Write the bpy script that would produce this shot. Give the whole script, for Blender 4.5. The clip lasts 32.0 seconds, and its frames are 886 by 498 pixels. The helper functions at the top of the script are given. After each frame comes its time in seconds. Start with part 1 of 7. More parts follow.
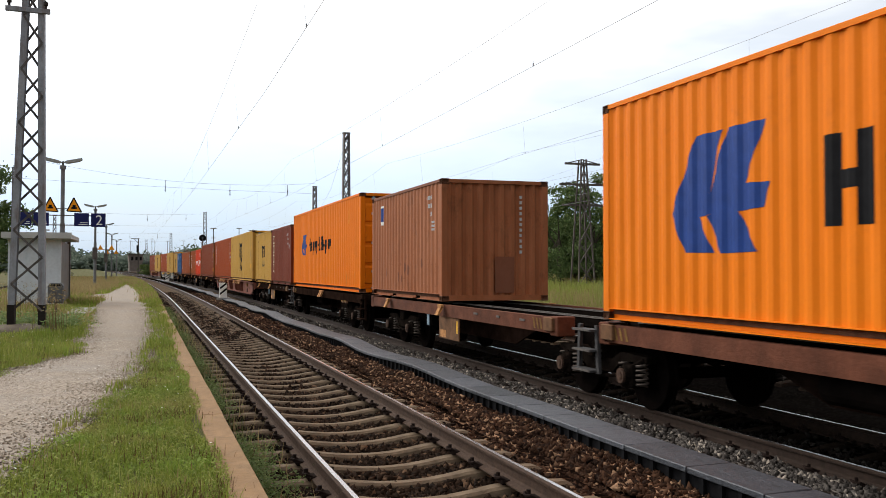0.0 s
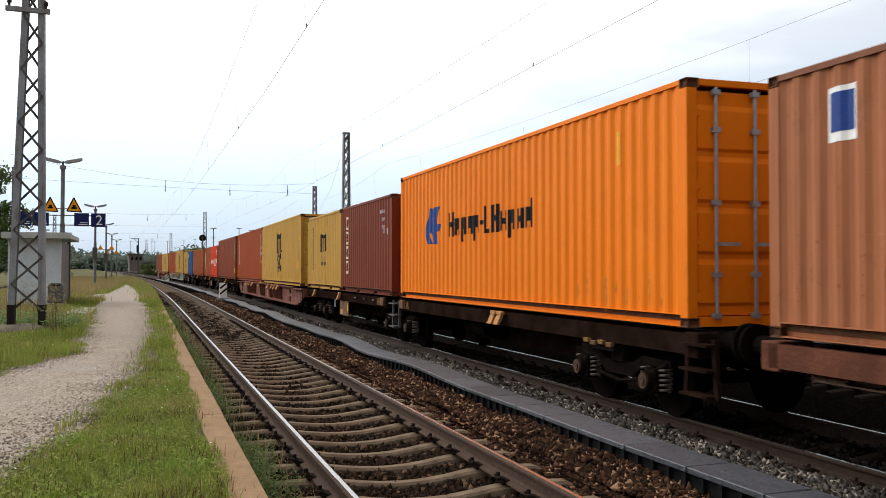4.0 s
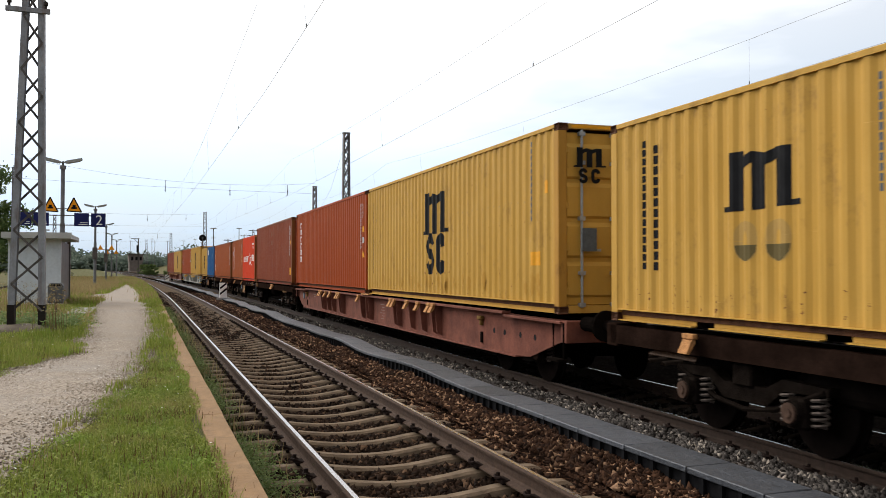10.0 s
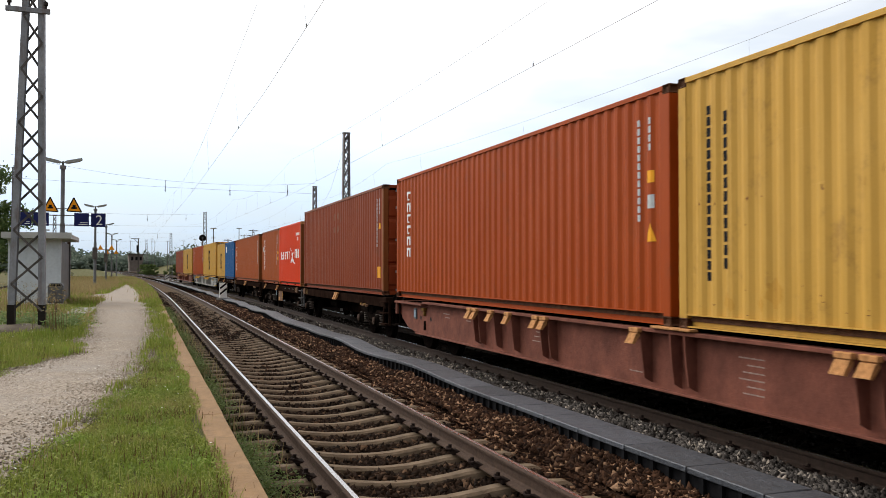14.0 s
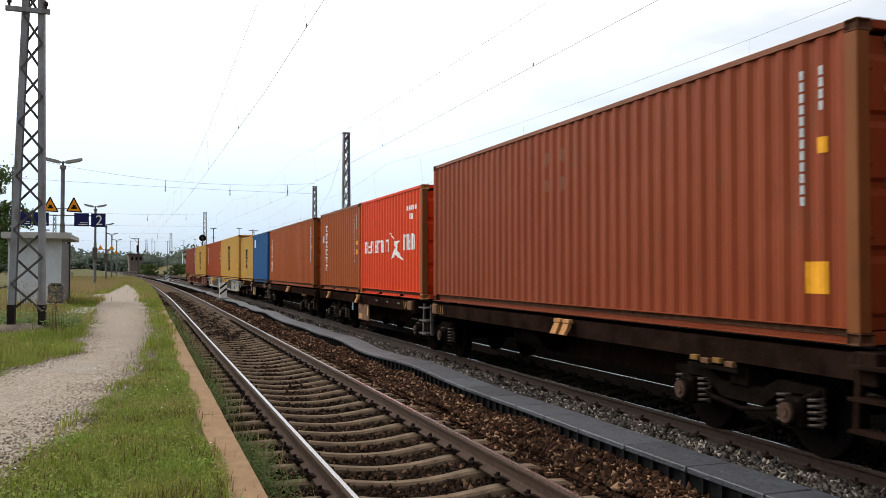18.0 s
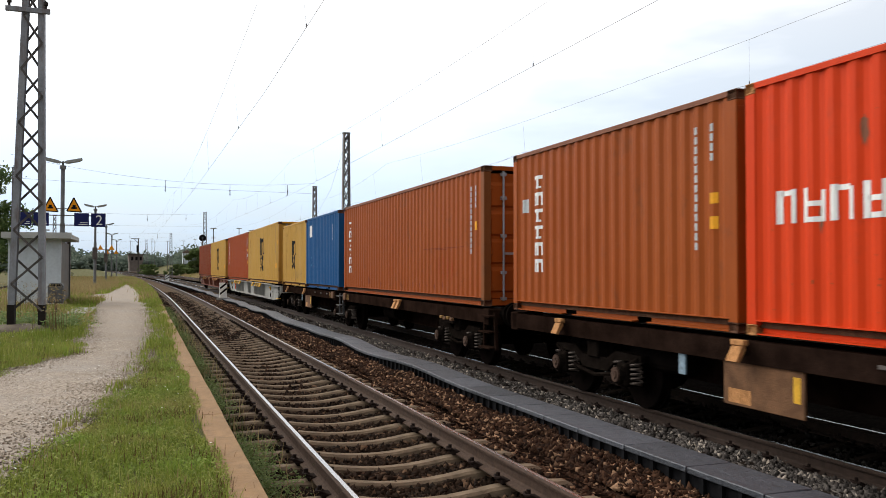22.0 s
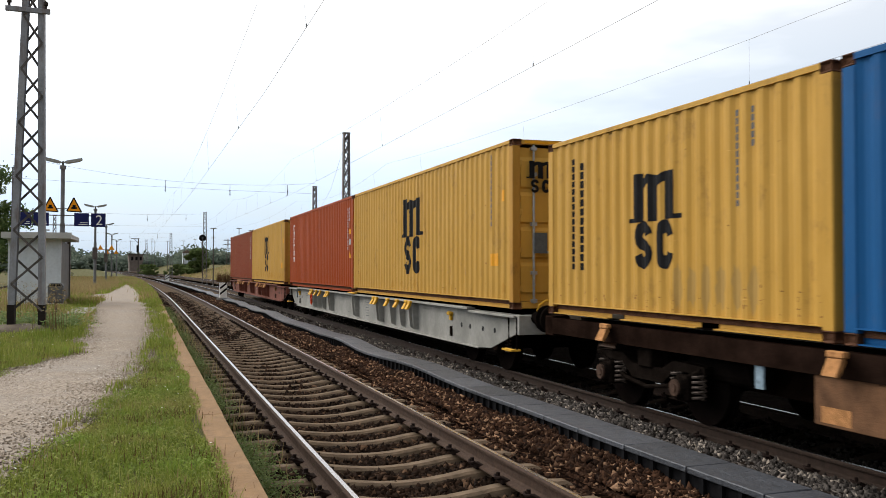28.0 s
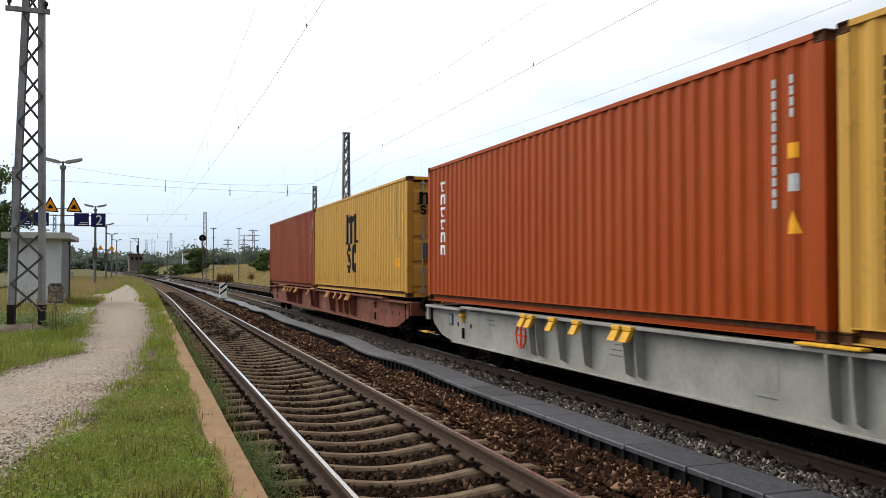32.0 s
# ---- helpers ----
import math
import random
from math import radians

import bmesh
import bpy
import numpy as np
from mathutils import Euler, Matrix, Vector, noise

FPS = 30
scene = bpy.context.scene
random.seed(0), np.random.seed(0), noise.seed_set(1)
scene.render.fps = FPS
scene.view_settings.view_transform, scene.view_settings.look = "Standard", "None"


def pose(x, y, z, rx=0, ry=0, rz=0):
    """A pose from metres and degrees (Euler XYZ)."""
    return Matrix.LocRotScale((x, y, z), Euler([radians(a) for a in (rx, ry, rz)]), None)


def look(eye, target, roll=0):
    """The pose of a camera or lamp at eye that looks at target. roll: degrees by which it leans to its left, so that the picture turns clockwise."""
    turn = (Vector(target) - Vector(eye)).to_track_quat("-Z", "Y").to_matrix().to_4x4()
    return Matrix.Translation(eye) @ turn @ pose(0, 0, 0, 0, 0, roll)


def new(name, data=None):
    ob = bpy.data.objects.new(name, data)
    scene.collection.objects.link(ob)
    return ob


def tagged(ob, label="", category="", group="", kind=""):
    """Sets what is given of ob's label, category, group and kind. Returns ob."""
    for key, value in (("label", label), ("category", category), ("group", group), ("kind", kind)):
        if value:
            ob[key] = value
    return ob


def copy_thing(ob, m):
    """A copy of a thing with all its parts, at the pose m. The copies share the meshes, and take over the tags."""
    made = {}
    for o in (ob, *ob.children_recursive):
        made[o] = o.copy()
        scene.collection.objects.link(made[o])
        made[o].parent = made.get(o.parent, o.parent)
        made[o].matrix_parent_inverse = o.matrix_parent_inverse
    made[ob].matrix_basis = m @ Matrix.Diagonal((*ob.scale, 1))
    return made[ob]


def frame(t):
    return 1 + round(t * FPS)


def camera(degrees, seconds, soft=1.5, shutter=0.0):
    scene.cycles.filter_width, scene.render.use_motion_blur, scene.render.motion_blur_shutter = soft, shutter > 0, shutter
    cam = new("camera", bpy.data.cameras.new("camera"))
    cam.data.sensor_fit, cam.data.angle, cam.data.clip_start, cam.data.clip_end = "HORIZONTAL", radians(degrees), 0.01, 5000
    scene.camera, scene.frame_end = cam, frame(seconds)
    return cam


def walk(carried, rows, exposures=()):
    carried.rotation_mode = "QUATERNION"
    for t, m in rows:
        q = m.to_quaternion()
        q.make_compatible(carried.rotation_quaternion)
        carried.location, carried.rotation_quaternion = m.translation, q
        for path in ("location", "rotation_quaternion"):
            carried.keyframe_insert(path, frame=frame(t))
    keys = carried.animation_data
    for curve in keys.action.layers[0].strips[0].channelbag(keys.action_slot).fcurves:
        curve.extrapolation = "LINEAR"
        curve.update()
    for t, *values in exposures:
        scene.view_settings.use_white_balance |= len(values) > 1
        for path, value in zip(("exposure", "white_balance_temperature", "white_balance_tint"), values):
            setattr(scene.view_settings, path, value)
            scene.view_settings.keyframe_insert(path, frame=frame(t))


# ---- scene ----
# The camera stands on the island platform, 1.24 m above its edge.
FOV, YAW, PITCH, ROLL = 52.209, 18.305, 1.301, 0.026
EYE = (0.0, 0.0, 1.24)
cam = camera(FOV, 32.0, soft=0.8, shutter=0.3)
AIM = (math.sin(radians(YAW)) * math.cos(radians(PITCH)), math.cos(radians(YAW)) * math.cos(radians(PITCH)), 1.24 + math.sin(radians(PITCH)))
STAND = look(EYE, AIM, ROLL)
walk(cam, [(0.0, STAND), (32.0, STAND)])

# ---- world, sun, exposure ----
world = bpy.data.worlds.new("world")
scene.world = world
world.use_nodes = True
wn, wl = world.node_tree.nodes, world.node_tree.links
wn.clear()
sky = wn.new("ShaderNodeTexSky")
sky.sky_type = "NISHITA"
sky.sun_disc = False
sky.sun_elevation = radians(38)
sky.sun_rotation = radians(-40)
sky.air_density, sky.dust_density, sky.ozone_density = 1.0, 2.0, 1.0
tc = wn.new("ShaderNodeTexCoord")
cl = wn.new("ShaderNodeTexNoise")
cl.inputs["Scale"].default_value = 2.2
cl.inputs["Detail"].default_value = 5.0
cl.inputs["Roughness"].default_value = 0.55
stretch = wn.new("ShaderNodeMapping")
stretch.inputs["Scale"].default_value = (1.0, 1.0, 4.0)
ramp = wn.new("ShaderNodeValToRGB")
ramp.color_ramp.elements[0].position, ramp.color_ramp.elements[0].color = 0.36, (0.62, 0.62, 0.62, 1)
ramp.color_ramp.elements[1].position, ramp.color_ramp.elements[1].color = 0.56, (1, 1, 1, 1)
gain = wn.new("ShaderNodeVectorMath")
gain.operation = "SCALE"
gain.inputs["Scale"].default_value = 0.13
mixer = wn.new("ShaderNodeMixRGB")
# the cloud cover glows towards the hidden sun and dims away from it
SUN_FROM = Vector((-0.47, 0.66, 0.58)).normalized()
dot = wn.new("ShaderNodeVectorMath")
dot.operation = "DOT_PRODUCT"
dot.inputs[1].default_value = SUN_FROM
glow = wn.new("ShaderNodeMapRange")
glow.inputs["From Min"].default_value, glow.inputs["From Max"].default_value = -0.9, 0.6
glow.inputs["To Min"].default_value, glow.inputs["To Max"].default_value = 0.03, 1.58
cover = wn.new("ShaderNodeVectorMath")
cover.operation = "SCALE"
# thin blue haze near the horizon, white cloud higher up
split = wn.new("ShaderNodeSeparateXYZ")
haze = wn.new("ShaderNodeValToRGB")
haze.color_ramp.elements[0].position, haze.color_ramp.elements[0].color = 0.02, (0.385, 0.525, 0.70, 1)
haze.color_ramp.elements[1].position, haze.color_ramp.elements[1].color = 0.30, (1.0, 1.0, 1.0, 1)
bg = wn.new("ShaderNodeBackground")
bg.inputs["Strength"].default_value = 1.0
out = wn.new("ShaderNodeOutputWorld")
wl.new(tc.outputs["Generated"], stretch.inputs["Vector"])
wl.new(stretch.outputs["Vector"], cl.inputs["Vector"])
wl.new(cl.outputs["Fac"], ramp.inputs["Fac"])
wl.new(tc.outputs["Generated"], dot.inputs[0])
wl.new(tc.outputs["Generated"], split.inputs[0])
wl.new(split.outputs["Z"], haze.inputs["Fac"])
wl.new(haze.outputs["Color"], cover.inputs[0])
wl.new(dot.outputs["Value"], glow.inputs["Value"])
wl.new(glow.outputs["Result"], cover.inputs["Scale"])
wl.new(cover.outputs["Vector"], mixer.inputs[2])
wl.new(sky.outputs["Color"], gain.inputs[0])
wl.new(ramp.outputs["Color"], mixer.inputs[0])
wl.new(gain.outputs["Vector"], mixer.inputs[1])
wl.new(mixer.outputs["Color"], bg.inputs["Color"])
wl.new(bg.outputs["Background"], out.inputs["Surface"])

sun = new("sun", bpy.data.lights.new("sun", "SUN"))
sun.data.energy, sun.data.angle, sun.data.color = 3.05, radians(50), (1.0, 0.96, 0.9)
sun.matrix_world = look((0, 0, 0), -SUN_FROM)
scene.view_settings.exposure = 0.0

# ---- plan ----
Y0, RADIUS, RISE = 38.6, 2114.0, 3.45e-5
X_NEAR, Z_NEAR = 2.1905, -0.372          # platform track: centre, rail top
X_TRAIN, Z_TRAIN = 7.133, -0.597        # train track
Z_LOAD = 0.566                          # underside of the containers
X_FAR = [12.1]                          # track behind the train


def bend(y):
    return -max(0.0, y - Y0) ** 2 / (2 * RADIUS)


def rise(y):
    return max(0.0, y - 30.0) ** 2 / 2 * RISE


def at(x, y, z):
    return Vector((x + bend(y), y, z + rise(y)))


# metres a second, every two seconds
SPEED = [4.175, 4.126, 4.064, 3.967, 3.859, 3.801, 3.826, 3.95, 4.125, 4.279, 4.383, 4.473, 4.597, 4.752, 4.87, 4.938, 4.983]


def gone(t):
    s = 0.0
    for i in range(16):
        u = min(max(t - 2 * i, 0.0), 2.0)
        s += SPEED[i] * u + (SPEED[i + 1] - SPEED[i]) * u * u / 4
    return s


def on_track(s, z=0.0):
    """Pose on the train's track at the distance s."""
    slope = -max(0.0, s - Y0) / RADIUS
    grade = max(0.0, s - 30.0) * RISE
    return Matrix.Translation((X_TRAIN + bend(s), s, z + rise(s))) @ Matrix.Rotation(-math.atan(slope), 4, "Z") @ Matrix.Rotation(math.atan(grade), 4, "X")


# near ends of the containers along the train, metres from the camera at the start
BOX = dict(or1=-1.228, br=17.964, or2=25.446, gold=38.469, y20a=44.689, y40a=52.354, tri40=64.729, r40=78.227, hs=91.248, tri20=97.45, r40b=104.89, blue=117.919, y20b=124.096, y40b=131.573, r40c=143.914, y40c=157.742, r40d=170.094)


# ---- mesh helpers ----
class Shape:
    """Gathers vertices and faces for one mesh."""

    def __init__(self):
        self.v, self.f = [], []

    def add(self, verts, faces):
        n = len(self.v)
        self.v += [tuple(p) for p in verts]
        self.f += [tuple(i + n for i in f) for f in faces]
        return self

    def box(self, x0, x1, y0, y1, z0, z1, c=0.0):
        if c <= 0:
            p = [(x, y, z) for x in (x0, x1) for y in (y0, y1) for z in (z0, z1)]
            return self.add(p, [(0, 1, 3, 2), (4, 6, 7, 5), (0, 4, 5, 1), (2, 3, 7, 6), (0, 2, 6, 4), (1, 5, 7, 3)])
        b = bmesh.new()
        bmesh.ops.create_cube(b, size=1.0, matrix=Matrix.Translation(((x0 + x1) / 2, (y0 + y1) / 2, (z0 + z1) / 2)) @ Matrix.Diagonal((x1 - x0, y1 - y0, z1 - z0, 1)))
        bmesh.ops.bevel(b, geom=b.edges[:], offset=c, segments=1, affect="EDGES")
        return self.take(b)

    def take(self, b):
        b.verts.index_update()
        self.add([v.co for v in b.verts], [[v.index for v in f.verts] for f in b.faces])
        b.free()
        return self

    def bar(self, p, q, w, h=None):
        """A square bar from p to q."""
        h = h or w
        p, q = Vector(p), Vector(q)
        d = (q - p).normalized()
        a = d.cross(Vector((0, 0, 1)) if abs(d.z) < 0.95 else Vector((0, 1, 0))).normalized() * (w / 2)
        b = d.cross(a).normalized() * (h / 2)
        return self.add([e + s * a + t * b for e in (p, q) for s, t in ((-1, -1), (1, -1), (1, 1), (-1, 1))],
                        [(3, 2, 1, 0), (4, 5, 6, 7), (0, 1, 5, 4), (1, 2, 6, 5), (2, 3, 7, 6), (3, 0, 4, 7)])

    def rod(self, p, q, r, r2=None, n=12):
        r2 = r if r2 is None else r2
        p, q = Vector(p), Vector(q)
        d = (q - p).normalized()
        a = d.cross(Vector((0, 0, 1)) if abs(d.z) < 0.95 else Vector((0, 1, 0))).normalized()
        b = d.cross(a).normalized()
        ring = [(math.cos(2 * math.pi * i / n), math.sin(2 * math.pi * i / n)) for i in range(n)]
        verts = [p + r * (c * a + s * b) for c, s in ring] + [q + r2 * (c * a + s * b) for c, s in ring]
        return self.add(verts, [(i, (i + 1) % n, n + (i + 1) % n, n + i) for i in range(n)] + [tuple(range(n - 1, -1, -1)), tuple(range(n, 2 * n))])

    def line(self, pts, r, n=6):
        """One round tube through the points."""
        pts = [Vector(p) for p in pts]
        verts, faces = [], []
        for i, p in enumerate(pts):
            d = (pts[min(i + 1, len(pts) - 1)] - pts[max(i - 1, 0)]).normalized()
            a = d.cross(Vector((0.03, 0.02, 1)) if abs(d.z) < 0.95 else Vector((0, 1, 0.03))).normalized()
            b = d.cross(a)
            verts += [p + r * (math.cos(2 * math.pi * k / n) * a + math.sin(2 * math.pi * k / n) * b) for k in range(n)]
            if i:
                faces += [((i - 1) * n + k, (i - 1) * n + (k + 1) % n, i * n + (k + 1) % n, i * n + k) for k in range(n)]
        m = (len(pts) - 1) * n
        return self.add(verts, faces + [tuple(range(n - 1, -1, -1)), tuple(range(m, m + n))])

    def prism(self, poly, axis, a, b):
        """A polygon in the plane across the axis, drawn out from a to b. x: (y, z), y: (x, z), z: (x, y)."""
        put = {"x": lambda u, v, w: (w, u, v), "y": lambda u, v, w: (u, w, v), "z": lambda u, v, w: (u, v, w)}[axis]
        n = len(poly)
        return self.add([put(u, v, a) for u, v in poly] + [put(u, v, b) for u, v in poly],
                        [(i, (i + 1) % n, n + (i + 1) % n, n + i) for i in range(n)] + [tuple(range(n - 1, -1, -1)), tuple(range(n, 2 * n))])

    def sweep(self, poly, path):
        """A profile (x, z) carried along points; x across, z up."""
        n, verts, faces = len(poly), [], []
        for c in path:
            verts += [(c[0] + u, c[1], c[2] + v) for u, v in poly]
        for k in range(len(path) - 1):
            faces += [(k * n + i, k * n + (i + 1) % n, (k + 1) * n + (i + 1) % n, (k + 1) * n + i) for i in range(n)]
        faces += [tuple(range(n - 1, -1, -1)), tuple(range((len(path) - 1) * n, len(path) * n))]
        return self.add(verts, faces)

    def mesh(self, name, material=None, smooth=False):
        m = bpy.data.meshes.new(name)
        m.from_pydata(self.v, [], self.f)
        b = bmesh.new()
        b.from_mesh(m)
        bmesh.ops.recalc_face_normals(b, faces=b.faces[:])
        b.to_mesh(m)
        b.free()
        if smooth:
            m.polygons.foreach_set("use_smooth", [True] * len(m.polygons))
        if material:
            m.materials.append(material)
        return m


def thing(name, label, category, group="", kind="", m=None):
    ob = new(name)
    ob.empty_display_size = 0.3
    if m is not None:
        ob.matrix_basis = m
    return tagged(ob, label, category, group, kind)


def part(name, shape, material, parent, label="", m=None, smooth=False):
    """Links a shape, or a finished mesh, as one object under a thing or a part."""
    ob = new(name, shape.mesh(name, material, smooth) if isinstance(shape, Shape) else shape)
    ob.parent = parent
    if m is not None:
        ob.matrix_basis = m
    return tagged(ob, label)


def solo(name, shape, material, label, category, group="", kind="", smooth=False, m=None):
    ob = new(name, shape.mesh(name, material, smooth) if isinstance(shape, Shape) else shape)
    if m is not None:
        ob.matrix_basis = m
    return tagged(ob, label, category, group, kind)


def raw_mesh(name, verts, faces, material):
    """A large mesh from arrays: faces all of one size."""
    verts, faces = np.asarray(verts, float), np.asarray(faces, int)
    m = bpy.data.meshes.new(name)
    m.vertices.add(len(verts))
    m.vertices.foreach_set("co", verts.ravel())
    k = faces.shape[1]
    m.loops.add(faces.size)
    m.loops.foreach_set("vertex_index", faces.ravel())
    m.polygons.add(len(faces))
    m.polygons.foreach_set("loop_start", np.arange(0, faces.size, k))
    m.polygons.foreach_set("loop_total", np.full(len(faces), k))
    m.update(calc_edges=True)
    m.validate()
    m.materials.append(material)
    return m


# ---- materials ----
class Nodes:
    def __init__(self, name):
        self.m = bpy.data.materials.new(name)
        self.m.use_nodes = True
        self.t = self.m.node_tree
        self.b = self.t.nodes["Principled BSDF"]
        self.co = self.t.nodes.new("ShaderNodeTexCoord").outputs["Object"]

    def link(self, a, b):
        self.t.links.new(a, b)

    def noise(self, scale, detail=4.0, stretch=None, rough=0.6, lo=0.3, hi=0.7):
        n = self.t.nodes.new("ShaderNodeTexNoise")
        n.inputs["Scale"].default_value, n.inputs["Detail"].default_value, n.inputs["Roughness"].default_value = scale, detail, rough
        if stretch:
            mp = self.t.nodes.new("ShaderNodeMapping")
            mp.inputs["Scale"].default_value = stretch
            self.link(self.co, mp.inputs["Vector"])
            self.link(mp.outputs["Vector"], n.inputs["Vector"])
        else:
            self.link(self.co, n.inputs["Vector"])
        return self.remap(n.outputs["Fac"], lo, hi)

    def remap(self, fac, lo, hi, a=0.0, b=1.0):
        r = self.t.nodes.new("ShaderNodeMapRange")
        r.inputs["From Min"].default_value, r.inputs["From Max"].default_value = lo, hi
        r.inputs["To Min"].default_value, r.inputs["To Max"].default_value = a, b
        self.link(fac, r.inputs["Value"])
        return r.outputs["Result"]

    def mix(self, fac, a, b, kind="MIX"):
        n = self.t.nodes.new("ShaderNodeMixRGB")
        n.blend_type = kind
        for k, x in ((0, fac), (1, a), (2, b)):
            if isinstance(x, (int, float)):
                n.inputs[k].default_value = x
            elif isinstance(x, tuple):
                n.inputs[k].default_value = (*x, 1)
            else:
                self.link(x, n.inputs[k])
        return n.outputs["Color"]

    def times(self, a, b):
        n = self.t.nodes.new("ShaderNodeMath")
        n.operation = "MULTIPLY"
        for k, x in ((0, a), (1, b)):
            if isinstance(x, (int, float)):
                n.inputs[k].default_value = x
            else:
                self.link(x, n.inputs[k])
        return n.outputs["Value"]

    def island(self):
        return self.t.nodes.new("ShaderNodeNewGeometry").outputs["Random Per Island"]

    def each(self):
        return self.t.nodes.new("ShaderNodeObjectInfo").outputs["Random"]

    def bump(self, fac, depth, strength=1.0):
        n = self.t.nodes.new("ShaderNodeBump")
        n.inputs["Distance"].default_value, n.inputs["Strength"].default_value = depth, strength
        self.link(fac, n.inputs["Height"])
        self.link(n.outputs["Normal"], self.b.inputs["Normal"])

    def done(self, colour, rough=0.7, metal=0.0, spec=0.5):
        for key, x in (("Base Color", colour), ("Roughness", rough), ("Metallic", metal), ("Specular IOR Level", spec)):
            if isinstance(x, tuple):
                self.b.inputs[key].default_value = (*x, 1)
            elif isinstance(x, (int, float)):
                self.b.inputs[key].default_value = x
            else:
                self.link(x, self.b.inputs[key])
        return self.m


def plain(name, c, rough=0.6, metal=0.0, vary=0.25, scale=6.0, bump=0.0, spec=0.12):
    n = Nodes(name)
    a = n.noise(scale, 5.0)
    b = n.noise(scale * 9, 3.0)
    col = n.mix(a, tuple(x * (1 - vary) for x in c), tuple(min(1, x * (1 + vary)) for x in c))
    col = n.mix(n.times(b, 0.35), col, tuple(x * 0.6 for x in c))
    if bump:
        n.bump(b, bump)
    return n.done(col, rough, metal, spec)


def container_paint(name, c, fade, rust=0.35, streak=0.5):
    """Old container enamel: faded patches, rain streaks, rust runs and scrapes."""
    n = Nodes(name)
    big = n.noise(0.55, 4.0)
    col = n.mix(n.times(big, 0.5), c, fade)
    run = n.noise(3.2, 5.0, (1.0, 3.0, 0.16), 0.6, 0.42, 0.64)
    col = n.mix(n.times(run, streak * 0.5), col, tuple(x * 0.62 for x in c))
    chalk = n.noise(2.1, 6.0, (1.0, 1.0, 0.6), 0.65, 0.5, 0.75)
    col = n.mix(n.times(chalk, 0.22), col, tuple(min(1.0, x * 1.25 + 0.008) for x in fade))
    spot = n.noise(5.5, 8.0, (1.0, 1.0, 0.55), 0.72, 0.66, 0.74)
    col = n.mix(n.times(spot, rust), col, (0.13, 0.045, 0.018))
    blot = n.noise(1.6, 10.0, (1.0, 1.0, 0.7), 0.8, 0.55, 0.70)
    col = n.mix(n.times(blot, rust * 0.75), col, (0.10, 0.045, 0.022))
    scrape = n.noise(2.4, 9.0, (1.0, 0.35, 5.0), 0.75, 0.66, 0.72)
    col = n.mix(n.times(scrape, rust * 0.8), col, tuple(min(1.0, x * 1.4 + 0.05) for x in fade))
    fine = n.noise(60.0, 2.0)
    col = n.mix(n.times(fine, 0.12), col, tuple(x * 0.5 for x in c))
    n.bump(n.noise(1.3, 3.0, None, 0.5, 0.2, 0.8), 0.012, 0.7)
    return n.done(col, n.remap(spot, 0, 1, 0.6, 0.95), 0.0, 0.08)


ORANGE = container_paint("orange_paint", (0.72, 0.165, 0.003), (0.74, 0.20, 0.010), 0.25, 0.3)
BROWN = container_paint("brown_paint", (0.300, 0.102, 0.042), (0.37, 0.155, 0.080), 1.0, 1.0)
YELLOW_POST = container_paint("rusty_yellow_post_paint", (0.40, 0.205, 0.036), (0.43, 0.22, 0.05), 1.0, 0.8)
OLIVE_SMEAR = container_paint("olive_smear", (0.10, 0.075, 0.028), (0.17, 0.12, 0.04), 0.5, 0.6)
DIRTY_YELLOW = container_paint("dirty_yellow_paint", (0.37, 0.225, 0.062), (0.40, 0.25, 0.080), 0.5, 0.5)
RUSTY_YELLOW = container_paint("rust_washed_yellow", (0.425, 0.222, 0.034), (0.46, 0.255, 0.05), 0.9, 0.5)
RUST_POST = container_paint("rusty_post_paint", (0.185, 0.062, 0.018), (0.22, 0.085, 0.03), 1.0, 0.7)
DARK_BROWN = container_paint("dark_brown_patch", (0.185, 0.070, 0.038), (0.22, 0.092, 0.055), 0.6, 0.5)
MAROON = container_paint("maroon_paint", (0.155, 0.029, 0.012), (0.19, 0.046, 0.020), 0.8, 0.8)
YELLOW = container_paint("yellow_paint", (0.465, 0.258, 0.046), (0.50, 0.30, 0.075), 0.75, 0.6)
RUST_RED = container_paint("rust_red_paint", (0.285, 0.046, 0.005), (0.30, 0.058, 0.009), 0.5, 0.6)
RUST_ORANGE = container_paint("rust_orange_paint", (0.275, 0.058, 0.008), (0.30, 0.074, 0.014), 0.8, 0.5)
DARK_RED = container_paint("dark_red_paint", (0.195, 0.037, 0.011), (0.23, 0.058, 0.022), 0.8, 0.7)
SIGNAL_RED = container_paint("signal_red_paint", (0.57, 0.040, 0.005), (0.56, 0.052, 0.009), 0.4, 0.4)
BLUE = container_paint("blue_paint", (0.006, 0.070, 0.200), (0.016, 0.095, 0.24), 0.35, 0.4)
CASTING = plain("casting_rust", (0.10, 0.045, 0.024), 0.85, 0.0, 0.4, 9.0, 0.004)
STEEL_GREY = plain("galvanised_bar", (0.34, 0.36, 0.38), 0.5, 0.6, 0.2, 12.0)
BLACK_PAINT = plain("black_paint", (0.010, 0.010, 0.011), 0.7, 0.0, 0.3, 8.0, 0.0, 0.05)
WHITE_PAINT = plain("white_paint", (0.74, 0.74, 0.71), 0.6, 0.0, 0.08, 8.0)
CREAM_PAINT = plain("cream_paint", (0.66, 0.60, 0.40), 0.6, 0.0, 0.1, 8.0)
NAVY_PAINT = plain("navy_paint", (0.014, 0.045, 0.20), 0.55, 0.0, 0.15, 5.0)
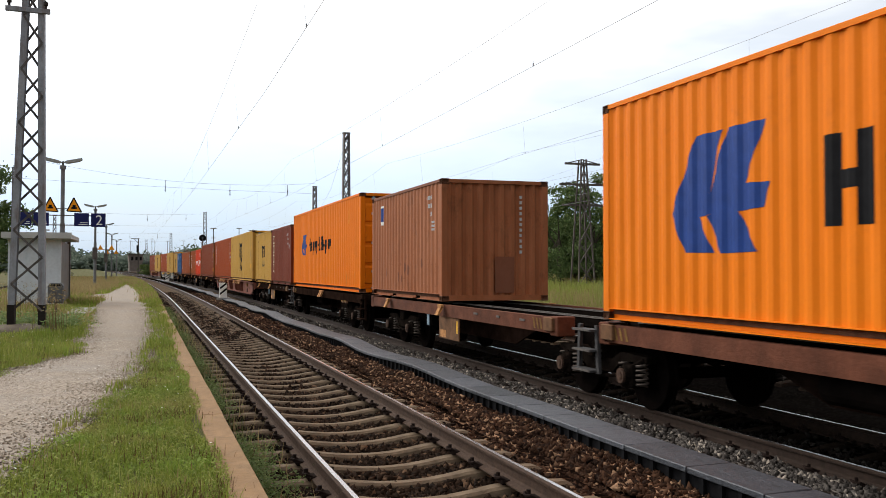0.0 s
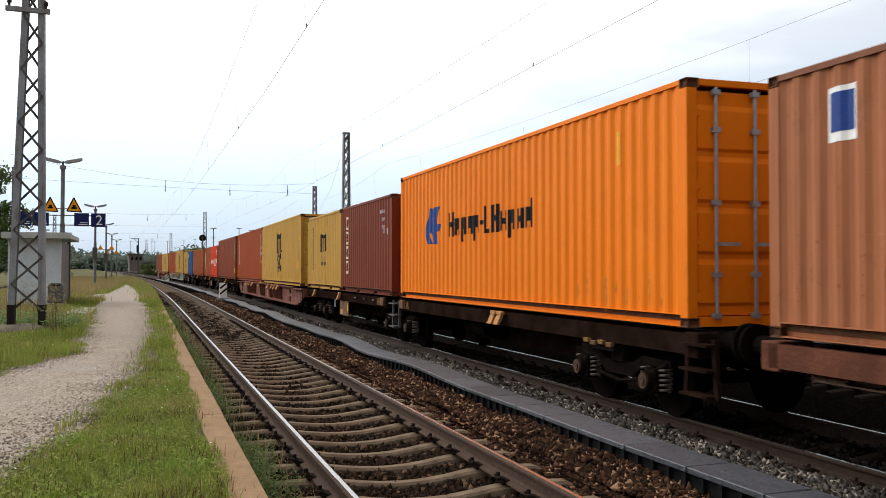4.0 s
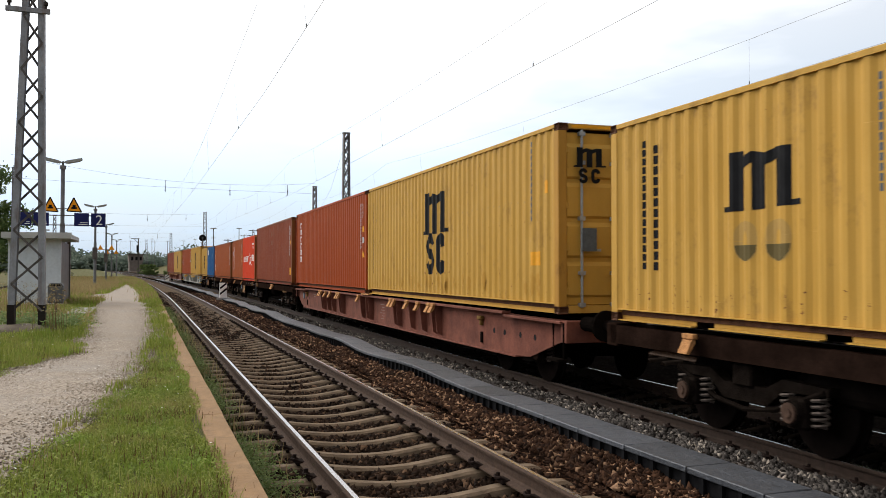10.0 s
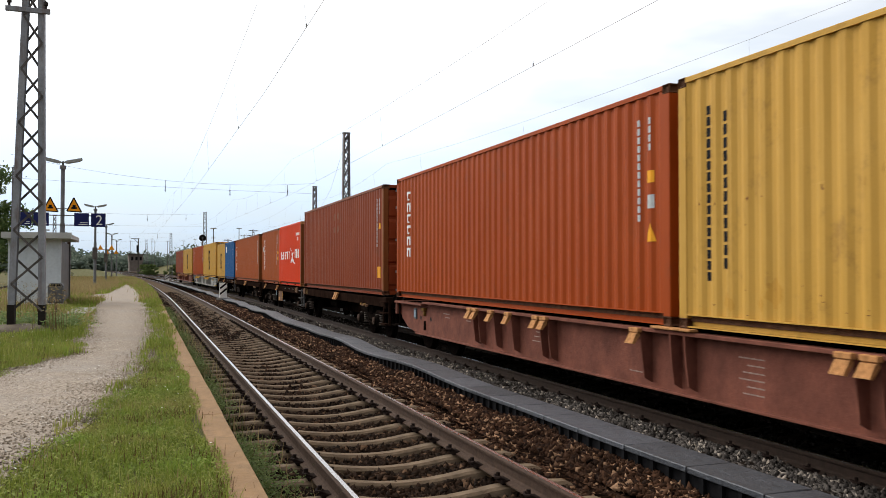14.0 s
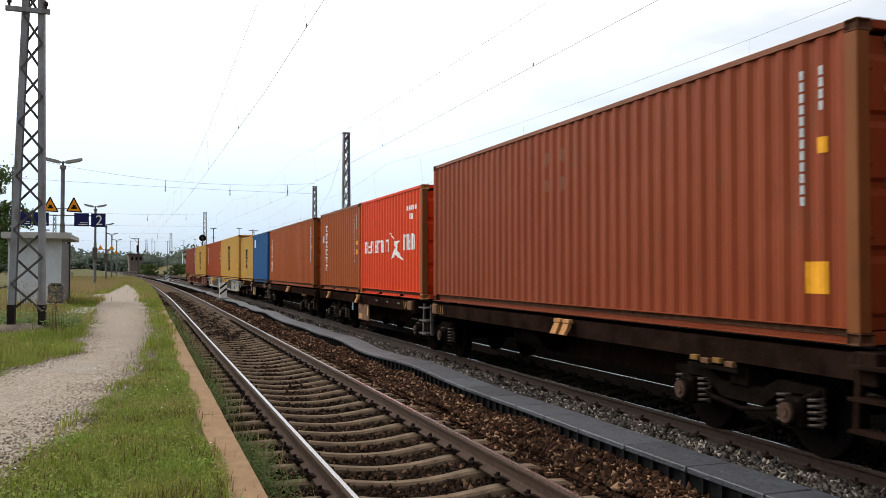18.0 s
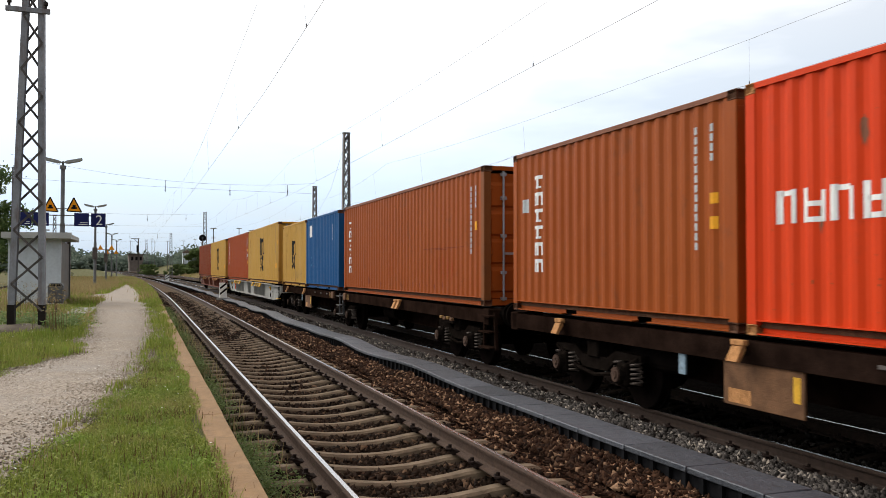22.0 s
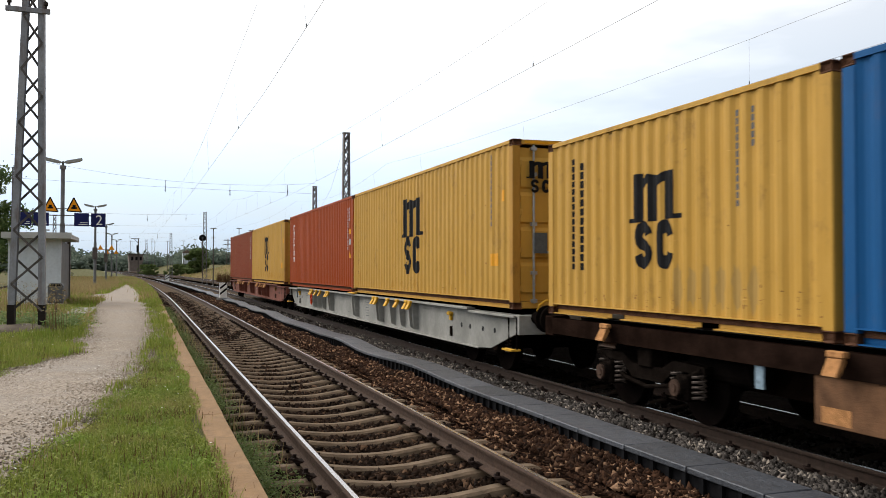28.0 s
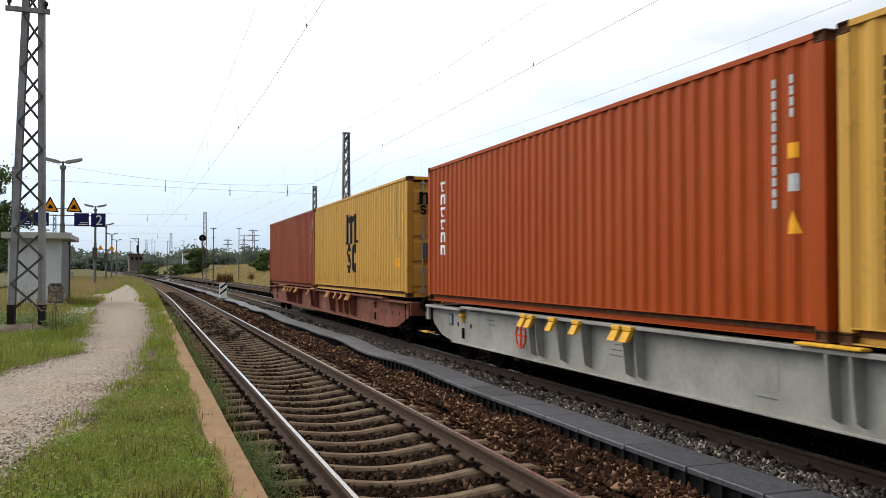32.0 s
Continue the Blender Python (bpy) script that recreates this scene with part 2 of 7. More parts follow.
AMBER_PAINT = plain("amber_paint", (0.72, 0.32, 0.015), 0.6, 0.0, 0.15, 5.0)
GUNMETAL = plain("gunmetal_sticker", (0.09, 0.10, 0.11), 0.6, 0.0, 0.2, 20.0)
CARD_BLUE = plain("pale_blue_card", (0.20, 0.27, 0.32), 0.6, 0.0, 0.4, 20.0)
PALE_STICKER = plain("pale_sticker", (0.42, 0.44, 0.44), 0.6, 0.0, 0.2, 20.0)
# underframe black: grime plus the shade under the wagons, in one colour
WAGON_DARK = plain("wagon_grime_shade", (0.0065, 0.005, 0.0042), 0.9, 0.0, 0.5, 3.0, 0.004, 0.0)
WAGON_RED = plain("wagon_red", (0.150, 0.052, 0.034), 0.85, 0.0, 0.38, 2.5, 0.003)
WAGON_UMBER = plain("dark_brown_sill", (0.016, 0.009, 0.0065), 0.9, 0.0, 0.6, 2.5, 0.004, 0.0)
WAGON_EDGE = plain("worn_steel_edge", (0.11, 0.095, 0.085), 0.6, 0.3, 0.3, 9.0)
WAGON_SILL = plain("wagon_sill_brown", (0.105, 0.037, 0.020), 0.88, 0.0, 0.4, 2.5, 0.004)
WAGON_GREY = plain("wagon_grey", (0.262, 0.255, 0.230), 0.7, 0.0, 0.28, 1.5, 0.002)
RUST_TAN = plain("rusty_flap", (0.42, 0.20, 0.075), 0.85, 0.0, 0.4, 14.0, 0.003)
FLAP_YELLOW = plain("yellow_flap", (0.60, 0.33, 0.032), 0.7, 0.0, 0.25, 14.0)
BOARD_TAN = plain("tan_board", (0.135, 0.068, 0.034), 0.85, 0.0, 0.4, 5.0, 0.002)
RAIL_SIDE = plain("rail_rust", (0.060, 0.037, 0.026), 0.85, 0.0, 0.3, 14.0, 0.002)
# rails under the train, their colour darkened for its shade
RAIL_SHADED = plain("rail_shaded", (0.030, 0.019, 0.014), 0.85, 0.0, 0.3, 14.0, 0.002)
RAIL_HEAD = plain("rail_polished", (0.50, 0.49, 0.49), 0.26, 1.0, 0.1, 30.0, 0.0, 0.5)

# ---- ground, platform, tracks ----
def ground_material():
    n = Nodes("rough_ground")
    a = n.noise(0.35, 5.0)
    b = n.noise(6.0, 5.0)
    col = n.mix(a, (0.085, 0.075, 0.035), (0.15, 0.125, 0.06))
    col = n.mix(n.times(b, 0.6), col, (0.055, 0.065, 0.022))
    n.bump(b, 0.05)
    return n.done(col, 0.95, 0.0, 0.05)


def ballast_material(name, a, b, c):
    n = Nodes(name)
    v = n.t.nodes.new("ShaderNodeTexVoronoi")
    v.inputs["Scale"].default_value = 19.0
    n.link(n.co, v.inputs["Vector"])
    g = n.t.nodes.new("ShaderNodeSeparateColor")
    n.link(v.outputs["Color"], g.inputs["Color"])
    col = n.mix(g.outputs["Red"], a, b)
    # darkens the colour towards the gaps between stones, in place of their shade
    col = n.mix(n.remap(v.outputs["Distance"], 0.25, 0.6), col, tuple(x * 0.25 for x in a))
    col = n.mix(n.times(n.noise(0.7, 4.0), 0.6), col, c)
    n.bump(v.outputs["Distance"], 0.04, -1.0)
    return n.done(col, 0.95, 0.0, 0.0)


def stone_material(name, a, b, c):
    n = Nodes(name)
    r = n.island()
    col = n.mix(r, a, b)
    col = n.mix(n.remap(r, 0.86, 0.95), col, c)
    col = n.mix(n.times(n.noise(0.9, 3.0), 0.5), col, tuple(x * 0.55 for x in a))
    return n.done(col, 0.9, 0.0, 0.03)


SOIL = ground_material()
# brown bed near-black, with the shade between the sleepers put into it
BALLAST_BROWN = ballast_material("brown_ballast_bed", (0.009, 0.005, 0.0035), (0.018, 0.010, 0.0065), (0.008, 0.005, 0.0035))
# grey ballast painted near-black for the shade under the train
BALLAST_SHADED = ballast_material("shaded_ballast_bed", (0.0035, 0.003, 0.0028), (0.008, 0.007, 0.006), (0.004, 0.0035, 0.003))
STONE_BROWN = stone_material("brown_ballast_stone", (0.012, 0.007, 0.005), (0.085, 0.042, 0.024), (0.33, 0.20, 0.12))
# stained stones, darkened further for the shade between the sleepers
STONE_BED = stone_material("stained_shaded_stone", (0.007, 0.0045, 0.003), (0.034, 0.019, 0.012), (0.12, 0.070, 0.042))
STONE_GREY = stone_material("grey_ballast_stone", (0.022, 0.018, 0.016), (0.135, 0.120, 0.108), (0.34, 0.29, 0.24))
SLEEPER = plain("weathered_concrete", (0.140, 0.099, 0.065), 0.9, 0.0, 0.4, 5.0, 0.004)
CLIP = plain("rail_clip", (0.018, 0.012, 0.010), 0.8, 0.0, 0.3, 20.0, 0.0, 0.02)

LONG_Y = [-60, -40, -20, -10, 0] + list(range(4, 60, 4)) + list(range(60, 420, 10))


def strip(x0, x1, z0, z1, ys=LONG_Y):
    """A ribbon of ground along the tracks, from x0 to x1."""
    s = Shape()
    v = []
    for y in ys:
        v += [at(x0, y, z0), at(x1, y, z1)]
    return s.add(v, [(2 * i, 2 * i + 1, 2 * i + 3, 2 * i + 2) for i in range(len(ys) - 1)])


def field_z(x, y):
    """Height of the ground: flat under the tracks, rising to the field and the bank behind them."""
    z = -1.05
    if x > 14.5:
        u = min(1.0, (x - 14.5) / 10)
        z += u * (0.95 + 1.25 * min(1.0, max(0.0, (y - 95) / 80))) + 0.35 * min(1.0, max(0.0, (x - 24) / 10))
    return z


def ground_sheet():
    xs = [-2500, -600, -200, -80, -40, -20, -12, -7, 0, 10, 14.5, 17, 20, 24.5, 29, 34, 45, 60, 100, 200, 600, 2500]
    ys = [-2000, -400, -100, -40, -10, 5, 15, 25, 35, 50, 70, 80, 90, 105, 120, 140, 160, 220, 300, 420, 700, 1400, 3000]
    v, f = [], []
    for y in ys:
        for x in xs:
            v.append((x + bend(min(max(y, 0), 420)), y, field_z(x, y) + rise(min(y, 420))))
    n = len(xs)
    for j in range(len(ys) - 1):
        for i in range(n - 1):
            f.append((j * n + i, j * n + i + 1, (j + 1) * n + i + 1, (j + 1) * n + i))
    return Shape().add(v, f)


solo("ground", ground_sheet(), SOIL, "rough earth and dry grass around the tracks", "ground", kind="structure", smooth=True)


def rail_profile():
    h = [(0.075, 0), (0.075, 0.012), (0.02, 0.03), (0.009, 0.05), (0.009, 0.125), (0.034, 0.137), (0.036, 0.158), (0.026, 0.172)]
    return [(x, z - 0.172) for x, z in h] + [(-x, z - 0.172) for x, z in reversed(h)]


def sleeper_mesh():
    """Concrete sleeper, high under the rails, dished in the middle."""
    half = [(1.3, 0.0), (1.24, 0.024), (0.95, 0.036), (0.75, 0.032), (0.58, 0.016), (0.40, -0.012), (0.20, -0.034)]
    xs = [(-x, z) for x, z in half] + [(0.0, -0.04)] + half[::-1]
    s = Shape()
    v = []
    for x, z in xs:
        w = 0.115 - 0.025 * max(0.0, 1 - abs(x) / 0.6)
        v += [(x, -w, -0.18), (x, -w * 0.72, z - 0.022), (x, -w * 0.48, z), (x, w * 0.48, z), (x, w * 0.72, z - 0.022), (x, w, -0.18)]
    f = [(6 * k + i, 6 * k + i + 1, 6 * k + 7 + i, 6 * k + 6 + i) for k in range(len(xs) - 1) for i in range(5)]
    f += [tuple(range(5, -1, -1)), tuple(range(6 * len(xs) - 6, 6 * len(xs)))]
    return s.add(v, f)


def clip_mesh():
    s = Shape()
    for k in (-1, 1):
        s.box(k * 0.075 - 0.03, k * 0.075 + 0.05, -0.075, 0.075, -0.01, 0.03, 0.008)
        s.line([(k * 0.06, -0.06, 0.02), (k * 0.12, -0.06, 0.05), (k * 0.14, 0, 0.04), (k * 0.12, 0.06, 0.05), (k * 0.06, 0.06, 0.02)], 0.012, 5)
        s.rod((k * 0.11, 0, 0.02), (k * 0.11, 0, 0.085), 0.018, n=6)
    return s


# sleepers from the freight track on, darkened for the train's shade
SLEEPER_DARK = plain("shaded_concrete", (0.020, 0.015, 0.012), 0.9, 0.0, 0.3, 5.0, 0.004, 0.0)
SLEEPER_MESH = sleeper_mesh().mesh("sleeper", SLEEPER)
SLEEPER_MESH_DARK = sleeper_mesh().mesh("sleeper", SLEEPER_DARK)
CLIP_MESH = clip_mesh().mesh("rail_fastening", CLIP)


def track(name, label, xc, z, y0, y1, pieces, clips, bed, pitch=0.63, phase=0.0):
    t = thing(name, label, "railway track", kind="structure")
    ys = [y for y in LONG_Y if y0 <= y <= y1]
    for dx in (-0.7535, 0.7535):
        path = [at(xc + dx, y, z) for y in ys]
        part("rail", Shape().sweep(rail_profile(), path), RAIL_SHADED if 5 < xc < 8 else RAIL_SIDE, t, "rusty steel rail")
        head = [(0.017, 0.0), (0.017, 0.0025), (-0.019, 0.0025), (-0.019, 0.0)]
        part("running_surface", Shape().sweep(head, path), RAIL_HEAD, t, "worn rail head")
    s, n = Shape(), 0
    y = y0 + phase
    while y < y1:
        slope = -max(0.0, y - Y0) / RADIUS
        m = Matrix.Translation(at(xc, y, z - 0.215)) @ Matrix.Rotation(-math.atan(slope), 4, "Z")
        if y > 3 and n < pieces:
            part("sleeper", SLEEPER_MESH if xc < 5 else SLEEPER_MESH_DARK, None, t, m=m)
            n += 1
            if y < clips:
                for dx in (-0.7535, 0.7535):
                    part("rail_fastening", CLIP_MESH, None, t, m=m @ Matrix.Translation((dx, 0, 0.045)))
        else:
            c = at(xc, y, z)
            s.box(c.x - 1.3, c.x + 1.3, y - 0.1, y + 0.1, c.z - 0.4, c.z - 0.19)
        y += pitch
    part("far_sleepers", s, SLEEPER, t, "distant concrete sleepers")["kind"] = "stuff"
    return t


def bed(name, xc, z, half, low, mat, label):
    s = Shape()
    prof = [(-half - 0.5, low), (-half, z - 0.27), (-1.1, z - 0.245), (-0.62, z - 0.28), (-0.25, z - 0.31), (0.25, z - 0.31), (0.62, z - 0.28), (1.1, z - 0.245), (half, z - 0.27), (half + 0.5, low)]
    v, n = [], len(prof)
    for y in LONG_Y:
        v += [at(xc + a, y, b) for a, b in prof]
    s.add(v, [(j * n + i, j * n + i + 1, (j + 1) * n + i + 1, (j + 1) * n + i) for j in range(len(LONG_Y) - 1) for i in range(n - 1)])
    return solo(name, s, mat, label, "ballast", kind="structure")


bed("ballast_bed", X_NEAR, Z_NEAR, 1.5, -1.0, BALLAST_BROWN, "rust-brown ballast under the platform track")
bed("ballast_bed", X_TRAIN, Z_TRAIN + 0.03, 1.75, -1.02, BALLAST_SHADED, "ballast under the train's track, near-black for its shade")
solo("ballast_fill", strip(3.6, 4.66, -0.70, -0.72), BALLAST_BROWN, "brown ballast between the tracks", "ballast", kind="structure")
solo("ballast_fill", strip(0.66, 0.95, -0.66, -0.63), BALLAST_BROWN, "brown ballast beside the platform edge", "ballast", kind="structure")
solo("ballast_fill", strip(8.9, 10.75, -0.985, -0.98), BALLAST_SHADED, "ballast between freight and yard tracks, near-black for shade", "ballast", kind="structure")
for x in X_FAR:
    bed("ballast_bed", x, Z_TRAIN, 1.5, -1.04, BALLAST_SHADED, "grey-brown ballast under a yard track")

# platform: soil body, kerb, gravel path
PLATFORM_X = -7.5


def platform_soil():
    n = Nodes("platform_soil")
    a = n.noise(1.2, 5.0)
    b = n.noise(14.0, 5.0)
    col = n.mix(a, (0.075, 0.070, 0.028), (0.12, 0.10, 0.05))
    col = n.mix(n.times(b, 0.7), col, (0.06, 0.075, 0.02))
    n.bump(b, 0.02)
    return n.done(col, 0.95, 0.0, 0.05)


def gravel_material():
    n = Nodes("path_gravel")
    v = n.t.nodes.new("ShaderNodeTexVoronoi")
    v.inputs["Scale"].default_value = 48.0
    n.link(n.co, v.inputs["Vector"])
    g = n.t.nodes.new("ShaderNodeSeparateColor")
    n.link(v.outputs["Color"], g.inputs["Color"])
    col = n.mix(g.outputs["Red"], (0.10, 0.078, 0.060), (0.36, 0.300, 0.235))
    col = n.mix(n.times(n.noise(1.6, 5.0), 0.6), col, (0.17, 0.125, 0.085))
    col = n.mix(n.times(n.noise(0.55, 6.0, None, 0.65, 0.45, 0.66), 0.45), col, (0.20, 0.19, 0.18))
    col = n.mix(n.times(n.noise(9.0, 4.0), 0.35), col, (0.31, 0.26, 0.21))
    col = n.mix(n.times(n.noise(24.0, 6.0, None, 0.7, 0.52, 0.62), 0.40), col, (0.36, 0.32, 0.275))
    col = n.mix(n.times(n.noise(17.0, 6.0, None, 0.7, 0.54, 0.64), 0.30), col, (0.10, 0.080, 0.062))
    n.bump(v.outputs["Distance"], 0.02, -1.0)
    return n.done(col, 0.95, 0.0, 0.15)


def kerb_material():
    n = Nodes("kerb_concrete")
    col = n.mix(n.noise(1.5, 5.0), (0.205, 0.125, 0.062), (0.29, 0.18, 0.095))
    col = n.mix(n.times(n.noise(14.0, 6.0), 0.5), col, (0.15, 0.095, 0.055))
    col = n.mix(n.times(n.noise(3.2, 9.0, None, 0.75, 0.5, 0.66), 0.65), col, (0.10, 0.072, 0.045))
    n.bump(n.noise(40.0, 4.0), 0.004)
    return n.done(col, 0.92, 0.0, 0.15)


PLAT_SOIL, GRAVEL, KERB = platform_soil(), gravel_material(), kerb_material()
s = Shape()
v = []
for y in LONG_Y:
    v += [at(PLATFORM_X, y, -1.0), at(PLATFORM_X, y, -0.02), at(0.46, y, -0.02), at(0.46, y, -1.0)]
s.add(v, [(4 * j + i, 4 * j + i + 1, 4 * j + 5 + i, 4 * j + 4 + i) for j in range(len(LONG_Y) - 1) for i in range(3)])
solo("platform", s, PLAT_SOIL, "low earth platform overgrown with grass", "platform", kind="structure")

kerb = thing("platform_kerb", "orange-brown concrete kerb along the platform edge", "kerb", kind="structure")
kerb_mesh = Shape().box(0, 0.21, 0.001, 1.999, -0.7, 0.0, 0.005).mesh("kerb_stone", KERB)
for k in range(-4, 130, 2):
    part("kerb_stone", kerb_mesh, None, kerb, m=Matrix.Translation(at(0.445 + 0.0015 * math.sin(k * 0.9), k, 0.0015 * math.sin(k * 1.7))))

RIGHT = [(-30, -2.6), (2, -1.7), (4, -1.25), (6.1, -0.80), (9.0, -0.31), (12, -0.02), (16.8, 0.24), (24.8, 0.30), (31, 0.20), (38.9, 0.02), (62, -0.30), (80, -0.98), (160, -1.1)]
LEFT = [(-30, -6.5), (2, -5.4), (6, -3.6), (9, -2.4), (12.1, -1.64), (14.4, -1.02), (18, -1.12), (22.7, -1.30), (33.3, -1.68), (40, -1.72), (42.5, -2.7), (47, -2.6), (49.5, -1.78), (54.6, -1.75), (80, -1.02), (160, -1.12)]


def edge(rows, y):
    for (a, p), (b, q) in zip(rows, rows[1:]):
        if a <= y <= b:
            return p + (q - p) * (y - a) / (b - a)
    return rows[-1][1] if y > rows[-1][0] else rows[0][1]


s, v = Shape(), []
ys = [-30, -10, 0] + [2 + 0.25 * k for k in range(240)] + list(range(62, 81, 3))
for y in ys:
    w = 0.10 * math.sin(y * 2.3) * math.sin(y * 0.9 + 1) + 0.05 * math.sin(y * 7.1)
    a, b = edge(LEFT, y) + w, edge(RIGHT, y) - w * 0.8 + 0.04 * math.sin(y * 5.3)
    for k in range(7):
        p = at(a + (b - a) * k / 6, y, -0.006 + 0.012 * math.sin(math.pi * k / 6))
        v.append(p)
s.add(v, [(7 * j + i, 7 * j + i + 1, 7 * j + 8 + i, 7 * j + 7 + i) for j in range(len(ys) - 1) for i in range(6)])
solo("gravel_path", s, GRAVEL, "pale gravel path worn through the platform grass", "path", kind="structure", smooth=True)

track("track_1", "platform track with rusty rails on brown concrete sleepers", X_NEAR, Z_NEAR, -20, 400, 220, 32, BALLAST_BROWN)
track("track_5", "yard track with rusty rails on the other side of the platform", -11.9, Z_TRAIN, -20, 400, 20, 0, BALLAST_SHADED)
bed("ballast_bed", -11.9, Z_TRAIN, 1.5, -1.04, BALLAST_SHADED, "grey-brown ballast beyond the platform")
track("track_2", "freight track with dark rails on concrete sleepers", X_TRAIN, Z_TRAIN, -60, 400, 90, 20, BALLAST_SHADED)
for k, x in enumerate(X_FAR):
    track(f"track_{k + 3}", "yard track with rusty rails", x, Z_TRAIN + 0.02, -40, 400, 30, 0, BALLAST_SHADED)

# ---- the train ----
GHOST_BLUE = container_paint("ghost_blue_paint", (0.035, 0.15, 0.30), (0.05, 0.18, 0.33), 0.35, 0.4)
WALL, DEEP = 1.207, 0.027      # outer face of the ribs from the middle, depth of the flutes


def fold(L):
    """Corners of the corrugation along a side: (distance from the near post, depth)."""
    n = round((L - 0.32) / 0.278)
    p = (L - 0.32) / n
    line = []
    for i in range(n):
        a = 0.16 + i * p
        line += [(a, 0.0), (a + 0.26 * p, 0.0), (a + 0.5 * p, DEEP), (a + 0.76 * p, DEEP)]
    return line + [(L - 0.16, 0.0)]


def side_wall(L, H, x, out):
    """Corrugated steel side between the posts, at x, ribs standing out along out."""
    z0, z1 = 0.162, H - 0.066
    line = fold(L)
    s = Shape()
    v = [(x - out * d, y - L / 2, z) for z in (z0, z1) for y, d in line]
    m = len(line)
    s.add(v, [(i, i + 1, m + i + 1, m + i) for i in range(m - 1)])
    v2 = [(x - out * 0.065, y - L / 2, z) for y in (0.16, L - 0.16) for z in (z0, z1)]
    return s.add(v2, [(0, 2, 3, 1)])


def end_wall(L, H, y, out):
    s = Shape()
    n = 9
    p = 2.18 / n
    line = []
    for i in range(n):
        a = -1.09 + i * p
        line += [(a, 0), (a + 0.3 * p, 0), (a + 0.5 * p, -0.045), (a + 0.8 * p, -0.045)]
    line.append((1.09, 0))
    m = len(line)
    s.add([(x, y + out * d, z) for z in (0.13, H - 0.085) for x, d in line], [(i, i + 1, m + i + 1, m + i) for i in range(m - 1)])
    return s


CACHE = {}


def cached(key, make):
    if key not in CACHE:
        CACHE[key] = make()
    return CACHE[key]


def mesh_of(key, make, material):
    return cached((key, material.name), lambda: make().mesh(key[0], material))


def top_rail(L, H, x):
    i = -math.copysign(1, x)
    return Shape().prism([(x, H - 0.066), (x, H - 0.012), (x + i * 0.006, H - 0.006), (x + i * 0.06, H - 0.006), (x + i * 0.06, H - 0.066)], "y", -L / 2 + 0.15, L / 2 - 0.15)


def bottom_rail(L, x):
    """The side's lower rail: a channel open outwards, with forklift pockets on short boxes."""
    s = Shape()
    i = -math.copysign(1, x)
    a, b = -L / 2 + 0.15, L / 2 - 0.15
    prof = [(a, 0.026), (b, 0.026), (b, 0.150), (a, 0.150)]
    if L < 7:
        prof = [(a, 0.026), (-1.2, 0.026), (-1.2, 0.14), (-0.86, 0.14), (-0.86, 0.026), (0.86, 0.026), (0.86, 0.14), (1.2, 0.14), (1.2, 0.026), (b, 0.026), (b, 0.150), (a, 0.150)]
    s.prism(prof, "x", min(x + i * 0.085, x + i * 0.095), max(x + i * 0.085, x + i * 0.095))
    return s


def rail_flange(L, x):
    i = -math.copysign(1, x)
    return Shape().box(min(x - i * 0.004, x + i * 0.09), max(x - i * 0.004, x + i * 0.09), -L / 2 + 0.15, L / 2 - 0.15, 0.150, 0.162)


def rail_foot(u, w, x):
    i = -math.copysign(1, x)
    return Shape().box(min(x + i * 0.01, x + i * 0.09), max(x + i * 0.01, x + i * 0.09), u, w, 0.012, 0.026)


def corner_casting():
    """Cast steel corner with a slotted hole in each upright face."""
    b = bmesh.new()
    bmesh.ops.create_cube(b, size=1.0, matrix=Matrix.Translation((0, 0, 0.059)) @ Matrix.Diagonal((0.178, 0.162, 0.118, 1)))
    bmesh.ops.bevel(b, geom=b.edges[:], offset=0.01, segments=1, affect="EDGES")
    b.normal_update()
    faces = [f for f in b.faces if abs(f.normal.z) < 0.1 and f.calc_area() > 0.01]
    bmesh.ops.inset_individual(b, faces=faces, thickness=0.030)
    for f in faces:
        n = f.normal.copy()
        for q in f.verts:
            q.co -= n * 0.03
    return Shape().take(b)


def door_leaf(H):
    """One leaf with pressed panels; hinges and bars are parts of their own."""
    s = Shape().box(-0.565, 0.565, 0.0, 0.04, 0.14, H - 0.14, 0.006)
    return s


def door_panel(H):
    h = (H - 0.5) / 4
    return Shape().prism([(0.002, 0), (-0.028, 0.04), (-0.028, h - 0.12), (0.002, h - 0.05)], "x", -0.5, 0.5)


def lock_bar(H):
    s = Shape().rod((0, -0.06, 0.1), (0, -0.06, H - 0.1), 0.02, n=8)
    for z in (0.14, 0.62, H * 0.5, H - 0.6, H - 0.16):
        s.box(-0.05, 0.05, -0.085, -0.02, z - 0.03, z + 0.03)
    s.box(-0.02, 0.3, -0.10, -0.075, 0.95, 0.99)
    return s


FOLDS = {}      # corrugation of each container's side, by name


def depth_at(line, y):
    for (a, p), (b, q) in zip(line, line[1:]):
        if a <= y <= b:
            return p + (q - p) * (y - a) / (b - a)
    return -0.012


def draped(line, polys, lift):
    """Paint that follows the folds of the side: polygons of (y, z) cut at each fold and laid on it."""
    b = bmesh.new()
    for poly in polys:
        b.faces.new([b.verts.new((0, y, z)) for y, z in poly])
    b.normal_update()
    bmesh.ops.triangulate(b, faces=b.faces[:])
    lo, hi = min(q.co.y for q in b.verts), max(q.co.y for q in b.verts)
    for y, _ in line:
        if lo < y < hi:
            bmesh.ops.bisect_plane(b, geom=b.verts[:] + b.edges[:] + b.faces[:], plane_co=(0, y, 0), plane_no=(0, 1, 0))
    for q in b.verts:
        q.co.x = -WALL + depth_at(line, q.co.y) - lift
    return Shape().take(b)


